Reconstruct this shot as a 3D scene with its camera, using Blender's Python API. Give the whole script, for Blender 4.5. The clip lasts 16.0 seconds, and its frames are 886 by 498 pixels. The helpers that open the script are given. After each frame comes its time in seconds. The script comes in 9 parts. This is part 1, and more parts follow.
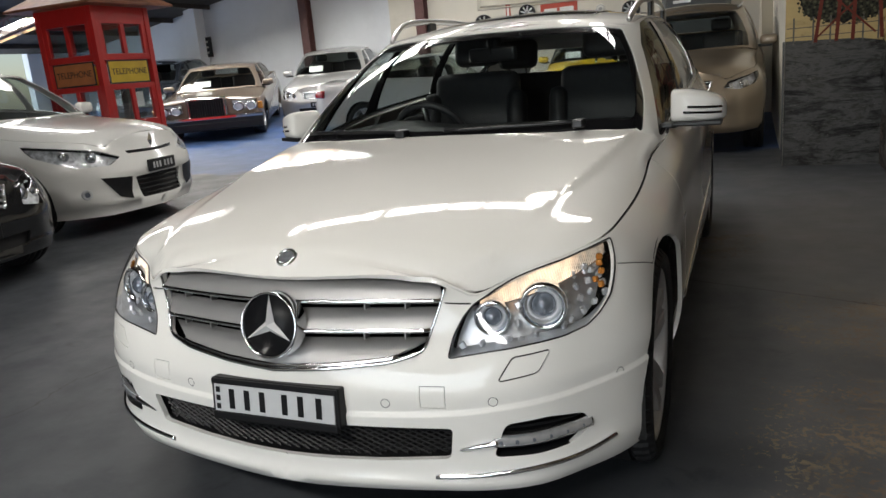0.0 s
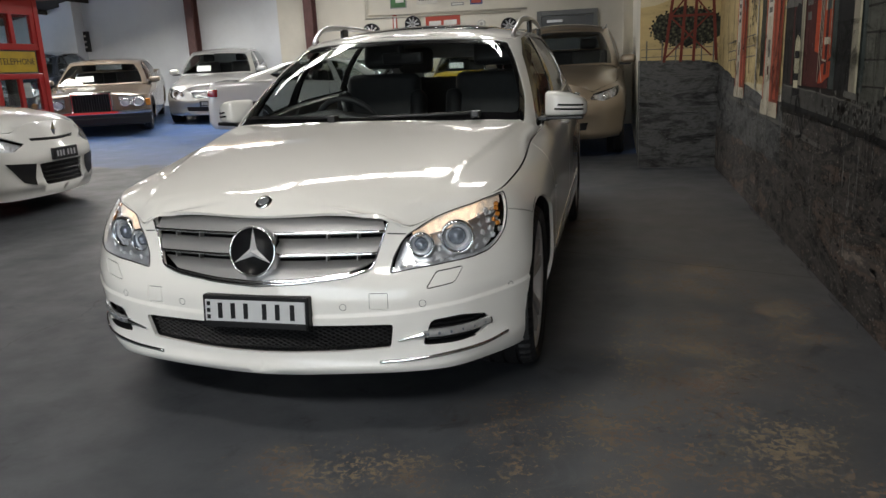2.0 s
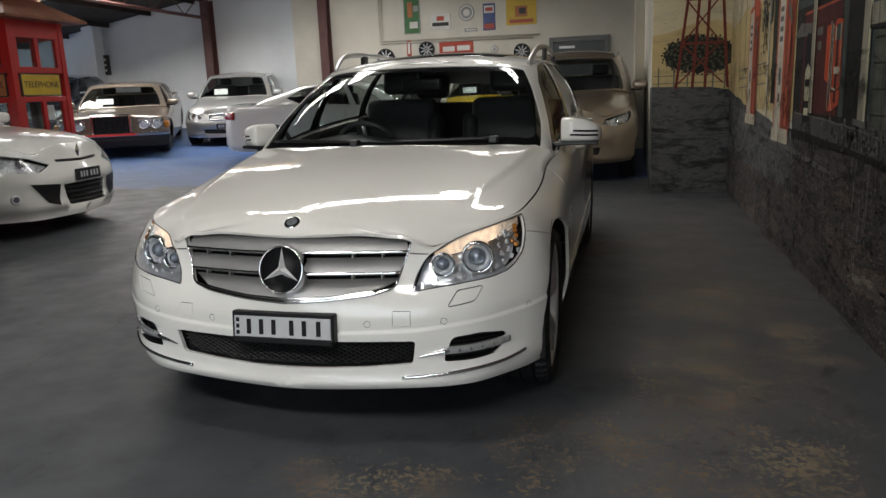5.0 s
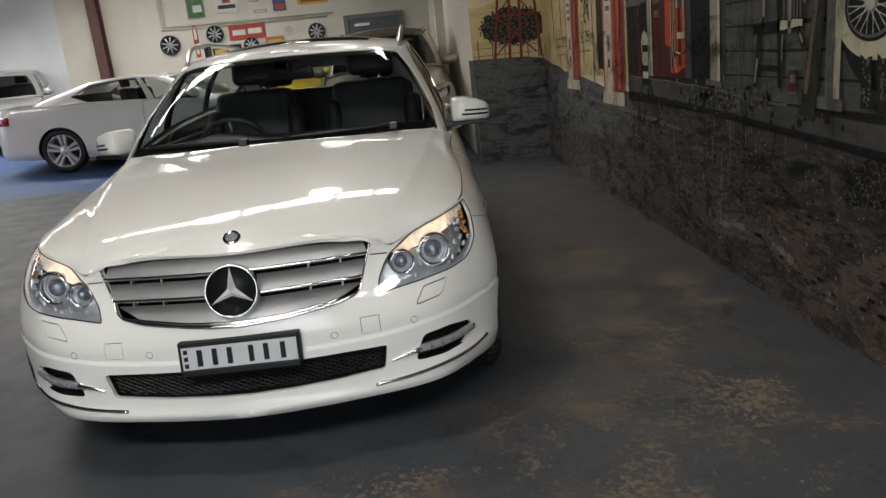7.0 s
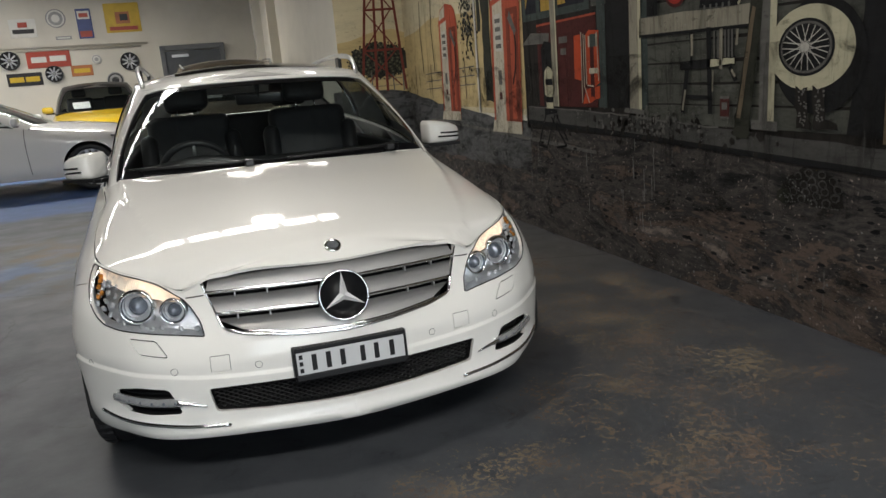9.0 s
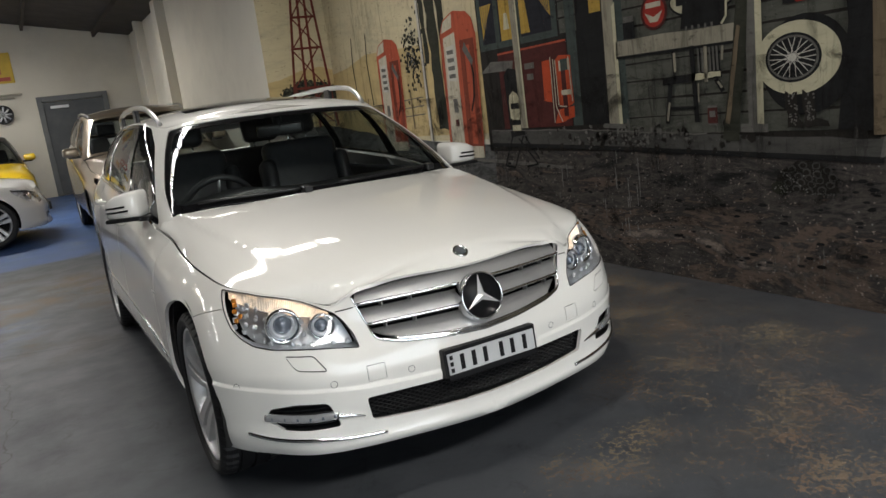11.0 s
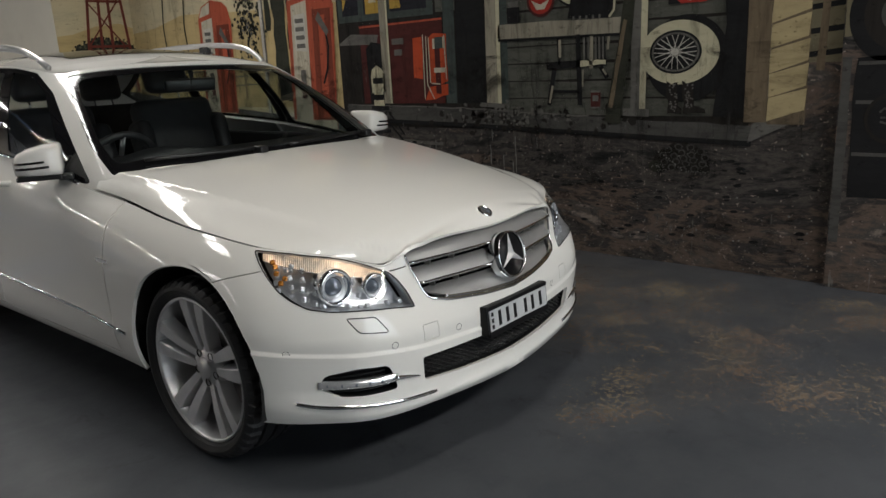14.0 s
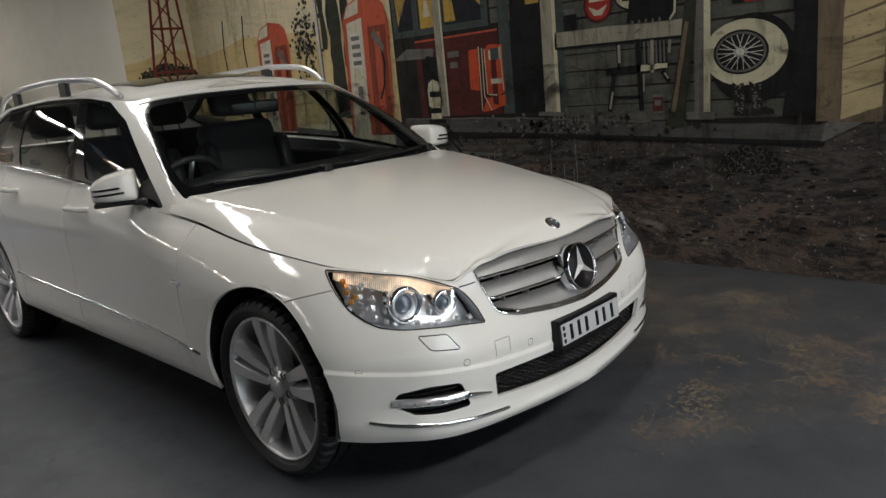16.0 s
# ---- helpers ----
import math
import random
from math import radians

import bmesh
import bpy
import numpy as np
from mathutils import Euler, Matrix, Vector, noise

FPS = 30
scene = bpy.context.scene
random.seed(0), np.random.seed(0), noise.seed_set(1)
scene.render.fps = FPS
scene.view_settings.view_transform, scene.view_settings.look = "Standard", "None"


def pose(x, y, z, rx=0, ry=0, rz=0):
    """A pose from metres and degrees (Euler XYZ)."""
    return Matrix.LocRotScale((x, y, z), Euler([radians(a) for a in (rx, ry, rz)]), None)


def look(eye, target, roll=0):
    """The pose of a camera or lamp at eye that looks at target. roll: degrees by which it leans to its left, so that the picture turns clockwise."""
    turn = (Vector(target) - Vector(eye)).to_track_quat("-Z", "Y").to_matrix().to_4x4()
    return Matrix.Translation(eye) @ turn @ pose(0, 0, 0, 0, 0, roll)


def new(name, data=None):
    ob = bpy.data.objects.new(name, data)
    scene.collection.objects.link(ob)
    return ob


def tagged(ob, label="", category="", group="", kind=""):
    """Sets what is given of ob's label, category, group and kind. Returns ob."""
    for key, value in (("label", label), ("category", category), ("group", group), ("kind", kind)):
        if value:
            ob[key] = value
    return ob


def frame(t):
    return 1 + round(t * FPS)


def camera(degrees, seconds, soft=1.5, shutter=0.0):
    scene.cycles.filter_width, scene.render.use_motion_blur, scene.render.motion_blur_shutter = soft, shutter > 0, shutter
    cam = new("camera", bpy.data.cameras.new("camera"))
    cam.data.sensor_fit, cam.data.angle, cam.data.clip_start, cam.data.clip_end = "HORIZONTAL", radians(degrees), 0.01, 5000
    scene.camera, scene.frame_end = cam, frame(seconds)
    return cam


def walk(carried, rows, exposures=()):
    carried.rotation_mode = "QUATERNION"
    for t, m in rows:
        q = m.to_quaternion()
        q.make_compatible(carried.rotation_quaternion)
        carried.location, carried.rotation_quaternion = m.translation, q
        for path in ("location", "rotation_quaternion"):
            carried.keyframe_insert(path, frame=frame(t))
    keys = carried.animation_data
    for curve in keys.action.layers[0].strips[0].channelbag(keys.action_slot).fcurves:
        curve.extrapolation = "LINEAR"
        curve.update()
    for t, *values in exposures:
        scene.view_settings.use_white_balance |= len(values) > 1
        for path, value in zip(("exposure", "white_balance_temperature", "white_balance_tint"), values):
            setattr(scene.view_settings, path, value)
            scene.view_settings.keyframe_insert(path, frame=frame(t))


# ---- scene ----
cam = camera(62.1, 16.0)
PATH = [
    (0, (1.086, -2.102, 1.191), (0.322, -0.315, 0.717), -5.1),
    (0.5, (1.065, -2.259, 1.206), (0.352, -0.426, 0.845), -6.2),
    (1, (0.989, -2.452, 1.18), (0.415, -0.586, 0.744), -8.3),
    (1.5, (1.011, -2.605, 1.171), (0.451, -0.725, 0.782), -6.8),
    (2, (1.149, -2.811, 1.164), (0.694, -0.922, 0.691), -2.7),
    (2.5, (1.184, -2.9, 1.177), (0.714, -1.001, 0.761), -5.0),
    (3, (1.179, -2.899, 1.178), (0.667, -1.01, 0.765), -5.7),
    (3.5, (1.164, -2.886, 1.177), (0.602, -1.01, 0.773), -5.2),
    (3.7, (1.161, -2.886, 1.176), (0.573, -1.016, 0.776), -5.0),
    (5.8, (1.06, -2.988, 1.185), (0.653, -1.073, 0.777), -1.8),
    (6, (0.995, -3.018, 1.197), (0.616, -1.095, 0.796), -3.8),
    (6.3, (0.91, -3.018, 1.24), (0.633, -1.093, 0.774), -5.9),
    (6.5, (0.836, -2.975, 1.263), (0.742, -1.025, 0.826), -6.9),
    (7, (0.605, -2.874, 1.246), (0.656, -0.94, 0.74), -6.1),
    (7.5, (0.345, -2.813, 1.258), (0.623, -0.887, 0.797), -9.5),
    (8, (0.069, -2.916, 1.264), (0.505, -1.042, 0.719), -6.4),
    (8.5, (-0.159, -2.977, 1.296), (0.397, -1.127, 0.779), -5.9),
    (8.7, (-0.254, -2.969, 1.287), (0.32, -1.114, 0.807), -5.4),
    (10.8, (-1.185, -2.832, 1.284), (-0.262, -1.118, 0.825), -6.5),
    (11, (-1.261, -2.765, 1.291), (-0.315, -1.049, 0.891), -7.4),
    (11.5, (-1.426, -2.664, 1.289), (-0.42, -0.987, 0.871), -3.5),
    (12, (-1.666, -2.621, 1.311), (-0.613, -0.98, 0.862), -4.4),
    (12.5, (-1.808, -2.542, 1.307), (-0.703, -0.934, 0.87), -3.2),
    (13, (-1.894, -2.342, 1.283), (-0.714, -0.791, 0.834), -5.0),
    (13.5, (-1.958, -2.194, 1.288), (-0.658, -0.744, 0.832), -3.2),
    (14, (-2.059, -2.125, 1.293), (-0.578, -0.876, 0.794), -3.0),
    (14.5, (-2.054, -2.128, 1.286), (-0.553, -0.868, 0.89), 1.4),
    (15, (-2.039, -2.115, 1.3), (-0.613, -0.786, 0.854), -3.3),
    (15.5, (-2.042, -2.106, 1.297), (-0.645, -0.746, 0.85), -3.1),
    (16, (-2.066, -2.078, 1.307), (-0.679, -0.713, 0.845), -5.6),
]
walk(cam, [(t, look(eye, target, roll)) for t, eye, target, roll in PATH], [(0, 0.22), (1.5, 0.13), (2.5, -0.02), (3.5, -0.1), (6, -0.14), (7, 0.0), (8.5, 0.12), (11, 0.16), (12.5, -0.02), (14, -0.09), (16, -0.07)])

# ---- light ----
world = bpy.data.worlds.new("world")
scene.world = world
world.use_nodes = True
wn = world.node_tree
sky = wn.nodes.new("ShaderNodeTexSky")
sky.sky_type, sky.sun_disc = "NISHITA", False
sky.sun_elevation, sky.sun_rotation = radians(50), radians(200)
wn.links.new(sky.outputs[0], wn.nodes["Background"].inputs[0])
wn.nodes["Background"].inputs[1].default_value = 0.1

# daylight that comes in by the open entrance behind the camera
day = bpy.data.lights.new("entrance_daylight", "AREA")
day.shape, day.size, day.size_y, day.energy = "RECTANGLE", 4.2, 2.9, 160
day.color = (0.86, 0.94, 1.0)
day_ob = new("entrance_daylight", day)
day_ob.matrix_world = look((-0.4, -8.9, 1.6), (-0.4, 0.0, 1.2))
# glow of the roof strip added in front of the car
ADDED_STRIP_GLOW = 34.0
# cool light from the left: an unseen lamp added to brighten the far hall
side_day = bpy.data.lights.new("added_side_daylight", "AREA")
side_day.shape, side_day.size, side_day.size_y, side_day.energy = "RECTANGLE", 5.8, 2.8, 120
side_day.color = (0.80, 0.90, 1.0)
side_ob = new("added_side_daylight", side_day)
side_ob.matrix_world = look((-17.0, 10.0, 1.6), (-9.0, 13.0, 1.6))

# ---- materials ----
MATS = {}


def mat(name, color, rough=0.5, metal=0.0, vary=0.0, scale=8.0, bump=0.0, bump_scale=60.0, coat=0.0, spec=None, dirt=None, dirt_amount=0.0, dirt_scale=2.0, emit=None, power=0.0, trans=0.0, ior=1.45, alpha=1.0, per_piece=0.0, rough_vary=0.0):
    """A surface with two scales of noise in its colour and roughness, dirt of its own shape, and fine relief."""
    if name in MATS:
        return MATS[name]
    m = bpy.data.materials.new(name)
    m.use_nodes = True
    nt = m.node_tree
    b = nt.nodes["Principled BSDF"]
    b.inputs["Base Color"].default_value = (*color, 1)
    b.inputs["Roughness"].default_value = rough
    b.inputs["Metallic"].default_value = metal
    b.inputs["Coat Weight"].default_value = coat
    b.inputs["Coat Roughness"].default_value = 0.03
    b.inputs["IOR"].default_value = ior
    b.inputs["Transmission Weight"].default_value = trans
    b.inputs["Alpha"].default_value = alpha
    if spec is not None:
        b.inputs["Specular IOR Level"].default_value = spec
    if emit:
        b.inputs["Emission Color"].default_value = (*emit, 1)
        b.inputs["Emission Strength"].default_value = power
    co = nt.nodes.new("ShaderNodeTexCoord").outputs["Object"]
    last = None
    if vary or per_piece:
        hsv = nt.nodes.new("ShaderNodeHueSaturation")
        hsv.inputs["Color"].default_value = (*color, 1)
        value = None
        if vary:
            n = nt.nodes.new("ShaderNodeTexNoise")
            n.inputs["Scale"].default_value = scale
            n.inputs["Detail"].default_value = 6
            nt.links.new(co, n.inputs["Vector"])
            r = nt.nodes.new("ShaderNodeMapRange")
            r.inputs[1].default_value, r.inputs[2].default_value = 0.3, 0.7
            r.inputs[3].default_value, r.inputs[4].default_value = 1 - vary, 1 + vary
            nt.links.new(n.outputs[0], r.inputs[0])
            value = r.outputs[0]
        if per_piece:
            info = nt.nodes.new("ShaderNodeObjectInfo")
            r2 = nt.nodes.new("ShaderNodeMapRange")
            r2.inputs[3].default_value, r2.inputs[4].default_value = 1 - per_piece, 1 + per_piece
            nt.links.new(info.outputs["Random"], r2.inputs[0])
            if value:
                mm = nt.nodes.new("ShaderNodeMath")
                mm.operation = "MULTIPLY"
                nt.links.new(value, mm.inputs[0])
                nt.links.new(r2.outputs[0], mm.inputs[1])
                value = mm.outputs[0]
            else:
                value = r2.outputs[0]
        nt.links.new(value, hsv.inputs["Value"])
        last = hsv.outputs[0]
    if dirt:
        n = nt.nodes.new("ShaderNodeTexNoise")
        n.inputs["Scale"].default_value = dirt_scale
        n.inputs["Detail"].default_value = 9
        n.inputs["Roughness"].default_value = 0.65
        nt.links.new(co, n.inputs["Vector"])
        r = nt.nodes.new("ShaderNodeMapRange")
        r.inputs[1].default_value, r.inputs[2].default_value = 0.5, 0.68
        r.inputs[4].default_value = dirt_amount
        nt.links.new(n.outputs[0], r.inputs[0])
        mx = nt.nodes.new("ShaderNodeMix")
        mx.data_type = "RGBA"
        nt.links.new(r.outputs[0], mx.inputs[0])
        mx.inputs[6].default_value = (*color, 1)
        if last:
            nt.links.new(last, mx.inputs[6])
        mx.inputs[7].default_value = (*dirt, 1)
        last = mx.outputs[2]
    if last:
        nt.links.new(last, b.inputs["Base Color"])
    if rough_vary:
        n = nt.nodes.new("ShaderNodeTexNoise")
        n.inputs["Scale"].default_value = scale * 0.7
        n.inputs["Detail"].default_value = 5
        nt.links.new(co, n.inputs["Vector"])
        r = nt.nodes.new("ShaderNodeMapRange")
        r.inputs[1].default_value, r.inputs[2].default_value = 0.3, 0.7
        r.inputs[3].default_value, r.inputs[4].default_value = rough - rough_vary, rough + rough_vary
        nt.links.new(n.outputs[0], r.inputs[0])
        nt.links.new(r.outputs[0], b.inputs["Roughness"])
    if bump:
        n = nt.nodes.new("ShaderNodeTexNoise")
        n.inputs["Scale"].default_value = bump_scale
        n.inputs["Detail"].default_value = 4
        nt.links.new(co, n.inputs["Vector"])
        bp = nt.nodes.new("ShaderNodeBump")
        bp.inputs["Strength"].default_value = bump
        bp.inputs["Distance"].default_value = 0.01
        nt.links.new(n.outputs[0], bp.inputs["Height"])
        nt.links.new(bp.outputs[0], b.inputs["Normal"])
    MATS[name] = m
    return m


WHITE_PAINT = mat("white_car_paint", (0.82, 0.805, 0.765), 0.4, coat=1.0, spec=0.12, vary=0.01, scale=2)
WHITE_PAINT.node_tree.nodes["Principled BSDF"].inputs["Coat Roughness"].default_value = 0.045
CHROME = mat("chrome", (0.86, 0.87, 0.88), 0.06, 1.0, rough_vary=0.02, scale=20)
SILVER = mat("silver_lacquer", (0.55, 0.55, 0.55), 0.32, 0.85, vary=0.04, scale=15, coat=0.4)
ALLOY = mat("alloy_silver", (0.66, 0.66, 0.67), 0.34, 0.55, vary=0.06, scale=20)
ALLOY_DARK = mat("brake_disc_steel", (0.25, 0.24, 0.23), 0.4, 0.9, vary=0.15, scale=40)
RUBBER = mat("tyre_rubber", (0.011, 0.011, 0.012), 0.55, vary=0.2, scale=14, bump=0.15, bump_scale=200)
BLACK_TRIM = mat("black_plastic", (0.012, 0.012, 0.013), 0.35, vary=0.15, scale=30, bump=0.05, bump_scale=300)
BLACK_GLOSS = mat("black_gloss", (0.008, 0.008, 0.009), 0.08, coat=0.5)
# near-black: the shade inside hollows and gaps is put into the colour
DARK_VOID = mat("cavity_shade", (0.01, 0.01, 0.01), 0.9)
LEATHER = mat("black_leather", (0.03, 0.03, 0.032), 0.45, vary=0.15, scale=20, bump=0.2, bump_scale=180)
DASH = mat("dashboard_vinyl", (0.025, 0.026, 0.028), 0.55, vary=0.1, scale=25, bump=0.2, bump_scale=250)
LINER = mat("grey_headliner", (0.33, 0.33, 0.33), 0.9, vary=0.05, scale=30)


def glass(name, tint, ior=1.45, rough=0.0, sheen=0.9):
    if name in MATS:
        return MATS[name]
    m = bpy.data.materials.new(name)
    m.use_nodes = True
    nt = m.node_tree
    nt.nodes.remove(nt.nodes["Principled BSDF"])
    out = nt.nodes["Material Output"]
    tr = nt.nodes.new("ShaderNodeBsdfTransparent")
    tr.inputs[0].default_value = (*tint, 1)
    gl = nt.nodes.new("ShaderNodeBsdfGlossy")
    gl.inputs["Roughness"].default_value = rough
    gl.inputs["Color"].default_value = (1, 1, 1, 1)
    lw = nt.nodes.new("ShaderNodeLayerWeight")
    lw.inputs[0].default_value = 0.5
    pw = nt.nodes.new("ShaderNodeMath")
    pw.operation = "POWER"
    nt.links.new(lw.outputs["Facing"], pw.inputs[0])
    pw.inputs[1].default_value = 4.5
    fr = nt.nodes.new("ShaderNodeMath")
    fr.operation = "MULTIPLY_ADD"
    nt.links.new(pw.outputs[0], fr.inputs[0])
    fr.inputs[1].default_value, fr.inputs[2].default_value = sheen, ((ior - 1) / (ior + 1)) ** 2 * 1.6
    mx = nt.nodes.new("ShaderNodeMixShader")
    nt.links.new(fr.outputs[0], mx.inputs[0])
    nt.links.new(tr.outputs[0], mx.inputs[1])
    nt.links.new(gl.outputs[0], mx.inputs[2])
    nt.links.new(mx.outputs[0], out.inputs[0])
    MATS[name] = m
    return m


WINDSCREEN = glass("windscreen_glass", (0.70, 0.76, 0.75), 1.5, 0.0, 0.5)
SIDE_GLASS = glass("side_glass", (0.66, 0.69, 0.68), 1.34, sheen=0.6)
CLEAR = glass("clear_lens", (0.93, 0.94, 0.95), 1.45)
PANE = glass("window_pane", (0.85, 0.88, 0.88), 1.45)

# ---- modelling tools ----
def link(name, verts, faces, material, parent=None, label="", smooth=True, normals=None):
    me = bpy.data.meshes.new(name)
    me.from_pydata([tuple(map(float, v)) for v in verts], [], [tuple(map(int, f)) for f in faces])
    me.materials.append(material)
    me.polygons.foreach_set("use_smooth", [smooth] * len(me.polygons))
    if normals is not None:
        me.normals_split_custom_set_from_vertices([tuple(map(float, n)) for n in normals])
    me.update()
    ob = new(name, me)
    if parent is not None:
        ob.parent = parent
    if label:
        ob["label"] = label
    return ob


def part(name, bm, material, parent=None, label="", smooth=False):
    me = bpy.data.meshes.new(name)
    bm.to_mesh(me)
    bm.free()
    me.materials.append(material)
    me.polygons.foreach_set("use_smooth", [smooth] * len(me.polygons))
    ob = new(name, me)
    if parent is not None:
        ob.parent = parent
    if label:
        ob["label"] = label
    return ob


def thing(name, label, category, m=None, group="", kind=""):
    ob = new(name)
    ob.empty_display_size = 0.1
    if m is not None:
        ob.matrix_basis = m
    return tagged(ob, label, category, group, kind)


def box_bm(x0, x1, y0, y1, z0, z1, bevel=0.0, segments=2, bm=None):
    own = bm is None
    bm = bm or bmesh.new()
    vs = [bm.verts.new((x, y, z)) for x in (x0, x1) for y in (y0, y1) for z in (z0, z1)]
    fs = [bm.faces.new([vs[i] for i in f]) for f in ((0, 1, 3, 2), (4, 6, 7, 5), (0, 4, 5, 1), (2, 3, 7, 6), (0, 2, 6, 4), (1, 5, 7, 3))]
    if bevel:
        es = list({e for f in fs for e in f.edges})
        bmesh.ops.bevel(bm, geom=es, offset=bevel, segments=segments, affect="EDGES", profile=0.5)
    return bm


def lathe(profile, n=32, axis="x", center=(0, 0, 0), closed=False):
    """Verts and faces of a profile of (radius, height) turned round an axis."""
    vs, fs = [], []
    k = len(profile)
    for i in range(n):
        a = 2 * math.pi * i / n
        for r, h in profile:
            p = (h, r * math.cos(a), r * math.sin(a)) if axis == "x" else (r * math.cos(a), r * math.sin(a), h) if axis == "z" else (r * math.cos(a), h, -r * math.sin(a))
            vs.append((p[0] + center[0], p[1] + center[1], p[2] + center[2]))
    for i in range(n):
        j = (i + 1) % n
        for a in range(k if closed else k - 1):
            b = (a + 1) % k
            fs.append((i * k + a, i * k + b, j * k + b, j * k + a))
    return vs, fs


def tube(points, r, n=8, taper=None, flat=1.0):
    """A round bar along a line of points."""
    pts = [Vector(p) for p in points]
    vs, fs = [], []
    for i, p in enumerate(pts):
        d = (pts[min(i + 1, len(pts) - 1)] - pts[max(i - 1, 0)]).normalized()
        u = d.orthogonal() if abs(d.z) > 0.95 else d.cross(Vector((0, 0, 1)))
        u.normalize()
        w = d.cross(u)
        rr = r * (taper[i] if taper else 1)
        for a in range(n):
            t = 2 * math.pi * a / n
            vs.append(p + u * (rr * math.cos(t) * flat) + w * (rr * math.sin(t)))
    for i in range(len(pts) - 1):
        for a in range(n):
            b = (a + 1) % n
            fs.append((i * n + a, i * n + b, (i + 1) * n + b, (i + 1) * n + a))
    fs.append(tuple(range(n))[::-1])
    fs.append(tuple(range((len(pts) - 1) * n, len(pts) * n)))
    return vs, fs


def spline(keys, n=24):
    """A Catmull-Rom line through keys of any dimension, n steps to a span."""
    k = np.array(keys, float)
    k = np.vstack([2 * k[0] - k[1], k, 2 * k[-1] - k[-2]])
    out = []
    for i in range(1, len(k) - 2):
        p0, p1, p2, p3 = k[i - 1], k[i], k[i + 1], k[i + 2]
        d0, d1, d2 = (max(np.linalg.norm(b - a), 1e-6) ** 0.5 for a, b in ((p0, p1), (p1, p2), (p2, p3)))
        m1 = (p1 - p0) / d0 - (p2 - p0) / (d0 + d1) + (p2 - p1) / d1
        m2 = (p2 - p1) / d1 - (p3 - p1) / (d1 + d2) + (p3 - p2) / d2
        m1, m2 = m1 * d1, m2 * d1
        t = np.linspace(0, 1, n, endpoint=False)[:, None]
        out.append((2 * t**3 - 3 * t**2 + 1) * p1 + (t**3 - 2 * t**2 + t) * m1 + (3 * t**2 - 2 * t**3) * p2 + (t**3 - t**2) * m2)
    out.append(k[-2][None])
    return np.vstack(out)


def curve1(keys):
    """A smooth function through (x, value) keys."""
    k = np.array(sorted(keys), float)
    x, v = k[:, 0], k[:, 1]
    h, d = np.diff(x), np.diff(v) / np.diff(x)
    m = np.zeros(len(x))
    m[0], m[-1] = d[0], d[-1]
    for i in range(1, len(x) - 1):
        if d[i - 1] * d[i] > 0:
            w1, w2 = 2 * h[i] + h[i - 1], h[i] + 2 * h[i - 1]
            m[i] = (w1 + w2) / (w1 / d[i - 1] + w2 / d[i])

    def value(q):
        q = np.asarray(q, float)
        i = np.clip(np.searchsorted(x, q) - 1, 0, len(h) - 1)
        t = np.clip((q - x[i]) / h[i], 0, 1)
        return v[i] * (2 * t**3 - 3 * t**2 + 1) + v[i + 1] * (3 * t**2 - 2 * t**3) + h[i] * (m[i] * (t**3 - 2 * t**2 + t) + m[i + 1] * (t**3 - t**2))

    return value


def soften(fn, lo, hi, sigma):
    """The same function with its bends eased, so that reflections run on without kinks."""
    h = sigma / 3
    x = np.arange(lo - 4 * sigma, hi + 4 * sigma, h)
    w = np.exp(-0.5 * (np.arange(-9, 10) / 3.0) ** 2)
    v = np.convolve(np.pad(fn(x), 9, mode="edge"), w / w.sum(), mode="valid")
    return curve1(list(zip(x, v)))


def inside(poly, pts):
    """Which of the points lie in the polygon."""
    poly, pts = np.asarray(poly, float), np.asarray(pts, float)
    x, y = pts[:, 0], pts[:, 1]
    res = np.zeros(len(pts), bool)
    j = len(poly) - 1
    for i in range(len(poly)):
        xi, yi, xj, yj = *poly[i], *poly[j]
        if yi != yj:
            res ^= ((yi > y) != (yj > y)) & (x < (xj - xi) * (y - yi) / (yj - yi) + xi)
        j = i
    return res


def dense(poly, step, closed=True):
    out = []
    n = len(poly)
    for i in range(n if closed else n - 1):
        a, b = np.array(poly[i], float), np.array(poly[(i + 1) % n], float)
        k = max(1, int(math.ceil(np.linalg.norm(b - a) / step)))
        out += [a + (b - a) * t / k for t in range(k)]
    return out


def strip(line, width):
    """A thin closed outline along an open line, for a shut line."""
    p = np.array(line, float)
    d = np.gradient(p, axis=0)
    d /= np.linalg.norm(d, axis=1)[:, None] + 1e-9
    n = np.stack([-d[:, 1], d[:, 0]], 1) * width / 2
    return np.vstack([p + n, (p - n)[::-1]])


def rounded(poly, r, n=4):
    """A polygon with rounded corners."""
    out = []
    k = len(poly)
    for i in range(k):
        p, a, b = (np.array(poly[j % k], float) for j in (i, i - 1, i + 1))
        la, lb = np.linalg.norm(a - p), np.linalg.norm(b - p)
        q = min(r, la * 0.45, lb * 0.45)
        s, e = p + (a - p) / la * q, p + (b - p) / lb * q
        for t in np.linspace(0, 1, n + 1):
            out.append((1 - t) ** 2 * s + 2 * t * (1 - t) * p + t * t * e)
    return out


from mathutils.geometry import delaunay_2d_cdt


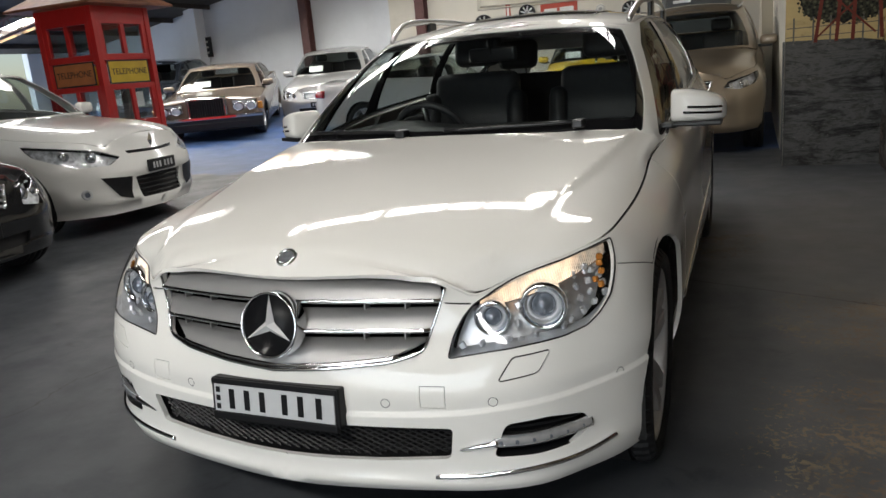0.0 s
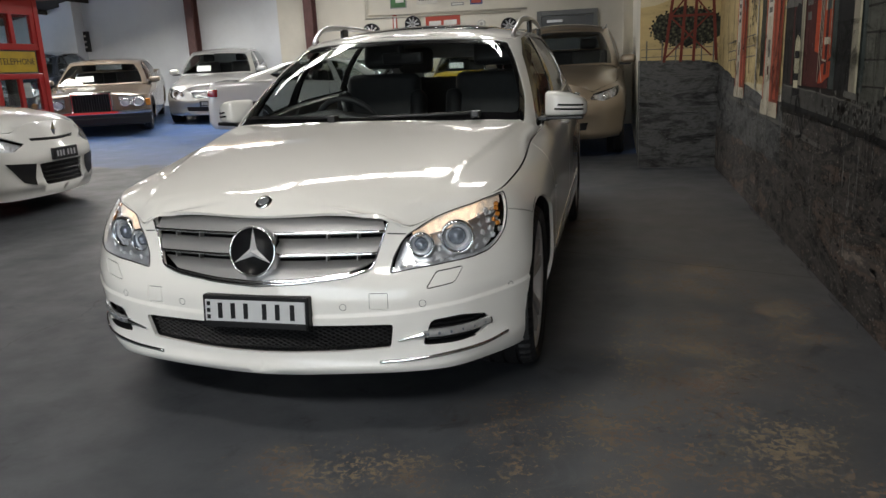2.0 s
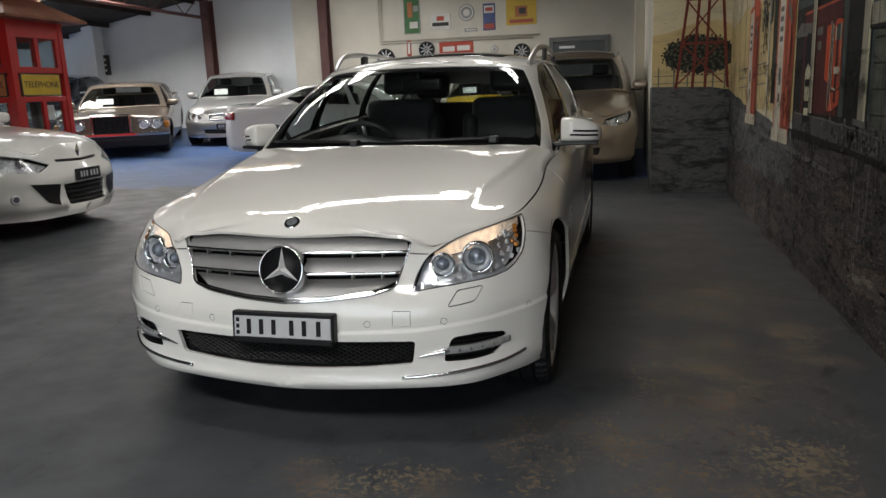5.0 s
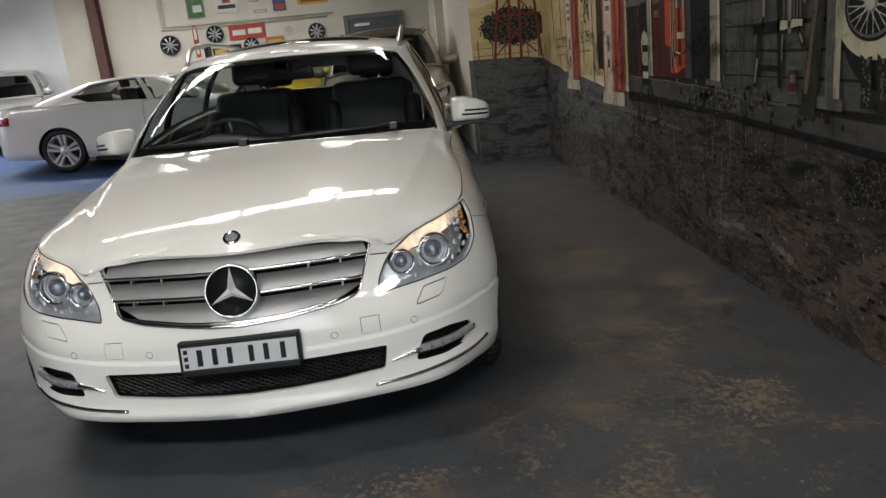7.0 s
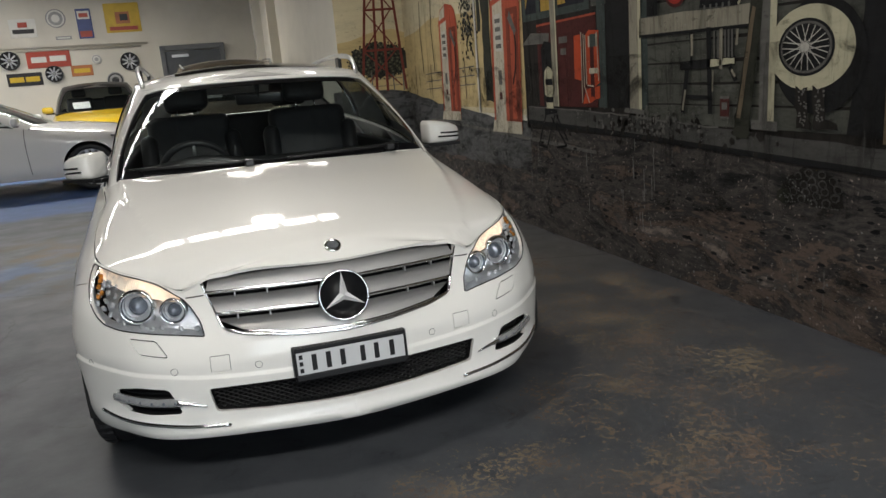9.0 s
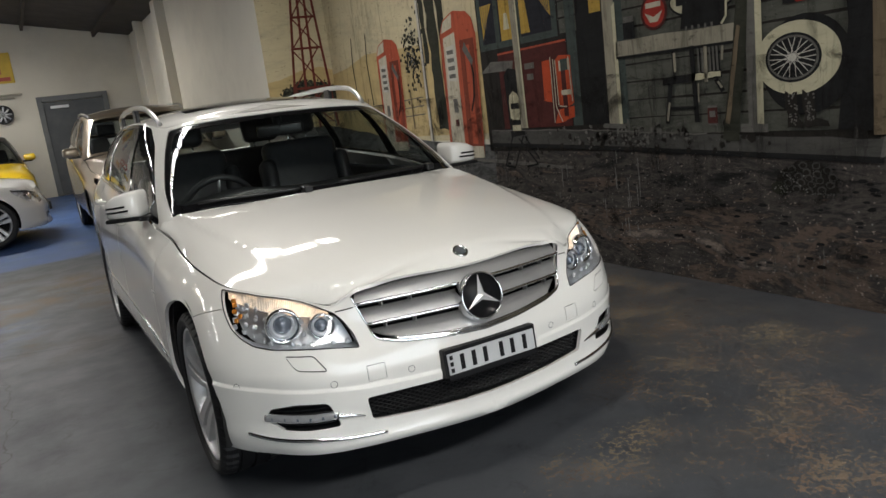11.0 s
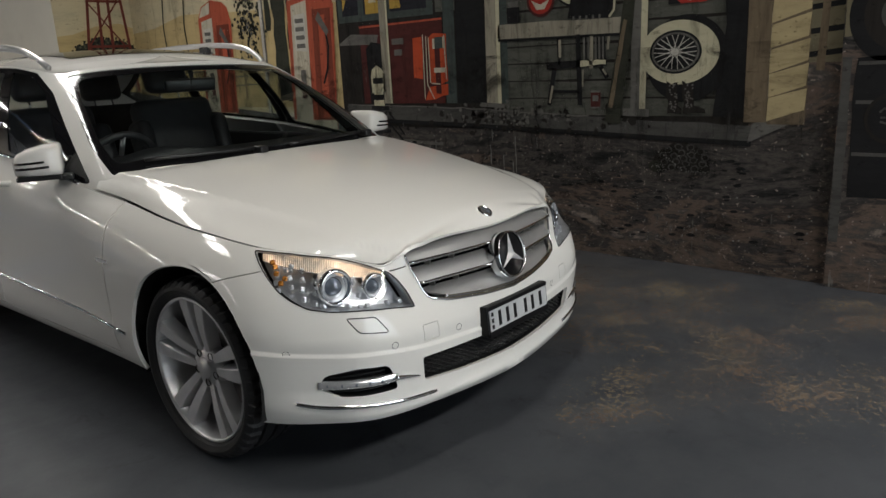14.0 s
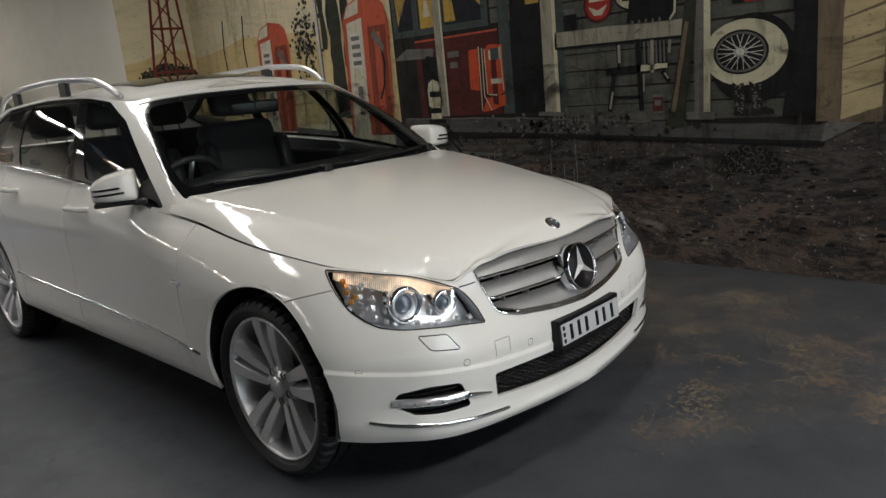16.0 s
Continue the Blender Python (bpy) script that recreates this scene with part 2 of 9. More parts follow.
def sheet(surface, outer, regions, step):
    """Cuts a parametric surface, given as a function of (u, v) arrays, along outlines in its plane.
    Returns for each region, and for "" (the rest), points in the plane and triangles."""
    outer = np.array(outer, float)
    lines = [dense(outer, step)] + [dense(p, step) for _, p in regions]
    verts, edges = [], []
    for l in lines:
        k = len(verts)
        verts += [tuple(p) for p in l]
        edges += [(k + i, k + (i + 1) % len(l)) for i in range(len(l))]
    lo, hi = outer.min(0), outer.max(0)
    gu, gv = np.meshgrid(np.arange(lo[0] + step / 2, hi[0], step), np.arange(lo[1] + step / 2, hi[1], step))
    g = np.stack([gu.ravel(), gv.ravel()], 1)
    g = g[inside(outer, g)]
    border = np.array(verts)
    keep = np.ones(len(g), bool)
    for i in range(0, len(g), 2000):
        d = np.abs(g[i:i + 2000, None, :] - border[None]).max(2).min(1)
        keep[i:i + 2000] = d > step * 0.45
    verts += [tuple(p) for p in g[keep]]
    res = delaunay_2d_cdt([Vector(v) for v in verts], edges, [], 0, 1e-6)
    pv, tri = np.array([tuple(v) for v in res[0]]), np.array([f for f in res[2] if len(f) == 3])
    cen = pv[tri].mean(1)
    owner = np.where(inside(outer, cen), 0, -1)
    for i, (_, p) in enumerate(regions):
        owner[(owner >= 0) & inside(p, cen)] = i + 1
    out = {}
    for i, name in enumerate([""] + [n for n, _ in regions]):
        t = tri[owner == i]
        if not len(t):
            continue
        used = np.unique(t)
        back = np.zeros(len(pv), int)
        back[used] = np.arange(len(used))
        q, tt = pv[used], back[t]
        if name in out:
            q0, t0 = out[name]
            out[name] = (np.vstack([q0, q]), np.vstack([t0, tt + len(q0)]))
        else:
            out[name] = (q, tt)
    return out


def raise_sheet(surface, cut, offset=0.0, rim=0.0, mirror=False, both=False, flip=False):
    """Verts, faces and normals of a cut piece on its surface. rim: depth of the turned-in edge. both: the piece and its mirror image in one."""
    uv, tri = cut
    e = 6e-3
    p = surface(uv[:, 0], uv[:, 1])
    du = surface(uv[:, 0] + e, uv[:, 1]) - surface(uv[:, 0] - e, uv[:, 1])
    dv = surface(uv[:, 0], uv[:, 1] + e) - surface(uv[:, 0], uv[:, 1] - e)
    n = np.cross(du, dv)
    n /= np.linalg.norm(n, axis=1)[:, None] + 1e-12
    if flip:
        n = -n
    p = p + n * offset
    a, b, c = p[tri[:, 0]], p[tri[:, 1]], p[tri[:, 2]]
    wrong = (np.cross(b - a, c - a) * n[tri[:, 0]]).sum(1) < 0
    tri = tri.copy()
    tri[wrong] = tri[wrong][:, ::-1]
    vs, ns, fs = [p], [n], [tuple(t) for t in tri]
    if rim:
        count = {}
        for t in tri:
            for i in range(3):
                k = (t[i], t[(i + 1) % 3])
                count[k] = count.get(k, 0) + 1
        edge = [k for k in count if (k[1], k[0]) not in count]
        if both:
            edge = [k for k in edge if abs(p[k[0]][0]) > 2e-3 or abs(p[k[1]][0]) > 2e-3]
        k = len(p)
        ev, en = [], []
        for i, j in edge:
            w = np.cross(p[j] - p[i], (n[i] + n[j]) / 2)
            w /= np.linalg.norm(w) + 1e-12
            ev += [p[i], p[j], p[j] - n[j] * rim, p[i] - n[i] * rim]
            en += [w, w, w, w]
            fs.append((k, k + 3, k + 2, k + 1))
            k += 4
        if ev:
            vs.append(np.array(ev))
            ns.append(np.array(en))
    v, nn = np.vstack(vs), np.vstack(ns)
    if mirror or both:
        mv, mn = v * [-1, 1, 1], nn * [-1, 1, 1]
        mf = [f[::-1] for f in fs]
        if mirror:
            return mv, mf, mn
        k = len(v)
        return np.vstack([v, mv]), fs + [tuple(i + k for i in f) for f in mf], np.vstack([nn, mn])
    return v, fs, nn


def piece(name, surface, cut, material, parent, label="", **how):
    v, f, n = raise_sheet(surface, cut, **how)
    return link(name, v, f, material, parent, label, True, n)


def writing(text, size, material, parent, m, name="lettering", depth=0.002, align="CENTER"):
    """Raised letters in the built-in font, as a mesh."""
    c = bpy.data.curves.new(name, "FONT")
    c.body, c.size, c.extrude, c.align_x, c.align_y = text, size, depth, align, "CENTER"
    tmp = bpy.data.objects.new("tmp", c)
    me = bpy.data.meshes.new_from_object(tmp)
    bpy.data.objects.remove(tmp)
    me.materials.append(material)
    ob = new(name, me)
    ob.parent = parent
    ob.matrix_basis = m
    return ob

# ---- the hall ----
WALL_X, PIER_Y, PIER_X, END_Y, LEFT_X, FRONT_Y = 2.2, 5.65, 1.39, 14.8, -13.2, -9.0


def floor_z(y, x=0.0):
    """The floor is level under the display car and climbs gently towards the end wall and the far corner."""
    t = max(0.0, y - 7.6)
    q = min(1.0, max(0.0, (y - 1.5) / 5.0))
    return 0.045 * t * t / (t + 1.0) + 0.042 * max(0.0, -3.5 - x) * q * q * (3 - 2 * q)


def roof_z(x):
    return 4.55 - 0.165 * abs(x + 5.2)


def floor_material():
    m = bpy.data.materials.new("worn_painted_concrete")
    m.use_nodes = True
    nt = m.node_tree
    b = nt.nodes["Principled BSDF"]
    L = nt.links.new
    co = nt.nodes.new("ShaderNodeTexCoord").outputs["Object"]

    def noise_tex(scale, detail=6, rough=0.6, dist=0.0):
        n = nt.nodes.new("ShaderNodeTexNoise")
        n.inputs["Scale"].default_value, n.inputs["Detail"].default_value = scale, detail
        n.inputs["Roughness"].default_value, n.inputs["Distortion"].default_value = rough, dist
        L(co, n.inputs["Vector"])
        return n.outputs[0]

    def ramp(v, a, bb, c=0.0, d=1.0):
        r = nt.nodes.new("ShaderNodeMapRange")
        for i, q in zip((1, 2, 3, 4), (a, bb, c, d)):
            r.inputs[i].default_value = q
        L(v, r.inputs[0])
        return r.outputs[0]

    def math_node(op, a, bb):
        k = nt.nodes.new("ShaderNodeMath")
        k.operation = op
        for i, q in enumerate((a, bb)):
            if isinstance(q, (int, float)):
                k.inputs[i].default_value = q
            else:
                L(q, k.inputs[i])
        return k.outputs[0]

    def mixc(f, a, bb):
        x = nt.nodes.new("ShaderNodeMix")
        x.data_type = "RGBA"
        L(f, x.inputs[0])
        for i, q in ((6, a), (7, bb)):
            if isinstance(q, tuple):
                x.inputs[i].default_value = (*q, 1)
            else:
                L(q, x.inputs[i])
        return x.outputs[2]

    def blob(cx, cy, rx, ry):
        """1 in the middle of an ellipse on the floor, 0 outside it."""
        mp = nt.nodes.new("ShaderNodeMapping")
        mp.inputs["Location"].default_value = (-cx / rx, -cy / ry, 0)
        mp.inputs["Scale"].default_value = (1 / rx, 1 / ry, 0)
        L(co, mp.inputs[0])
        ln = nt.nodes.new("ShaderNodeVectorMath")
        ln.operation = "LENGTH"
        L(mp.outputs[0], ln.inputs[0])
        return ramp(ln.outputs["Value"], 0.3, 1.0, 1.0, 0.0)

    sep = nt.nodes.new("ShaderNodeSeparateXYZ")
    L(co, sep.inputs[0])
    big, mid, fine = noise_tex(0.5), noise_tex(3.0, 8), noise_tex(26, 8, 0.7)
    grey = mixc(ramp(big, 0.35, 0.65), (0.050, 0.054, 0.061), (0.077, 0.082, 0.091))
    grey = mixc(ramp(mid, 0.45, 0.75), grey, (0.048, 0.053, 0.062))
    # blue bays towards the end wall
    edge = math_node("ADD", sep.outputs[1], math_node("MULTIPLY", math_node("SUBTRACT", noise_tex(1.1, 7), 0.5), 1.6))
    blue_zone = ramp(math_node("ADD", edge, ramp(sep.outputs[0], -4.0, -5.5, 0.0, 0.9)), 6.7, 6.95)
    blue = mixc(ramp(mid, 0.4, 0.7), (0.035, 0.085, 0.24), (0.10, 0.14, 0.22))
    col = mixc(blue_zone, grey, blue)
    # paler, browner along the mural: partly wear, partly colour in place of missing light
    side_lift = math_node("MULTIPLY", blob(1.75, 2.2, 1.1, 3.8), ramp(noise_tex(1.1, 8), 0.30, 0.62, 0.35, 1.0))
    col = mixc(math_node("MULTIPLY", side_lift, 0.75), col, (0.108, 0.100, 0.092))
    # worn patches down to bare concrete
    worn = None
    for e in ((1.5, 0.1, 0.55, 0.9), (1.55, -0.6, 0.6, 0.6), (1.0, -0.55, 0.5, 0.35), (1.0, -1.15, 0.7, 0.5), (0.4, -0.95, 0.55, 0.3), (1.55, 1.2, 0.5, 0.7), (1.9, 0.6, 0.3, 0.6), (0.95, 2.6, 0.35, 0.5), (-0.8, 4.9, 0.7, 1.3), (0.8, -1.6, 0.5, 0.4), (1.75, -1.5, 0.4, 0.6), (1.5, -2.2, 0.5, 0.5)):
        q = blob(*e)
        worn = q if worn is None else math_node("MAXIMUM", worn, q)
    flake = math_node("ADD", math_node("MULTIPLY", noise_tex(44, 6, 0.68, 0.6), 0.95), math_node("MULTIPLY", noise_tex(4.5, 5, 0.6), 0.5))
    chips = ramp(math_node("ADD", flake, math_node("MULTIPLY", worn, 0.155)), 0.890, 0.912)
    chips = math_node("MULTIPLY", chips, ramp(worn, 0.0, 0.25))
    col = mixc(math_node("MULTIPLY", chips, ramp(noise_tex(7.0, 5), 0.35, 0.6, 0.4, 0.9)), col, mixc(ramp(noise_tex(2.0, 4), 0.42, 0.6), (0.225, 0.178, 0.118), (0.185, 0.124, 0.086)))
    haze = math_node("MULTIPLY", ramp(worn, 0.1, 1.0), ramp(noise_tex(2.2, 7), 0.45, 0.7))
    col = mixc(math_node("MULTIPLY", haze, 0.42), col, (0.115, 0.094, 0.072))
    scuff = math_node("MULTIPLY", ramp(noise_tex(6.5, 10, 0.75, 0.8), 0.56, 0.64), ramp(noise_tex(0.9, 4), 0.42, 0.6))
    col = mixc(math_node("MULTIPLY", scuff, 0.55), col, (0.022, 0.023, 0.025))
    pale = math_node("MULTIPLY", ramp(noise_tex(4.2, 10, 0.8, 1.0), 0.58, 0.66), ramp(noise_tex(1.3, 4), 0.45, 0.6))
    col = mixc(math_node("MULTIPLY", pale, 0.35), col, (0.11, 0.115, 0.12))
    rust = math_node("MULTIPLY", blob(-1.5, 4.2, 1.1, 2.2), ramp(noise_tex(1.5, 8), 0.5, 0.62))
    col = mixc(math_node("MULTIPLY", rust, 0.7), col, (0.17, 0.11, 0.055))
    bluish = math_node("MULTIPLY", blob(-1.9, 3.6, 0.7, 1.1), ramp(noise_tex(2.3, 8), 0.45, 0.6))
    col = mixc(math_node("MULTIPLY", bluish, 0.75), col, (0.05, 0.10, 0.21))
    # a sawn joint across the bay and a wandering crack
    def seam_line(along, cross, at, slope, wander, width):
        off = math_node("ADD", math_node("MULTIPLY", sep.outputs[along], slope), math_node("MULTIPLY", math_node("SUBTRACT", noise_tex(2.6, 6, 0.6), 0.5), wander))
        d = math_node("ABSOLUTE", math_node("SUBTRACT", math_node("SUBTRACT", sep.outputs[cross], at), off), 0.0)
        return ramp(d, width * 0.4, width, 1.0, 0.0)

    line = math_node("MAXIMUM", seam_line(0, 1, 2.12, -0.38, 0.03, 0.009), math_node("MULTIPLY", seam_line(1, 0, -1.62, 0.03, 0.5, 0.007), ramp(sep.outputs[1], 2.2, 2.0)))
    col = mixc(math_node("MULTIPLY", line, 0.8), col, (0.012, 0.012, 0.012))
    dust = ramp(noise_tex(60, 4), 0.62, 0.75)
    col = mixc(math_node("MULTIPLY", dust, 0.12), col, (0.3, 0.28, 0.25))
    b.inputs["Specular IOR Level"].default_value = 0.4
    L(col, b.inputs["Base Color"])
    L(math_node("ADD", ramp(mid, 0.3, 0.7, 0.38, 0.58), math_node("MULTIPLY", chips, 0.35)), b.inputs["Roughness"])
    bp = nt.nodes.new("ShaderNodeBump")
    bp.inputs["Strength"].default_value, bp.inputs["Distance"].default_value = 0.25, 0.004
    L(math_node("SUBTRACT", math_node("ADD", fine, big), chips), bp.inputs["Height"])
    L(bp.outputs[0], b.inputs["Normal"])
    return m


FLOOR = floor_material()
ys = list(np.linspace(FRONT_Y - 0.3, 1.0, 6)) + list(np.linspace(1.5, END_Y + 0.3, 34))
xs = list(np.linspace(LEFT_X - 4, -3.5, 6)) + [-1.5, 2.6]
fv = [(x, y, floor_z(y, x)) for y in ys for x in xs]
ff = [(j * 8 + i, j * 8 + i + 1, j * 8 + 9 + i, j * 8 + 8 + i) for j in range(len(ys) - 1) for i in range(7)]
floor = tagged(link("floor", fv, ff, FLOOR), "grey painted concrete floor with worn patches and blue bays", "floor", kind="structure")

PLASTER = mat("cream_plaster", (0.62, 0.585, 0.50), 0.7, vary=0.05, scale=1.2, bump=0.15, bump_scale=25, dirt=(0.45, 0.42, 0.36), dirt_amount=0.35, dirt_scale=0.9)
WHITE_WALL = mat("white_painted_brick", (0.66, 0.68, 0.70), 0.7, vary=0.05, scale=0.9, bump=0.15, bump_scale=25, dirt=(0.5, 0.51, 0.53), dirt_amount=0.35, dirt_scale=0.8)
STEEL_RED = mat("red_oxide_steel", (0.095, 0.042, 0.038), 0.5, vary=0.2, scale=6, bump=0.1)
TIMBER_DARK = mat("dark_roof_timber", (0.035, 0.028, 0.024), 0.75, vary=0.3, scale=5, bump=0.2)
ROOF_SHEET = mat("dark_roof_lining", (0.05, 0.043, 0.038), 0.8, vary=0.25, scale=3, bump=0.15)
TIMBER_RAW = mat("raw_timber", (0.36, 0.23, 0.12), 0.65, vary=0.2, scale=5, bump=0.15)


def wall(name, x0, x1, y0, y1, z0, z1, material, label):
    return tagged(part(name, box_bm(x0, x1, y0, y1, z0, z1), material), label, "wall", kind="structure")


COL1, COL2 = -9.25, -6.08
wall("wall_north", -7.0, PIER_X + 0.4, END_Y, END_Y + 0.25, -0.1, 5.2, PLASTER, "cream plastered end wall hung with old signs")
wall("wall_north_white", LEFT_X - 4, -7.0, END_Y + 0.02, END_Y + 0.25, -0.1, 5.2, WHITE_WALL, "white painted end wall behind the parked cars")
# the gap in this wall is made up, to go with the added side lamp
for y0, y1, z0, z1 in ((FRONT_Y - 0.3, 7.0, -0.1, 5.2), (13.0, END_Y + 0.25, -0.1, 5.2), (7.0, 13.0, 3.0, 5.2)):
    wall("wall_west", LEFT_X - 4.2, LEFT_X - 4, y0, y1, z0, z1, WHITE_WALL, "white painted side wall with a wide opening added out of view")
wall("wall_east", WALL_X, WALL_X + 0.25, FRONT_Y - 0.3, PIER_Y, -0.1, 4.2, PLASTER, "side wall that carries the painted mural")
wall("wall_pier", PIER_X, WALL_X + 0.25, PIER_Y, PIER_Y + 0.5, -0.1, 4.2, PLASTER, "cream wall return with painted front")
wall("wall_east_back", PIER_X + 0.02, PIER_X + 0.25, PIER_Y + 0.5, END_Y, -0.1, 4.2, PLASTER, "cream plastered side wall beyond the return")
for x0, x1, z0, z1 in ((LEFT_X - 4, -2.6, -0.1, 5.2), (1.8, WALL_X, -0.1, 5.2), (-2.6, 1.8, 3.1, 5.2)):
    wall("wall_south", x0, x1, FRONT_Y - 0.25, FRONT_Y, z0, z1, PLASTER, "wall with the wide entrance opening")
for y0, y1 in ((10.6, 10.95), (12.9, 13.1)):
    wall("pilaster", PIER_X - 0.14, PIER_X + 0.02, y0, y1, 0, 4.0, PLASTER, "cream plastered wall pilaster")
wall("wall_nib", LEFT_X + 0.3, LEFT_X + 0.65, END_Y - 0.35, END_Y + 0.02, 0, 4.2, WHITE_WALL, "white painted wall nib")

# roof: lining, with gaps for the rooflight strips
# the first strip is added, out of view, to light the nose and bonnet
STRIPS = [(-4.95, -4.30), (3.1, 3.5), (5.6, 6.3), (10.5, 11.05)]
# the last strip's run right of x -7 is added to brighten the end wall
REACH = [(-2.2, 1.7), (-3.7, 1.0), (-16.2, -7.0), (-16.2, -1.0)]


def roof_part(y0, y1, x0=LEFT_X - 4, x1=WALL_X + 0.3):
    xr = min(max(-5.2, x0 + 0.1), x1 - 0.1)
    vs = [(x, y, roof_z(x) + dz) for dz in (0, 0.06) for x in (x0, xr, x1) for y in (y0, y1)]
    fs = [(0, 1, 3, 2), (2, 3, 5, 4), (6, 8, 9, 7), (8, 10, 11, 9), (0, 2, 8, 6), (2, 4, 10, 8), (1, 7, 9, 3), (3, 9, 11, 5), (0, 6, 7, 1), (4, 5, 11, 10)]
    return vs, fs


rv, rf = [], []
cuts = [FRONT_Y - 0.3] + [c for s in STRIPS for c in s] + [END_Y + 0.25]
for y0, y1 in zip(cuts[0::2], cuts[1::2]):
    v, f = roof_part(y0, y1)
    rf += [tuple(i + len(rv) for i in q) for q in f]
    rv += v
for (y0, y1), (xa, xb) in zip(STRIPS, REACH):
    for x0, x1 in ((LEFT_X - 4, xa), (xb, WALL_X + 0.3)):
        if x1 - x0 > 0.4:
            v, f = roof_part(y0, y1, x0, x1)
            rf += [tuple(i + len(rv) for i in q) for q in f]
            rv += v
tagged(link("ceiling", rv, rf, ROOF_SHEET, smooth=False), "dark sloping roof lining of the hall", "ceiling", kind="structure")
# each strip's glow is set by itself to balance the hall's light
MID_SHEET = mat("mid_rooflight", (0.88, 0.9, 0.92), 0.5, emit=(1.0, 0.975, 0.93), power=19.5)
FAR_SHEET = mat("far_rooflight", (0.85, 0.88, 0.9), 0.5, emit=(1.0, 0.975, 0.93), power=12.0)
END_SHEET = mat("end_rooflight", (0.88, 0.9, 0.92), 0.5, emit=(1.0, 0.975, 0.93), power=40.0)
ADDED_SHEET = mat("added_rooflight", (0.9, 0.93, 0.95), 0.5, emit=(1.0, 0.975, 0.93), power=ADDED_STRIP_GLOW)
for (y0, y1), (xa, xb) in zip(STRIPS, REACH):
    light = thing("rooflight", "translucent daylight strip in the dark sloping roof, some strips added unseen", "rooflight", group="rooflights", kind="structure")
    x = xa
    while x < xb - 0.2:
        x1 = min(x + 1.25, xb)
        if not x < -5.2 < x1:
            sheet_mat = ADDED_SHEET if y0 < 0 else MID_SHEET if y0 < 4 else FAR_SHEET if y0 < 8 else END_SHEET
            vs = [(q, y, roof_z(q) + 0.07) for q in (x + 0.05, x1) for y in (y0 - 0.03, y1 + 0.03)]
            link("rooflight_pane", vs, [(0, 1, 3, 2)], sheet_mat, light, smooth=False)
        x += 1.3
for y in (11.1,):
    v, f = tube([(x, y, roof_z(x) - 0.03) for x in np.linspace(LEFT_X - 3, -5.3, 6)], 0.07, 4)
    tagged(link("rafter", v, f, TIMBER_RAW, smooth=False), "raw timber rafter beside the rooflight", "beam", kind="structure")
# purlins run along the hall, rafters down the slope
x = LEFT_X - 3.0
while x < WALL_X:
    tagged(part("purlin", box_bm(x - 0.025, x + 0.025, FRONT_Y, END_Y, roof_z(x) - 0.11, roof_z(x) - 0.005), TIMBER_DARK), "dark timber roof purlin", "beam", "roof purlins", "structure")
    x += 1.3


def truss(y, x0, x1, name="roof_truss"):
    """A lattice girder of red oxide steel across the hall."""
    t = thing(name, "red oxide steel lattice roof truss", "truss", group="roof trusses", kind="structure")
    n = int((x1 - x0) / 0.35)
    top = lambda x: roof_z(x) - 0.16
    bot = lambda x: roof_z(x) - 0.50
    for fn, nm in ((top, "top_chord"), (bot, "bottom_chord")):
        v, f = tube([(x, y, fn(x)) for x in np.linspace(x0, x1, 9)], 0.035, 4)
        link(nm, v, f, STEEL_RED, t, smooth=False)
    for i in range(n):
        a, b = x0 + (x1 - x0) * i / n, x0 + (x1 - x0) * (i + 1) / n
        p, q = ((a, y, top(a)), (b, y, bot(b))) if i % 2 else ((a, y, bot(a)), (b, y, top(b)))
        v, f = tube([p, q], 0.014, 4)
        link("web_bar", v, f, STEEL_RED, t, smooth=False)


def column(x, y, h):
    c = thing("steel_column", "dark red steel column against the end wall", "column", group="steel columns", kind="structure")
    z = floor_z(y, x)
    part("web", box_bm(x - 0.012, x + 0.012, y - 0.11, y + 0.11, z, h), STEEL_RED, c)
    for s in (-1, 1):
        part("flange", box_bm(x - 0.11, x + 0.11, y + s * 0.122 - 0.011, y + s * 0.122 + 0.011, z, h), STEEL_RED, c)
    part("base_plate", box_bm(x - 0.16, x + 0.16, y - 0.16, y + 0.155, z, z + 0.02), STEEL_RED, c)


for x in (COL1, COL2):
    column(x, END_Y - 0.17, roof_z(x) - 0.15)
truss(9.6, LEFT_X - 3.5, -5.3)
truss(4.4, LEFT_X - 3.5, -5.3)
# lengthwise girder that meets the column
lg = thing("eaves_girder", "red oxide steel lattice girder running lengthwise under the roof", "truss", kind="structure")
for z in (3.30, 3.72):
    v, f = tube([(COL1, FRONT_Y, z), (COL1, END_Y - 0.3, z)], 0.04, 4)
    link("chord", v, f, STEEL_RED, lg, smooth=False)
for i in range(40):
    y = FRONT_Y + i * 0.58
    v, f = tube([(COL1, y, 3.3 if i % 2 else 3.72), (COL1, y + 0.58, 3.72 if i % 2 else 3.3)], 0.015, 4)
    link("web_bar", v, f, STEEL_RED, lg, smooth=False)

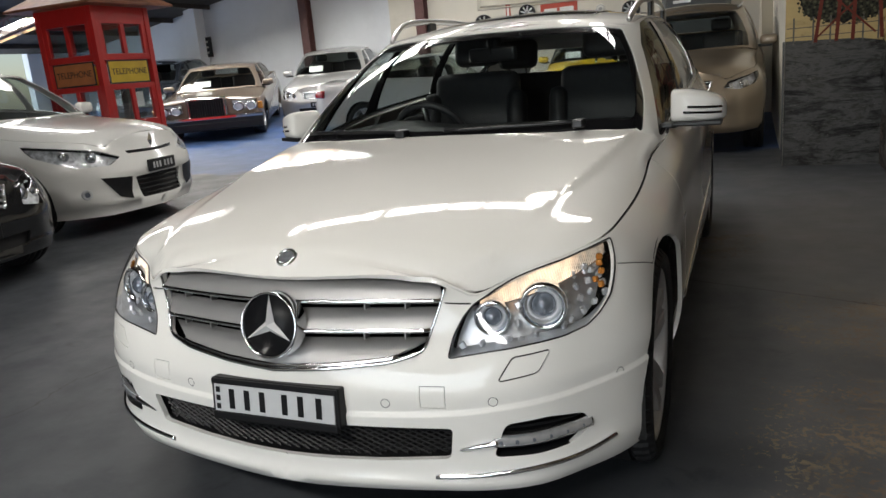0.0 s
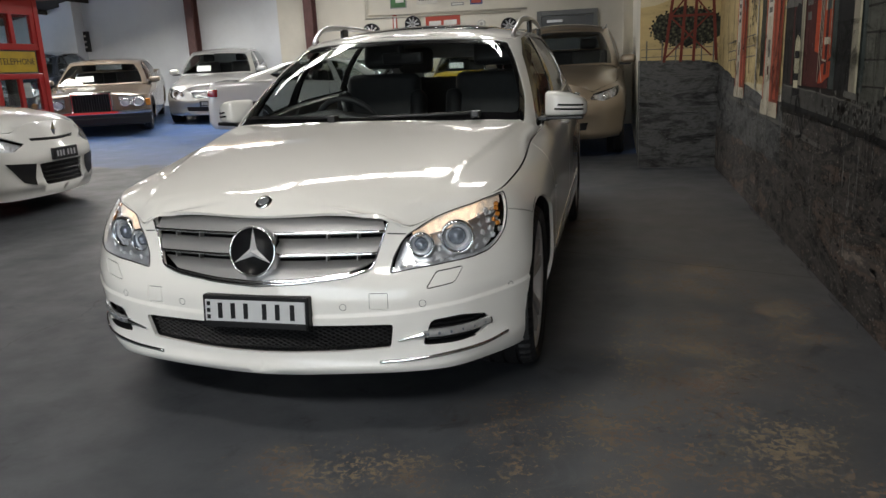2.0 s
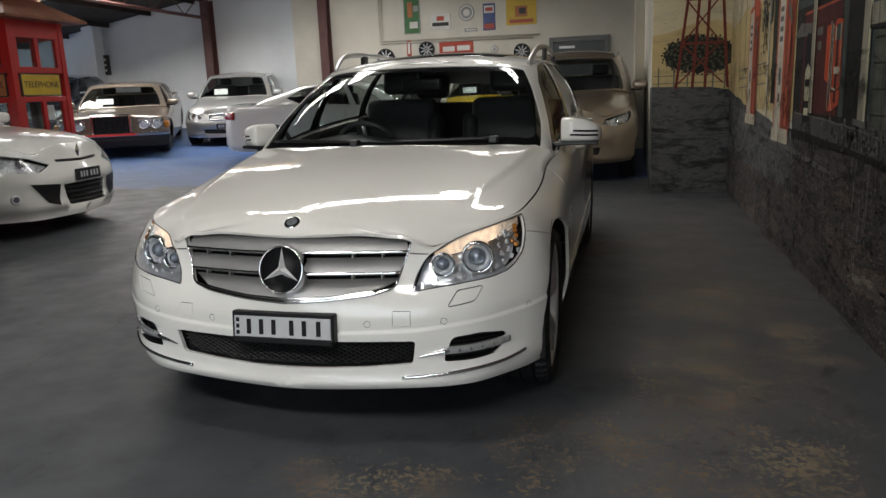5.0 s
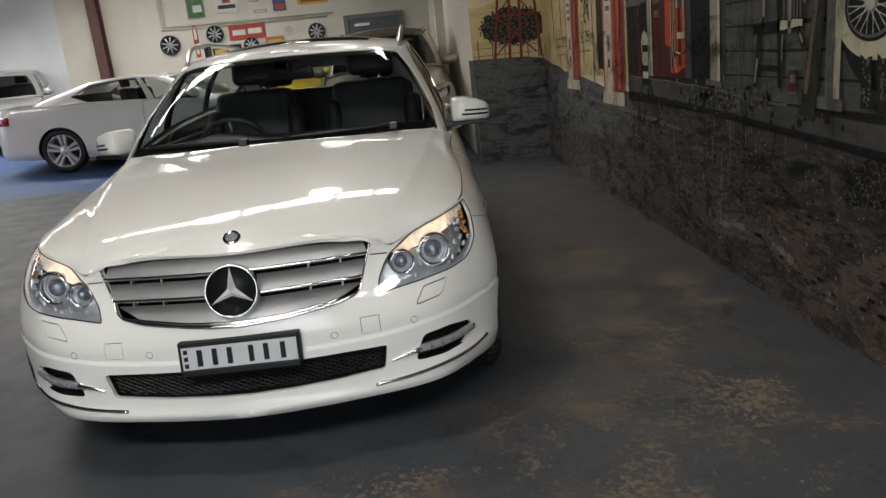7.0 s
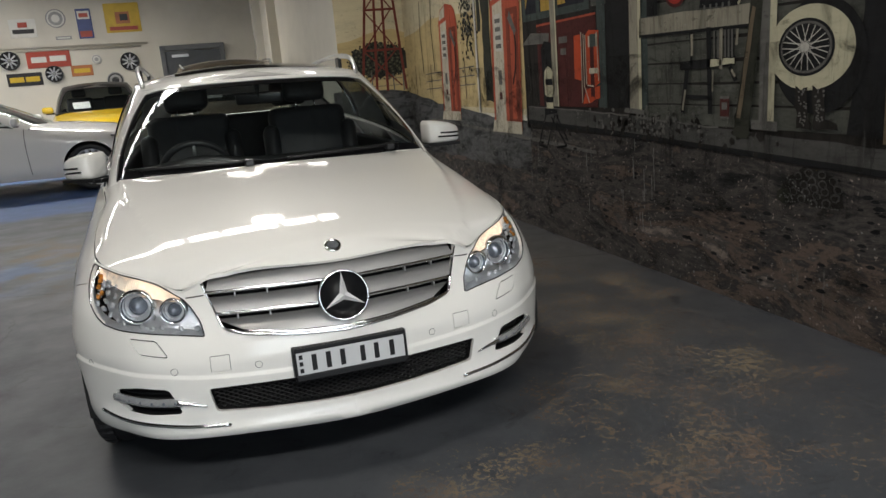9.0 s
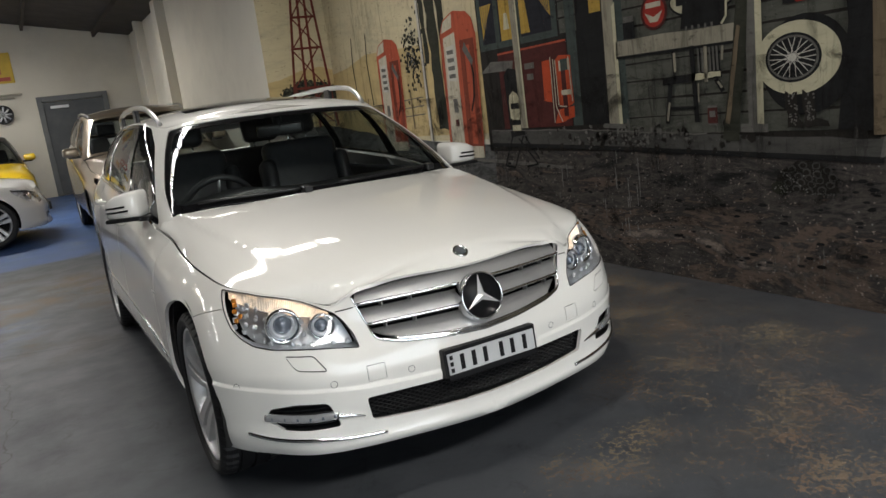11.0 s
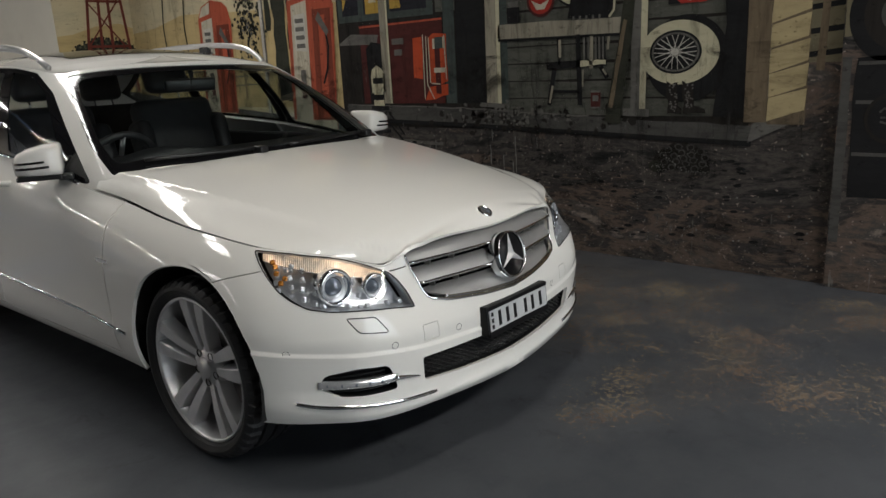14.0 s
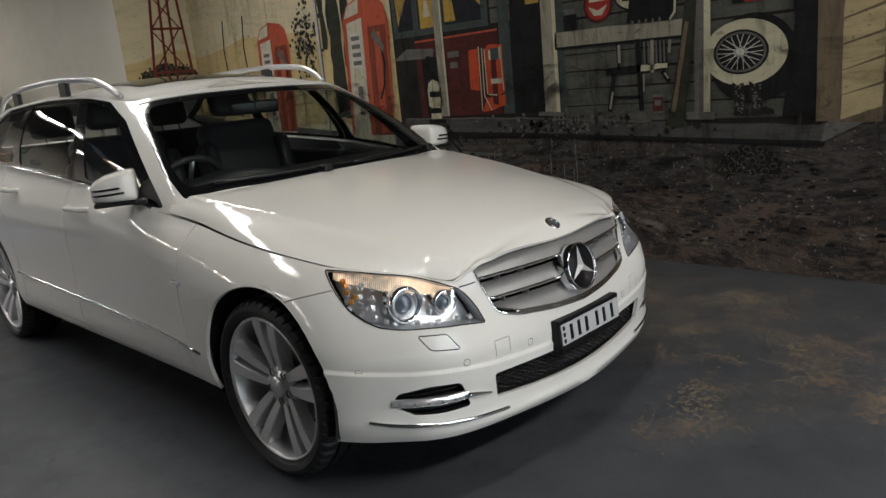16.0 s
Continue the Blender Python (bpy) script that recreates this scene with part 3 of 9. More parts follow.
# round high-bay lamps hang from the roof
LAMP_GLOW = mat("high_bay_glow", (0.9, 0.9, 0.88), 0.4, emit=(1.0, 0.95, 0.86), power=62.0)
LAMP_SHADE = mat("high_bay_shade", (0.35, 0.35, 0.34), 0.4, 0.6, vary=0.1, scale=10)
for x, y in ((-0.5, -0.95), (0.05, 3.2), (-5.7, 12.9)):
    z = roof_z(x) - 0.32
    lamp = thing("high_bay_lamp", "round metal high-bay lamp, lit, hanging from the roof", "lamp", Matrix.Translation((x, y, z)), "high-bay lamps", "structure")
    v, f = lathe([(0.21, -0.02), (0.20, 0.02), (0.13, 0.13), (0.07, 0.19), (0.06, 0.26), (0.0, 0.27)], 28, "z")
    link("shade", v, f, LAMP_SHADE, lamp, "spun metal shade")
    v, f = lathe([(0.0, -0.005), (0.19, -0.005)], 28, "z")
    link("diffuser", v, f, LAMP_GLOW, lamp, "glowing lamp glass")
    v, f = tube([(0, 0, 0.26), (0, 0, 0.34)], 0.012, 6)
    link("hanger", v, f, STEEL_RED, lamp)

# ---- the display car: form ----
FLANK = soften(curve1([(-0.2, -0.12), (0, 0), (0.14, 0.17), (0.3, 0.27), (0.55, 0.43), (0.8, 0.67), (1, 1), (1.2, 1.3)]), -0.1, 1.1, 0.06)


class Form:
    """The outer skin of a car that faces -y, front axle at y = 0, standing on z = 0, as smooth functions; x >= 0 half."""

    def __init__(self, plan, stations, hood_line, hood_mid, base, top, crown, ridge=None, ridge_z=None, nose=None, crease=None, roll=((-0.6, 3.0), (-0.3, 4.0), (0.2, 5.0), (0.7, 7.0)), flat=0.3):
        a = spline([(*p, 0) for p in plan], 40)[:, :2]
        s = np.concatenate([[0], np.cumsum(np.linalg.norm(np.diff(a, axis=0), axis=1))])
        u = np.linspace(0, s[-1], 1400)
        a = np.stack([np.interp(u, s, a[:, i]) for i in (0, 1)], 1)
        w = np.exp(-0.5 * (np.arange(-24, 25) / 8.0) ** 2)
        a[24:-24] = np.stack([np.convolve(a[:, i], w / w.sum(), mode="valid") for i in (0, 1)], 1)
        s = u
        self.plan_s, self.plan = s, a
        d = np.gradient(a, axis=0)
        n = np.stack([d[:, 1], -d[:, 0]], 1)
        n /= np.linalg.norm(n, axis=1)[:, None]
        w = np.clip(s / 0.22, 0, 1)
        n[:, 0] *= w * w * (3 - 2 * w)
        n /= np.linalg.norm(n, axis=1)[:, None]
        self.nrm = n
        self.length = s[-1]
        # inset profiles at places along the plan line
        self.keys = [self.s_at(*xy) for xy, _ in stations]
        self.prof = [soften(curve1(k), k[0][0], k[-1][0], 0.007) for _, k in stations]
        self.crease = curve1([(self.keys[i], z) for i, z in enumerate(crease)]) if crease else None
        # the bonnet ends at the upper edge of the side sheet
        self.line = [(self.s_near(*p), p[2]) for p in hood_line]
        q = np.array([self.side([a], [b])[0] for a, b in spline(self.line, 8)])
        keep = [0]
        for i in range(1, len(q)):
            if q[i, 1] > q[keep[-1], 1] + 0.002:
                keep.append(i)
        self.rim_line = q[keep]
        y0, y1 = self.rim_line[0, 1], self.rim_line[-1, 1]
        self.edge = soften(lambda y: np.interp(y, self.rim_line[:, 1], self.rim_line[:, 0]), y0, y1, 0.012)
        self.edge_z = soften(lambda y: np.interp(y, self.rim_line[:, 1], self.rim_line[:, 2]), y0, y1, 0.012)
        self.ridge, self.ridge_z, self.nose = (soften(curve1(ridge), -0.64, 0.8, 0.03) if ridge else None), (soften(curve1(ridge_z), -0.64, 0.8, 0.03) if ridge_z else None), nose
        self.mid, self.flat, self.power = soften(curve1(hood_mid), hood_mid[0][0], hood_mid[-1][0], 0.012), flat, curve1(roll)
        b, t = spline(base, 24), spline(top, 24)
        u = np.concatenate([[0], np.cumsum(np.linalg.norm(np.diff(b, axis=0), axis=1))])
        self.base_u, self.base, self.top = u, b, t
        self.base_key = u[::24]
        self.crown = curve1(crown)

    def s_at(self, x, y):
        return self.plan_s[np.argmin(((self.plan - (x, y)) ** 2).sum(1))]

    def side(self, s, z):
        s, z = np.atleast_1d(np.asarray(s, float)), np.atleast_1d(np.asarray(z, float))
        x, y = np.interp(s, self.plan_s, self.plan[:, 0]), np.interp(s, self.plan_s, self.plan[:, 1])
        nx, ny = np.interp(s, self.plan_s, self.nrm[:, 0]), np.interp(s, self.plan_s, self.nrm[:, 1])
        vals = np.stack([p(z) for p in self.prof])
        k = np.array(self.keys)
        i = np.clip(np.searchsorted(k, s) - 1, 0, len(k) - 2)
        h = k[i + 1] - k[i]
        t = np.clip((s - k[i]) / h, 0, 1)
        j = np.arange(len(s))
        m = np.zeros_like(vals)
        m[1:-1] = (vals[2:] - vals[:-2]) / (k[2:] - k[:-2])[:, None]
        if self.crease is not None:
            m[0] = 0.85 * (vals[1] - vals[0]) / (k[1] - k[0])
        a, b = vals[i, j], vals[i + 1, j]
        d = a * (2 * t**3 - 3 * t**2 + 1) + b * (3 * t**2 - 2 * t**3) + h * (m[i, j] * (t**3 - 2 * t**2 + t) + m[i + 1, j] * (t**3 - t**2))
        if self.crease is not None:
            # a crisp step in the bumper above the fog lamps
            q = np.clip((self.crease(s) - z) / 0.007 + 0.5, 0, 1)
            d = d - 0.0065 * q * q * (3 - 2 * q) * np.clip((z - 0.24) / 0.12, 0, 1) * np.clip((k[5] - 0.1 - s) / 0.1, 0, 1)
        return np.stack([x - nx * d, y - ny * d, z], 1)

    def s_near(self, x, y, z):
        """The place along the side sheet, at height z, that lies nearest to a point."""
        ss = np.linspace(0, self.length, 900)
        p = self.side(ss, np.full(900, z))
        return ss[np.argmin((p[:, 0] - x) ** 2 + (p[:, 1] - y) ** 2)]

    def on_side(self, pts):
        return [(self.s_near(*p), p[2]) for p in pts]

    def hood(self, x, y):
        x, y = np.asarray(x, float), np.asarray(y, float)
        ax = np.abs(x)
        top = self.mid(y)
        if self.ridge is None:
            t = np.clip(ax / self.edge(y), 0, 1.1)
            a, p = self.flat, self.power(y)
            return np.stack([x, y, top - (top - self.edge_z(y)) * (a * t**2 + (1 - a) * t**p)], 1)
        # a gently crowned middle, a crease, and flanks that fall to the shut line
        xe, ze = self.edge(y), self.edge_z(y)
        xc = np.minimum(self.ridge(y), xe - 0.056)
        zc = np.maximum(self.ridge_z(y), ze + 0.004)
        inner = top - (top - zc) * (ax / xc) ** 2
        q = np.clip((ax - xc) / np.maximum(xe - xc, 0.01), 0, 1.1)
        z = np.where(ax < xc, inner, zc + (ze - zc) * FLANK(q))
        # the nose comes down to the top edge of the grille
        front = self.nose[0] + self.nose[1] * ax**2
        d = np.clip((y - front) / 0.09, 0, 1)
        lip = 0.7285 - 0.025 * ax**2
        own = self.mid(front) - (self.mid(front) - self.ridge_z(front)) * (ax / self.ridge(front)) ** 2
        z = z + ((lip - own) * (1 - d) ** 2 * (1 + 2 * d) - 0.004 * np.clip(1 - d * 5, 0, 1) ** 2) * np.clip((0.44 - ax) / 0.04, 0, 1)
        return np.stack([x, y, z], 1)

    def house(self, u, v):
        u, v = np.asarray(u, float), np.asarray(v, float)
        b = np.stack([np.interp(u, self.base_u, self.base[:, i]) for i in range(3)], 1)
        t = np.stack([np.interp(u, self.base_u, self.top[:, i]) for i in range(3)], 1)
        p = b + (t - b) * v[:, None]
        bulge = (v * (1 - v) * 4 * (0.06 + 0.94 * np.clip(np.abs(p[:, 0]) / 0.55, 0, 1) ** 2))[:, None]
        d = p - [0, 2.2, 1.0]
        d[:, 2] = 0
        d /= np.linalg.norm(d, axis=1)[:, None] + 1e-9
        p += bulge * d * 0.028
        p[:, 2] += (bulge * 0.012)[:, 0]
        return p

    def roof_edge(self):
        return self.top

    def roof(self, a, r):
        """a: place along the top line, r: 0 at the edge, 1 at the middle."""
        a, r = np.asarray(a, float), np.asarray(r, float)
        t = np.stack([np.interp(a, self.base_u, self.top[:, i]) for i in range(3)], 1)
        y = t[:, 1]
        yy = y + (np.clip(y, self.top[0, 1] + 0.25, self.top[-1, 1] - 0.15) - y) * r
        x = t[:, 0] * (1 - r)
        z = t[:, 2] + self.crown(yy) * (1 - np.clip(1 - r, 0, 1) ** 2.2)
        return np.stack([x, yy, z], 1)


SPEC = dict(
    plan=[(0, -0.70), (0.1, -0.697), (0.29, -0.677), (0.55, -0.628), (0.66, -0.575), (0.745, -0.49), (0.812, -0.405), (0.864, -0.29), (0.882, -0.12), (0.887, 0.1), (0.886, 0.4), (0.885, 1.2), (0.885, 2.2), (0.875, 2.9), (0.85, 3.3), (0.79, 3.6), (0.65, 3.76), (0.3, 3.83), (0, 3.85)],
    stations=[
        ((0, -0.70), [(0.17, 0.05), (0.21, -0.018), (0.25, 0.002), (0.34, 0.004), (0.40, -0.002), (0.44, -0.006), (0.505, 0.0), (0.56, 0.014), (0.62, 0.032), (0.70, 0.058), (0.73, 0.068), (0.80, 0.095)]),
        ((0.43, -0.655), [(0.17, 0.05), (0.22, -0.004), (0.25, 0.002), (0.30, 0.006), (0.36, 0.0), (0.41, -0.002), (0.45, -0.003), (0.49, 0.006), (0.525, 0.020), (0.55, 0.033), (0.60, 0.054), (0.66, 0.068), (0.71, 0.074), (0.80, 0.10)]),
        ((0.60, -0.605), [(0.17, 0.05), (0.22, 0.006), (0.27, 0.002), (0.32, 0.008), (0.385, 0.004), (0.43, 0.0), (0.465, -0.003), (0.50, 0.004), (0.55, 0.018), (0.60, 0.045), (0.66, 0.09), (0.71, 0.14), (0.80, 0.22)]),
        ((0.745, -0.49), [(0.17, 0.06), (0.22, 0.018), (0.27, 0.002), (0.32, 0.010), (0.395, 0.004), (0.445, 0.0), (0.475, -0.003), (0.51, 0.003), (0.56, 0.014), (0.61, 0.031), (0.66, 0.058), (0.735, 0.11), (0.82, 0.18)]),
        ((0.864, -0.29), [(0.17, 0.05), (0.22, 0.02), (0.28, 0.006), (0.36, 0.003), (0.455, 0.0), (0.50, -0.001), (0.56, 0.010), (0.62, 0.028), (0.68, 0.056), (0.74, 0.100), (0.82, 0.188)]),
        ((0.887, 0.1), [(0.17, 0.05), (0.22, 0.03), (0.30, 0.01), (0.44, 0.0), (0.60, 0.0), (0.66, 0.010), (0.71, 0.033), (0.75, 0.062), (0.79, 0.101), (0.88, 0.2)]),
        ((0.886, 0.5), [(0.17, 0.08), (0.22, 0.05), (0.28, 0.02), (0.38, 0.002), (0.58, 0.002), (0.70, 0.012), (0.77, 0.036), (0.81, 0.068), (0.845, 0.110), (0.95, 0.18)]),
        ((0.885, 0.9), [(0.17, 0.09), (0.22, 0.06), (0.27, 0.02), (0.36, 0.0), (0.55, 0.004), (0.70, 0.008), (0.79, 0.022), (0.86, 0.052), (0.92, 0.095), (1.0, 0.14)]),
        ((0.885, 1.9), [(0.17, 0.09), (0.22, 0.06), (0.27, 0.02), (0.36, 0.0), (0.55, 0.004), (0.74, 0.004), (0.84, 0.016), (0.90, 0.034), (0.97, 0.075), (1.04, 0.12)]),
        ((0.85, 3.3), [(0.17, 0.10), (0.24, 0.04), (0.34, 0.0), (0.6, 0.0), (0.78, 0.004), (0.90, 0.03), (1.0, 0.08), (1.06, 0.12)]),
        ((0, 3.85), [(0.17, 0.16), (0.24, 0.06), (0.34, 0.0), (0.6, 0.0), (0.7, 0.03), (1.06, 0.08)]),
    ],
    hood_line=[(0.405, -0.597, 0.722), (0.450, -0.580, 0.699), (0.487, -0.556, 0.677), (0.522, -0.518, 0.685), (0.560, -0.487, 0.700), (0.640, -0.437, 0.728), (0.70, -0.368, 0.744), (0.745, -0.302, 0.751), (0.765, -0.255, 0.756), (0.772, -0.12, 0.770), (0.778, 0.1, 0.792), (0.778, 0.4, 0.833), (0.766, 0.66, 0.868), (0.764, 0.74, 0.880)],
    ridge=[(-0.64, 0.44), (-0.593, 0.468), (-0.54, 0.490), (-0.46, 0.512), (-0.37, 0.537), (-0.25, 0.562), (-0.12, 0.590), (0.0, 0.615), (0.09, 0.635), (0.3, 0.668), (0.5, 0.695), (0.8, 0.73)],
    ridge_z=[(-0.64, 0.655), (-0.593, 0.685), (-0.54, 0.725), (-0.46, 0.757), (-0.37, 0.783), (-0.25, 0.811), (-0.12, 0.834), (0.0, 0.853), (0.09, 0.867), (0.3, 0.896), (0.5, 0.921), (0.8, 0.945)],
    nose=(-0.632, 0.2975),
    crease=(0.398, 0.413, 0.431, 0.445, 0.459, 0.47),
    hood_mid=[(-0.64, 0.731), (-0.632, 0.736), (-0.61, 0.755), (-0.588, 0.768), (-0.555, 0.7815), (-0.5, 0.7975), (-0.4, 0.8235), (-0.2, 0.8655), (0.0, 0.897), (0.25, 0.927), (0.47, 0.951), (0.8, 0.976)],
    base=[(0, 0.45, 0.925), (0.35, 0.482, 0.93), (0.62, 0.552, 0.928), (0.735, 0.615, 0.908), (0.782, 0.73, 0.885), (0.79, 1.0, 0.925), (0.803, 1.45, 0.975), (0.80, 2.1, 1.015), (0.775, 2.8, 1.045), (0.72, 3.25, 1.055), (0.62, 3.55, 1.06), (0.3, 3.68, 1.06), (0, 3.70, 1.06)],
    top=[(0, 1.17, 1.346), (0.30, 1.183, 1.340), (0.485, 1.208, 1.327), (0.548, 1.238, 1.315), (0.588, 1.29, 1.314), (0.615, 1.42, 1.335), (0.63, 1.62, 1.355), (0.63, 2.1, 1.365), (0.61, 2.75, 1.35), (0.58, 3.1, 1.325), (0.52, 3.36, 1.30), (0.3, 3.44, 1.29), (0, 3.45, 1.29)],
    crown=[(1.1, 0.0), (1.25, 0.012), (1.5, 0.05), (1.9, 0.068), (2.6, 0.068), (3.2, 0.05), (3.5, 0.02)],
)
MAIN = Form(**SPEC)


def circle(cu, cv, r, n=28, start=0.0):
    return [(cu + r * math.cos(start + 2 * math.pi * i / n), cv + r * math.sin(start + 2 * math.pi * i / n)) for i in range(n)]


def arch_well(r, x_out, x_in, n=26):
    """The dark shell inside a wheel arch: the upper part of a drum with a flat inner face."""
    vs, fs = [], []
    for i in range(n):
        a = math.radians(-18 + 216 * i / (n - 1))
        for rr, x in ((r, x_out), (r, x_in), (0.05, x_in)):
            vs.append((x, rr * math.cos(a), rr * math.sin(a)))
    for i in range(n - 1):
        for j in range(2):
            fs.append((i * 3 + j, i * 3 + j + 1, i * 3 + j + 4, i * 3 + j + 3))
    return vs, fs


def wheel(parent, x, y, z, side, r=0.318, width=0.235, rim=0.256, spokes=5, twin=True, steer=0.0, detail=True, metal=None):
    """A road wheel: tyre with grooves and shoulder cuts, and an alloy rim. side: 1 faces +x, -1 faces -x."""
    m = pose(x, y, z, 0, 0, steer + (0 if side > 0 else 180))
    w = width / 2
    prof = [(rim - 0.006, -w * 0.8), (rim + 0.02, -w * 0.96), (r - 0.03, -w), (r - 0.007, -w * 0.86), (r - 0.001, -w * 0.70)]
    for g in (-0.46, 0.0, 0.46):
        c = g * w
        prof += [(r, c - 0.007), (r - 0.009, c - 0.005), (r - 0.009, c + 0.005), (r, c + 0.007)]
    prof += [(r - 0.001, w * 0.70), (r - 0.007, w * 0.86), (r - 0.024, w * 0.985), (rim + 0.028, w), (rim + 0.010, w * 0.93), (rim + 0.003, w * 0.84), (rim - 0.008, w * 0.80)]
    wheel_ob = new("wheel")
    wheel_ob.empty_display_size = 0.1
    wheel_ob.parent = parent
    wheel_ob.matrix_basis = m
    n = 192 if detail else 28
    v, f = lathe(prof, n)
    if detail:
        k = len(prof)
        for i in range(0, n, 4):
            for a in (3, 4, 5, 16, 17, 18):
                if a < k:
                    px, py, pz = v[i * k + a]
                    q = 1 - 0.007 / math.hypot(py, pz)
                    v[i * k + a] = (px, py * q, pz * q)
    link("tyre", v, f, RUBBER, wheel_ob, "black road tyre with tread grooves", smooth=not detail)
    face = w * 0.80
    alloy = metal or ALLOY
    v, f = lathe([(rim + 0.001, face + 0.002), (rim - 0.003, face + 0.009), (rim - 0.009, face + 0.008), (rim - 0.013, face - 0.002), (rim - 0.017, face - 0.03), (rim - 0.032, face - 0.12), (rim - 0.04, -w * 0.7)], 64 if detail else 28)
    rim_ob = link("rim", v, f, alloy, wheel_ob, "silver alloy rim")

    def bar(a0, a1, hw0, hw1, r0, r1, d0, d1):
        """One spoke with a flat face and steep flanks, from angle a0 at the hub to a1 at the rim."""
        vs, fs = [], []
        p0, p1 = np.array([r0 * math.cos(a0), r0 * math.sin(a0)]), np.array([r1 * math.cos(a1), r1 * math.sin(a1)])
        ca, sa = (p1 - p0) / np.linalg.norm(p1 - p0)
        for t in np.linspace(0, 1, 7):
            (py, pz), hw = p0 + (p1 - p0) * t, hw0 + (hw1 - hw0) * t
            d = d0 + (d1 - d0) * t + 0.006 * math.sin(math.pi * t)
            for o, dep in ((-hw * 1.25, -0.045), (-hw, -0.004), (-hw * 0.86, 0), (hw * 0.86, 0), (hw, -0.004), (hw * 1.25, -0.045)):
                vs.append((d + dep, py - o * sa, pz + o * ca))
        for i in range(6):
            for j in range(6):
                jj = (j + 1) % 6
                fs.append((i * 6 + j, i * 6 + jj, i * 6 + 6 + jj, i * 6 + 6 + j))
        link("spoke", vs, fs, alloy, rim_ob, smooth=False)

    for i in range(spokes):
        a = 2 * math.pi * (i + 0.25) / spokes
        if twin:
            for sgn in (-1, 1):
                bar(a + sgn * 0.36, a + sgn * 0.178, 0.0135, 0.0265, 0.058, rim - 0.008, face - 0.030, face + 0.002)
        else:
            bar(a, a, 0.022, 0.018, 0.04, rim - 0.010, face - 0.028, face - 0.004)
    v, f = lathe([(0.001, face - 0.016), (0.034, face - 0.017), (0.037, face - 0.022), (0.038, face - 0.028), (0.070, face - 0.030), (0.082, face - 0.038), (0.086, face - 0.06), (0.07, face - 0.08)], 40)
    link("hub_cap", v, f, alloy, wheel_ob, "round hub cap")
    if detail:
        for i in range(5):
            a = 2 * math.pi * (i + 0.75) / 5
            v, f = lathe([(0.0, face - 0.034), (0.010, face - 0.034), (0.0125, face - 0.026), (0.0145, face - 0.026)], 10, center=(0, 0.056 * math.cos(a), 0.056 * math.sin(a)))
            link("wheel_bolt", v, f, BLACK_TRIM, wheel_ob)
        v, f = lathe([(0.06, face - 0.095), (0.15, face - 0.095), (0.152, face - 0.105), (0.152, face - 0.12)], 32)
        link("brake_disc", v, f, ALLOY_DARK, wheel_ob, "steel brake disc")
        part("brake_caliper", box_bm(face - 0.14, face - 0.075, -0.16, -0.09, 0.02, 0.13, 0.012), BLACK_TRIM, wheel_ob)
    v, f = lathe([(0.0, -0.03), (rim - 0.03, -0.03)], 28)
    link("wheel_back", v, f, DARK_VOID, wheel_ob)
    return wheel_ob

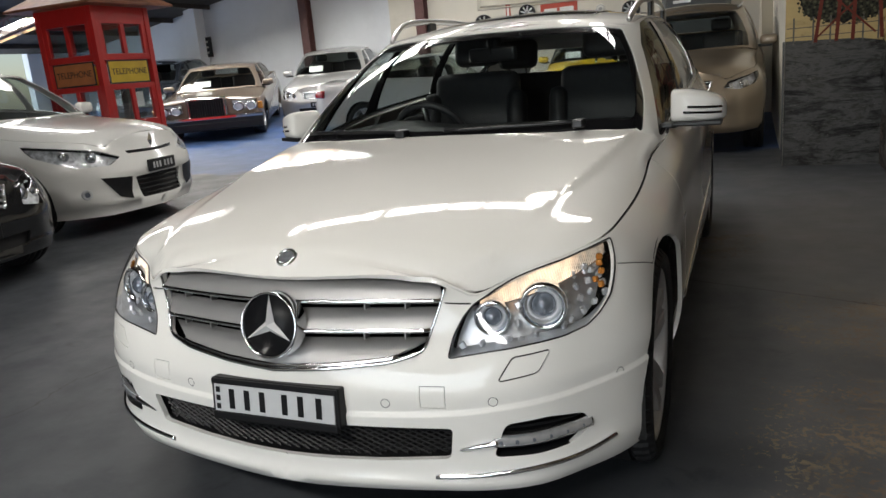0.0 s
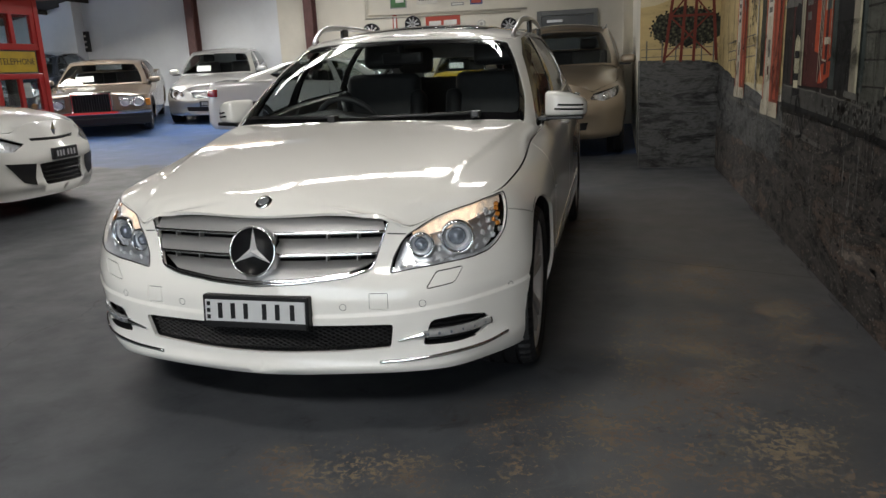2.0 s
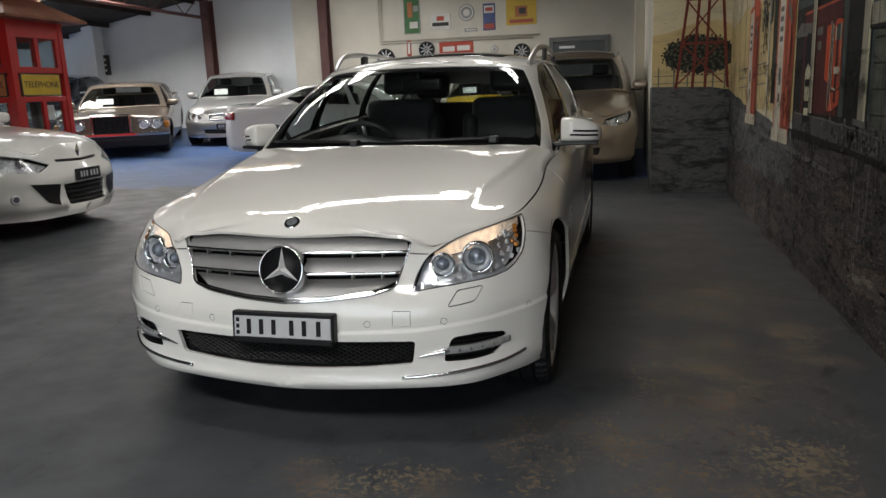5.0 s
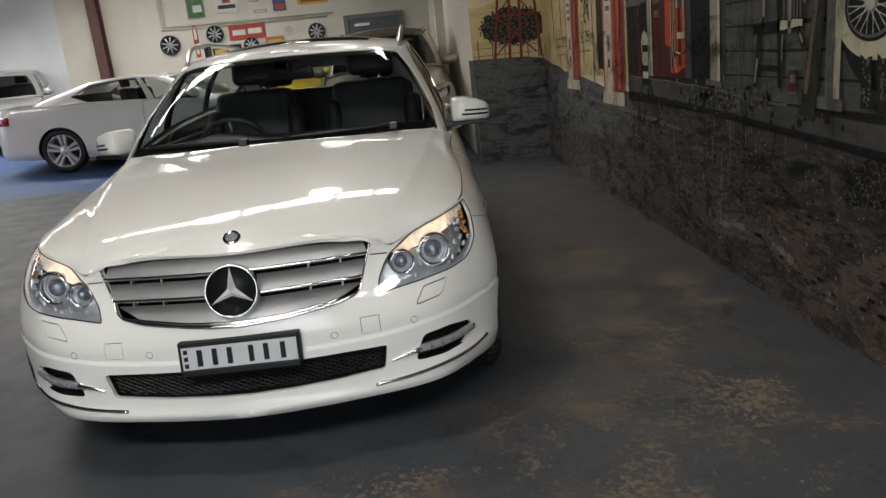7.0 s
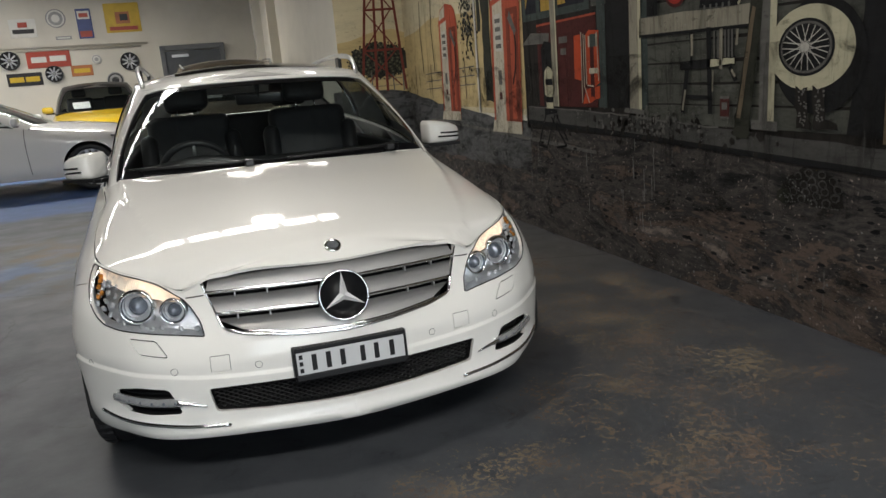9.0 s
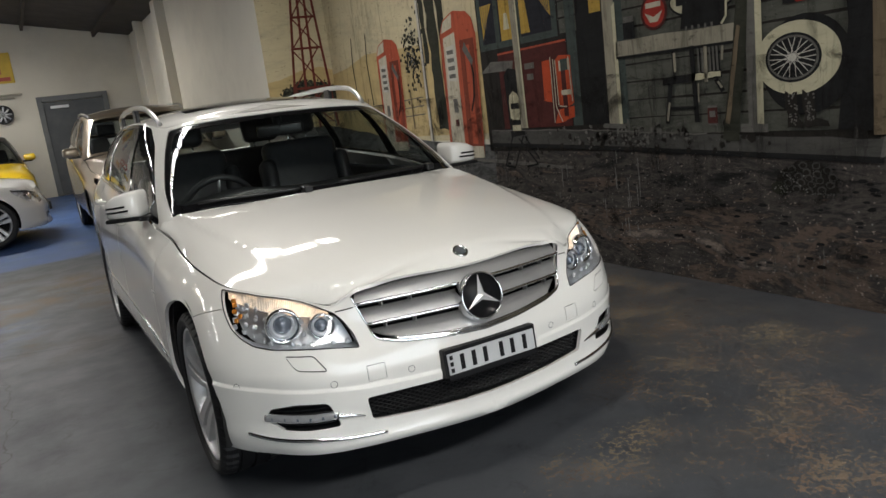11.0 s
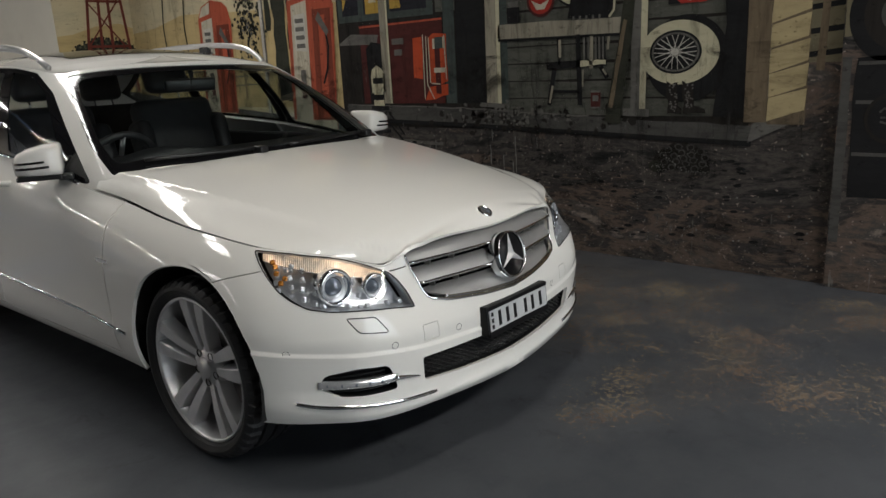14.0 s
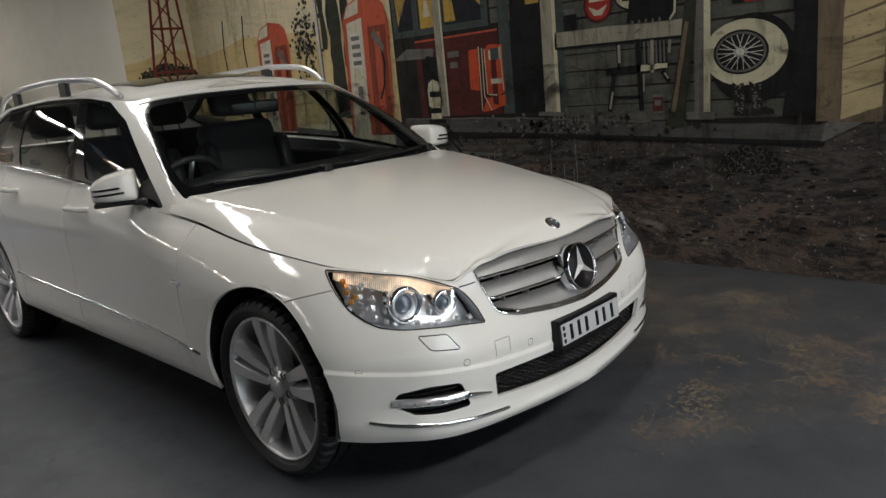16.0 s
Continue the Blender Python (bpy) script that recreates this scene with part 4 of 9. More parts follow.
# ---- the display car: parts ----
def headlamp(form, body, cut, sgn, lens_pts):
    """A clear-lensed headlamp: dark housing, two round lamps with bright rims, amber indicator, lit side light along the top."""
    lamp = new("headlight")
    lamp.empty_display_size = 0.05
    lamp.parent = body
    lamp["label"] = "clear headlight with two round lamps, its side light lit"
    mir = dict(mirror=sgn < 0)
    piece("lens", form.side, cut, CLEAR, lamp, "clear plastic lens", offset=0.003, **mir).visible_shadow = False
    piece("housing", form.side, cut, HL_CHROME, lamp, "bright reflector housing", offset=-0.06, **mir)
    rim = lens_pts + lens_pts[:1]
    uv = np.array(dense(rim, 0.012, False))
    p = form.side(uv[:, 0], uv[:, 1])
    p[:, 0] *= sgn
    v, f = tube([tuple(q) for q in p] + [tuple(p[0])], 0.0022, 5)
    link("seal", v, f, BLACK_TRIM, lamp)
    # side wall of the housing
    q = np.array([form.side([a], [b])[0] for a, b in dense(lens_pts, 0.03)])
    n = len(q)
    inn = q + np.array([-0.012, 0.062, 0])
    vs = np.vstack([q, inn]) * [sgn, 1, 1]
    link("housing_wall", vs, [(i, (i + 1) % n, n + (i + 1) % n, n + i) for i in range(n)], HL_CHROME, lamp, "grey inner bezel")
    for cx, cy, cz, r in ((0.632, -0.478, 0.628, 0.060), (0.522, -0.535, 0.612, 0.045)):
        c = (cx * sgn, cy, cz)
        d = Vector((0.22 * sgn, -1, 0.05)).normalized()
        rot = d.to_track_quat("Z", "Y").to_matrix().to_4x4()
        rot.translation = c
        def put(prof, name, material, label=""):
            v, f = lathe(prof, 28, "z")
            o = link(name, v, f, material, lamp, label)
            o.matrix_basis = rot
            return o
        put([(r * 0.70, -0.02), (r * 0.78, 0.006), (r * 0.86, 0.012), (r * 0.95, 0.008), (r, -0.005), (r, -0.06)], "lamp_ring", CHROME, "chrome lamp ring")
        put([(0.0, -0.018), (r * 0.35, -0.02), (r * 0.60, -0.032), (r * 0.8, -0.02)], "reflector", HL_CHROME)
        put([(0.0, 0.012), (r * 0.2, 0.010), (r * 0.38, 0.002), (r * 0.50, -0.012), (r * 0.55, -0.03)], "projector", LENS_GLASS, "round glass lamp")
        put([(r * 0.52, -0.012), (r * 0.6, -0.006), (r * 0.70, -0.014)], "bezel", HL_GREY)
    # lit side light: a slender bar under the top edge
    pts = form.on_side([(0.500, -0.545, 0.662), (0.56, -0.49, 0.6925), (0.64, -0.44, 0.7205), (0.70, -0.372, 0.7365), (0.752, -0.29, 0.744)])
    uv = spline(pts, 30)
    k = len(uv)
    depth = 0.004 + 0.033 * np.sin(np.linspace(0.05, 1, k) * math.pi * 0.92) ** 0.8
    rib = np.where(np.arange(k) % 2 == 0, 0.0, 0.004)[:, None] * np.array([[-0.5, 1.0, 0]])
    def within(uu, zz, d):
        """Places behind the lens, measured square to it."""
        e = 5e-3
        du, dz = form.side(uu + e, zz) - form.side(uu - e, zz), form.side(uu, zz + e) - form.side(uu, zz - e)
        n = np.cross(du, dz)
        n /= np.linalg.norm(n, axis=1)[:, None]
        return form.side(uu, zz) - n * d

    rows = [within(uv[:, 0], uv[:, 1] - depth * q, 0.012 + 0.012 * q) + rib for q in (0, 0.33, 0.66, 1)]
    vs = np.vstack(rows) * [sgn, 1, 1]
    link("side_light", vs, [(r * k + i, r * k + i + 1, r * k + k + i + 1, r * k + k + i) for r in range(3) for i in range(k - 1)], SIDE_LIGHT, lamp, "lit ribbed side light", smooth=False)
    v, f = tube([tuple(q) for q in rows[3][::6] * [sgn, 1, 1]], 0.0018, 5)
    link("side_light_edge", v, f, CHROME, lamp, "bright edge under the side light")
    # amber indicator at the outer end
    ind = new("indicator")
    ind.parent = lamp
    ind["label"] = "amber indicator reflector"
    for k, (fx, fyy, z0) in enumerate(((0.755, -0.352, 0.700), (0.762, -0.365, 0.682), (0.745, -0.385, 0.690), (0.750, -0.392, 0.668), (0.766, -0.345, 0.712), (0.735, -0.40, 0.700), (0.760, -0.385, 0.655))):
        p = form.side([form.s_near(fx, fyy, z0)], [z0])[0] + np.array([-0.014, 0.016, 0])
        o = part("amber_cell", box_bm(-0.008, 0.008, -0.005, 0.005, -0.008, 0.008, 0.003, 1), AMBER if k % 3 < 2 else HL_CHROME, ind)
        o.matrix_basis = Matrix.Translation((p[0] * sgn, p[1], p[2])) @ pose(0, 0, 0, 20 * (k % 3) - 20, 15 * (k % 2), sgn * (25 + 13 * (k % 4)))
    # faceted reflector strips between the lamps and the indicator
    rnd = random.Random(5)
    spots = [(0.70 + 0.06 * a, -0.48 + 0.10 * a, 0.585 + 0.045 * a + 0.10 * b * (1 - 0.35 * a)) for a in (0, 0.33, 0.66, 1) for b in (0.05, 0.35, 0.65, 0.95)] + [(0.47 + 0.045 * a, -0.585 + 0.03 * a, 0.555 + 0.006 * a) for a in range(5)] + [(0.585, -0.52, 0.60), (0.585, -0.52, 0.565), (0.585, -0.52, 0.635)]
    for i, (fx, fyy, z0) in enumerate(spots):
        p = form.side([form.s_near(fx, fyy, z0)], [z0])[0] + np.array([-0.016, 0.03 + 0.012 * rnd.random(), 0])
        bm = box_bm(-0.008, 0.008, -0.005, 0.005, -0.009, 0.009, 0.003, 1)
        o = part("facet", bm, HL_CHROME, lamp)
        o.matrix_basis = Matrix.Translation((p[0] * sgn, p[1], p[2])) @ pose(0, 0, 0, rnd.uniform(-35, 20), rnd.uniform(-30, 30), sgn * rnd.uniform(15, 75))
    return lamp


HL_CHROME = mat("headlamp_reflector", (0.62, 0.64, 0.67), 0.36, 0.75, vary=0.14, scale=30, bump=0.35, bump_scale=45)
LAMP_SILVER = mat("parked_lamp_reflector", (0.62, 0.63, 0.65), 0.35, 0.25, vary=0.45, scale=26, bump=0.6, bump_scale=40)
HL_GREY = mat("headlamp_bezel", (0.55, 0.56, 0.58), 0.3, 0.4, vary=0.1, scale=30)
LENS_GLASS = mat("projector_glass", (0.22, 0.25, 0.30), 0.03, 0.6, coat=1.0)
AMBER = mat("amber_reflector", (0.55, 0.22, 0.04), 0.15, 0.35, vary=0.3, scale=60, bump=0.5, bump_scale=90)
SIDE_LIGHT = mat("lit_side_light", (0.80, 0.72, 0.62), 0.25, vary=0.2, scale=60, emit=(1.0, 0.70, 0.46), power=0.3, coat=1.0)
sl = SIDE_LIGHT.node_tree
sn = sl.nodes.new("ShaderNodeTexNoise")
sn.inputs["Scale"].default_value = 16
sr = sl.nodes.new("ShaderNodeMapRange")
sr.inputs[1].default_value, sr.inputs[2].default_value, sr.inputs[3].default_value, sr.inputs[4].default_value = 0.38, 0.66, 0.05, 0.75
sl.links.new(sl.nodes.new("ShaderNodeTexCoord").outputs["Object"], sn.inputs["Vector"])
sl.links.new(sn.outputs[0], sr.inputs[0])
sl.links.new(sr.outputs[0], sl.nodes["Principled BSDF"].inputs["Emission Strength"])
PLATE_BLACK = mat("plate_holder_black", (0.006, 0.006, 0.007), 0.45, spec=0.3, vary=0.1, scale=30)
PLATE_WHITE = mat("number_plate_white", (0.52, 0.53, 0.54), 0.35, vary=0.04, scale=20)
LOUVRE = mat("louvre_silver", (0.36, 0.355, 0.35), 0.40, 0.45, vary=0.03, scale=15)
MESH_BLACK = mat("grille_mesh_black", (0.009, 0.009, 0.010), 0.5, vary=0.1, scale=40)
MIRROR_GLASS = mat("mirror_glass", (0.9, 0.9, 0.9), 0.02, 1.0)
LED_CLEAR = mat("running_lamp", (0.75, 0.76, 0.78), 0.15, 0.7, vary=0.1, scale=60, coat=1.0)
PAPER = mat("white_paper", (0.8, 0.8, 0.78), 0.8, vary=0.04, scale=12)

# the body leans a little on its springs
car = thing("station_wagon", "white station wagon with louvred grille and silver roof rails", "car", pose(0, 0, 0, 0, 0.5, 0))
F = MAIN
STEP = 0.026
ARCH_R = 0.349
S_FRONT_AXLE, S_REAR_AXLE = F.s_at(0.868, 0.0), F.s_at(0.877, 2.8)

hl = rounded(F.on_side([(0.436, -0.61, 0.538), (0.53, -0.60, 0.554), (0.62, -0.567, 0.566), (0.69, -0.515, 0.573), (0.733, -0.47, 0.584), (0.760, -0.43, 0.605), (0.775, -0.388, 0.637), (0.779, -0.35, 0.672), (0.777, -0.317, 0.702), (0.764, -0.270, 0.747), (0.740, -0.31, 0.745), (0.70, -0.372, 0.738), (0.640, -0.44, 0.722), (0.560, -0.49, 0.694), (0.522, -0.52, 0.678), (0.487, -0.562, 0.654), (0.464, -0.58, 0.628), (0.443, -0.597, 0.585)]), 0.01)
grille = rounded([(-0.2, 0.506), (0.0, 0.506), (0.15, 0.514), (F.s_near(0.30, -0.65, 0.53), 0.530), (F.s_near(0.378, -0.632, 0.549), 0.552), (F.s_near(0.430, -0.588, 0.704), 0.704), (F.s_near(0.412, -0.59, 0.722), 0.724), (0.3, 0.745), (-0.2, 0.75)], 0.02)
low_grille = rounded([(-0.2, 0.272), (0.0, 0.272), (0.12, 0.274), (0.28, 0.280), (F.s_near(0.432, -0.64, 0.292), 0.292), (F.s_near(0.449, -0.65, 0.376), 0.376), (0.2, 0.373), (-0.2, 0.373)], 0.014)
fog = rounded(F.on_side([(0.535, -0.615, 0.298), (0.560, -0.61, 0.384), (0.655, -0.565, 0.392), (0.722, -0.50, 0.378), (0.738, -0.48, 0.337), (0.70, -0.52, 0.306), (0.63, -0.58, 0.298)]), 0.018)
washer = rounded(F.on_side([(0.588, -0.60, 0.541), (0.668, -0.553, 0.550), (0.642, -0.585, 0.502), (0.553, -0.625, 0.488)]), 0.012)
tow = [(F.s_near(0.405, -0.655, 0.45) + a, 0.452 + b) for a, b in ((-0.03, -0.026), (0.03, -0.026), (0.03, 0.026), (-0.03, 0.026))]


def outline_gap(poly, w=0.0035):
    p = np.array(dense(poly, 0.008))
    return strip(np.vstack([p, p[:1]]), w)


arch_f, arch_r = circle(S_FRONT_AXLE, 0.335, ARCH_R, 44), circle(S_REAR_AXLE, 0.335, ARCH_R, 44)
seam = strip(spline(F.on_side([(0.780, -0.315, 0.693), (0.81, -0.262, 0.681), (0.835, -0.20, 0.664), (0.853, -0.155, 0.650)]), 6), 0.0032)
sy = lambda y: float(np.interp(y, F.plan[160:1150, 1], F.plan_s[160:1150]))
door1 = strip(spline([(sy(0.47), 0.845), (sy(0.485), 0.74), (sy(0.492), 0.58), (sy(0.483), 0.39), (sy(0.475), 0.285)], 8), 0.006)
door2 = strip(spline([(sy(1.56), 1.0), (sy(1.545), 0.8), (sy(1.53), 0.5), (sy(1.52), 0.303)], 8), 0.006)
door3 = strip(spline([(sy(2.52), 1.06), (sy(2.50), 0.95), (sy(2.40), 0.72), (sy(2.34), 0.52), (sy(2.30), 0.315)], 8), 0.006)
sill = strip([(sy(0.48), 0.285), (sy(1.5), 0.300), (sy(2.31), 0.312)], 0.006)
# upper edge of the side sheet: over the grille, along the lamp, the bonnet line and the belt line
top_line = [(0.0, 0.725), (0.1, 0.725), (0.2, 0.7245), (0.3, 0.7235), (F.s_near(0.39, -0.59, 0.722), 0.7225)] + [tuple(q) for q in spline(F.line, 8)]
top_line += [(sy(0.80), 0.890), (sy(1.0), 0.925), (sy(1.45), 0.975), (sy(2.1), 1.015), (sy(2.8), 1.045), (sy(3.2), 1.055), (F.length - 0.5, 1.06), (F.length, 1.06)]
ts = [q[0] for q in top_line]
for i in range(1, len(ts)):
    ts[i] = max(ts[i], ts[i - 1] + 0.004)
top_line = [(a, q[1]) for a, q in zip(ts, top_line)]
outer = [(0.0, 0.195), (0.25, 0.20), (0.5, 0.205), (S_FRONT_AXLE - 0.2, 0.215), (S_FRONT_AXLE + 0.36, 0.245), (S_REAR_AXLE - 0.5, 0.262), (S_REAR_AXLE + 0.5, 0.24), (F.length, 0.26)] + top_line[::-1]
shut = strip(spline(F.on_side([(0.428, -0.59, 0.661), (0.455, -0.583, 0.658), (0.484, -0.57, 0.656)]), 6), 0.004)
crease = strip(spline([(0.0, 0.398), (F.keys[1], 0.413), (F.keys[2], 0.431), (F.keys[3], 0.445), (F.keys[4], 0.459), (F.keys[4] + 0.05, 0.462)], 12), 0.018)
crease_core = strip(spline([(0.0, 0.398), (F.keys[1], 0.413), (F.keys[2], 0.431), (F.keys[3], 0.445), (F.keys[4], 0.459), (F.keys[4] + 0.05, 0.462)], 12), 0.006)
cuts = sheet(F.side, outer, [("crease", crease), ("crease", crease_core), ("bonnet_shut_line", shut), ("arch", arch_f), ("arch", arch_r), ("headlamp", hl), ("grille", grille), ("low_grille", low_grille), ("fog", fog), ("washer_gap", outline_gap(washer)), ("cover_gap", outline_gap(tow, 0.002)), ("bumper_gap", seam), ("front_door_gap", door1), ("rear_door_gap", door2), ("door_rear_gap", door3), ("sill_gap", sill)], STEP)
(qa, ta), (qb, tb) = cuts[""], cuts["crease"]
welded, place = np.unique(np.round(np.vstack([qa, qb]), 6), axis=0, return_inverse=True)
cuts[""] = (welded, place.ravel()[np.vstack([ta, tb + len(qa)])])
body = piece("body", F.side, cuts[""], WHITE_PAINT, car, "glossy white painted bodywork", rim=0.014, both=True)
for nm in ("bonnet_shut_line", "washer_gap", "cover_gap", "bumper_gap", "front_door_gap", "rear_door_gap", "door_rear_gap", "sill_gap"):
    for sgn in (1, -1):
        piece(nm, F.side, cuts[nm], DARK_VOID, body, offset=-0.007, mirror=sgn < 0)

# bonnet
hy = np.linspace(float(F.rim_line[0, 1]) + 0.004, 0.66, 110)
edge_in = [(float(F.edge(y)) - float(np.interp(y, (-0.34, -0.26), (0.001, 0.0055))), float(y)) for y in hy]
rear = [(0.762, 0.672), (0.742, 0.645), (0.70, 0.61), (0.60, 0.560), (0.48, 0.515), (0.35, 0.484), (0.18, 0.464), (0.0, 0.457)]
bonnet_outline = [(x, F.nose[0] + F.nose[1] * x * x) for x in (0.0, 0.05, 0.1, 0.15, 0.2, 0.25, 0.3, 0.35, 0.385)] + edge_in + rear
bc = sheet(F.hood, bonnet_outline, [], 0.013)
piece("bonnet", F.hood, bc[""], WHITE_PAINT, car, "long white bonnet with two soft creases", rim=0.012, both=True)
for sgn in (1, -1):
    v, f = tube([(sgn * (q[0] - 0.003), q[1], q[2] - 0.006) for q in F.rim_line[::2] if q[1] > -0.29], 0.005, 5)
    link("bonnet_gap", v, f, DARK_VOID, car)
    v, f = tube([(sgn * q[0], q[1], q[2] - 0.0035) for q in F.rim_line[::2] if q[1] < -0.50], 0.004, 6)
    link("bonnet_edge", v, f, WHITE_PAINT, car)
# cowl under the windscreen
cowl = [(x, y - 0.03, 0.888) for x, y in ((0.0, 0.43), (0.35, 0.47), (0.50, 0.52), (0.58, 0.556))]
cv = [(s * x, y + dy, z + dz) for s in (1, -1) for dy, dz in ((0, 0), (0.14, 0.02)) for x, y, z in cowl]
link("cowl", cv, [(k + i, k + i + 1, k + 5 + i, k + 4 + i) for k in (0, 8) for i in range(3)], BLACK_TRIM, car, "black plastic windscreen cowl")

# greenhouse
U = F.base_key
hu = lambda k: float(np.interp(k, np.arange(len(U)), U))
ws = rounded([(-0.3, 0.02), (hu(2.95), 0.02), (hu(3.36), 0.3), (hu(3.42), 0.7), (hu(3.28), 0.965), (-0.3, 0.965)], 0.03)
frit = rounded([(-0.3, 0.09), (hu(2.75), 0.10), (hu(2.98), 0.3), (hu(3.0), 0.7), (hu(2.82), 0.90), (-0.3, 0.92)], 0.06)
win_f = rounded([(hu(4.62), 0.05), (hu(5.88), 0.05), (hu(5.95), 0.93), (hu(5.15), 0.91), (hu(4.68), 0.76)], 0.03)
win_r = rounded([(hu(6.12), 0.05), (hu(7.25), 0.05), (hu(7.35), 0.92), (hu(6.15), 0.93)], 0.03)
win_q = rounded([(hu(7.42), 0.06), (hu(8.3), 0.10), (hu(8.75), 0.40), (hu(8.1), 0.86), (hu(7.48), 0.92)], 0.03)
win_all = rounded([(hu(3.82), 0.012), (hu(7.3), 0.012), (hu(8.4), 0.03), (hu(8.95), 0.42), (hu(8.2), 0.94), (hu(7.0), 0.975), (hu(5.9), 0.98), (hu(4.92), 0.965), (hu(4.27), 0.78)], 0.03)
win_b = rounded([(hu(10.4), 0.15), (F.base_u[-1] + 0.3, 0.15), (F.base_u[-1] + 0.3, 0.9), (hu(10.5), 0.9)], 0.05)
# later regions lie over earlier ones
gc = sheet(F.house, [(0, 0), (hu(1.9), 0), (hu(2.15), -0.10), (hu(3.2), -0.18), (hu(4.6), -0.16), (hu(4.7), 0), (F.base_u[-1], 0), (F.base_u[-1], 1), (0, 1)], [("frit", ws), ("windscreen", frit), ("trim", win_all), ("side_window", win_f), ("rear_side_window", win_r), ("quarter_window", win_q), ("rear_window", win_b)], 0.035)
piece("pillar_frame", F.house, gc[""], WHITE_PAINT, car, "white painted roof pillars", rim=0.012, both=True)
piece("windscreen_border", F.house, gc["frit"], BLACK_GLOSS, car, "black border of the windscreen", offset=-0.004, rim=0.004, both=True)
piece("windscreen", F.house, gc["windscreen"], WINDSCREEN, car, "clear curved windscreen", offset=-0.004, both=True).visible_shadow = False
for sgn in (1, -1):
    piece("window_surround", F.house, gc["trim"], BLACK_GLOSS, car, "black window surround", offset=-0.003, rim=0.006, mirror=sgn < 0)
    for nm in ("side_window", "rear_side_window", "quarter_window"):
        piece(nm, F.house, gc[nm], SIDE_GLASS, car, "dark tinted side window", offset=-0.008, mirror=sgn < 0).visible_shadow = False
piece("rear_window", F.house, gc["rear_window"], SIDE_GLASS, car, "dark rear window", offset=-0.004, both=True).visible_shadow = False
rc = sheet(F.roof, [(0, 0), (F.base_u[-1], 0), (F.base_u[-1], 1), (0, 1)], [], 0.05)
piece("roof", F.roof, rc[""], WHITE_PAINT, car, "white painted roof", both=True, flip=False)
def roof_top(x, y):
    """Height of the roof skin over a place."""
    e = F.roof_edge()
    side_rows = e[(e[:, 1] > 1.3) & (e[:, 1] < 3.4)]
    xe, ze = np.interp(y, side_rows[:, 1], side_rows[:, 0]), np.interp(y, side_rows[:, 1], side_rows[:, 2])
    r = 1 - np.clip(np.abs(x) / xe, 0, 1)
    return ze + F.crown(y) * (1 - (1 - r) ** 2.2)
gx, gy = np.meshgrid(np.linspace(-0.41, 0.41, 9), np.linspace(1.52, 2.75, 14))
gz = roof_top(gx.ravel(), gy.ravel()) + 0.004
sv = [(a, b, c) for a, b, c in zip(gx.ravel(), gy.ravel(), gz)]
link("sunroof", sv, [(j * 9 + i, j * 9 + i + 1, j * 9 + 10 + i, j * 9 + 9 + i) for j in range(13) for i in range(8)], BLACK_GLOSS, car, "black glass sunroof panel")

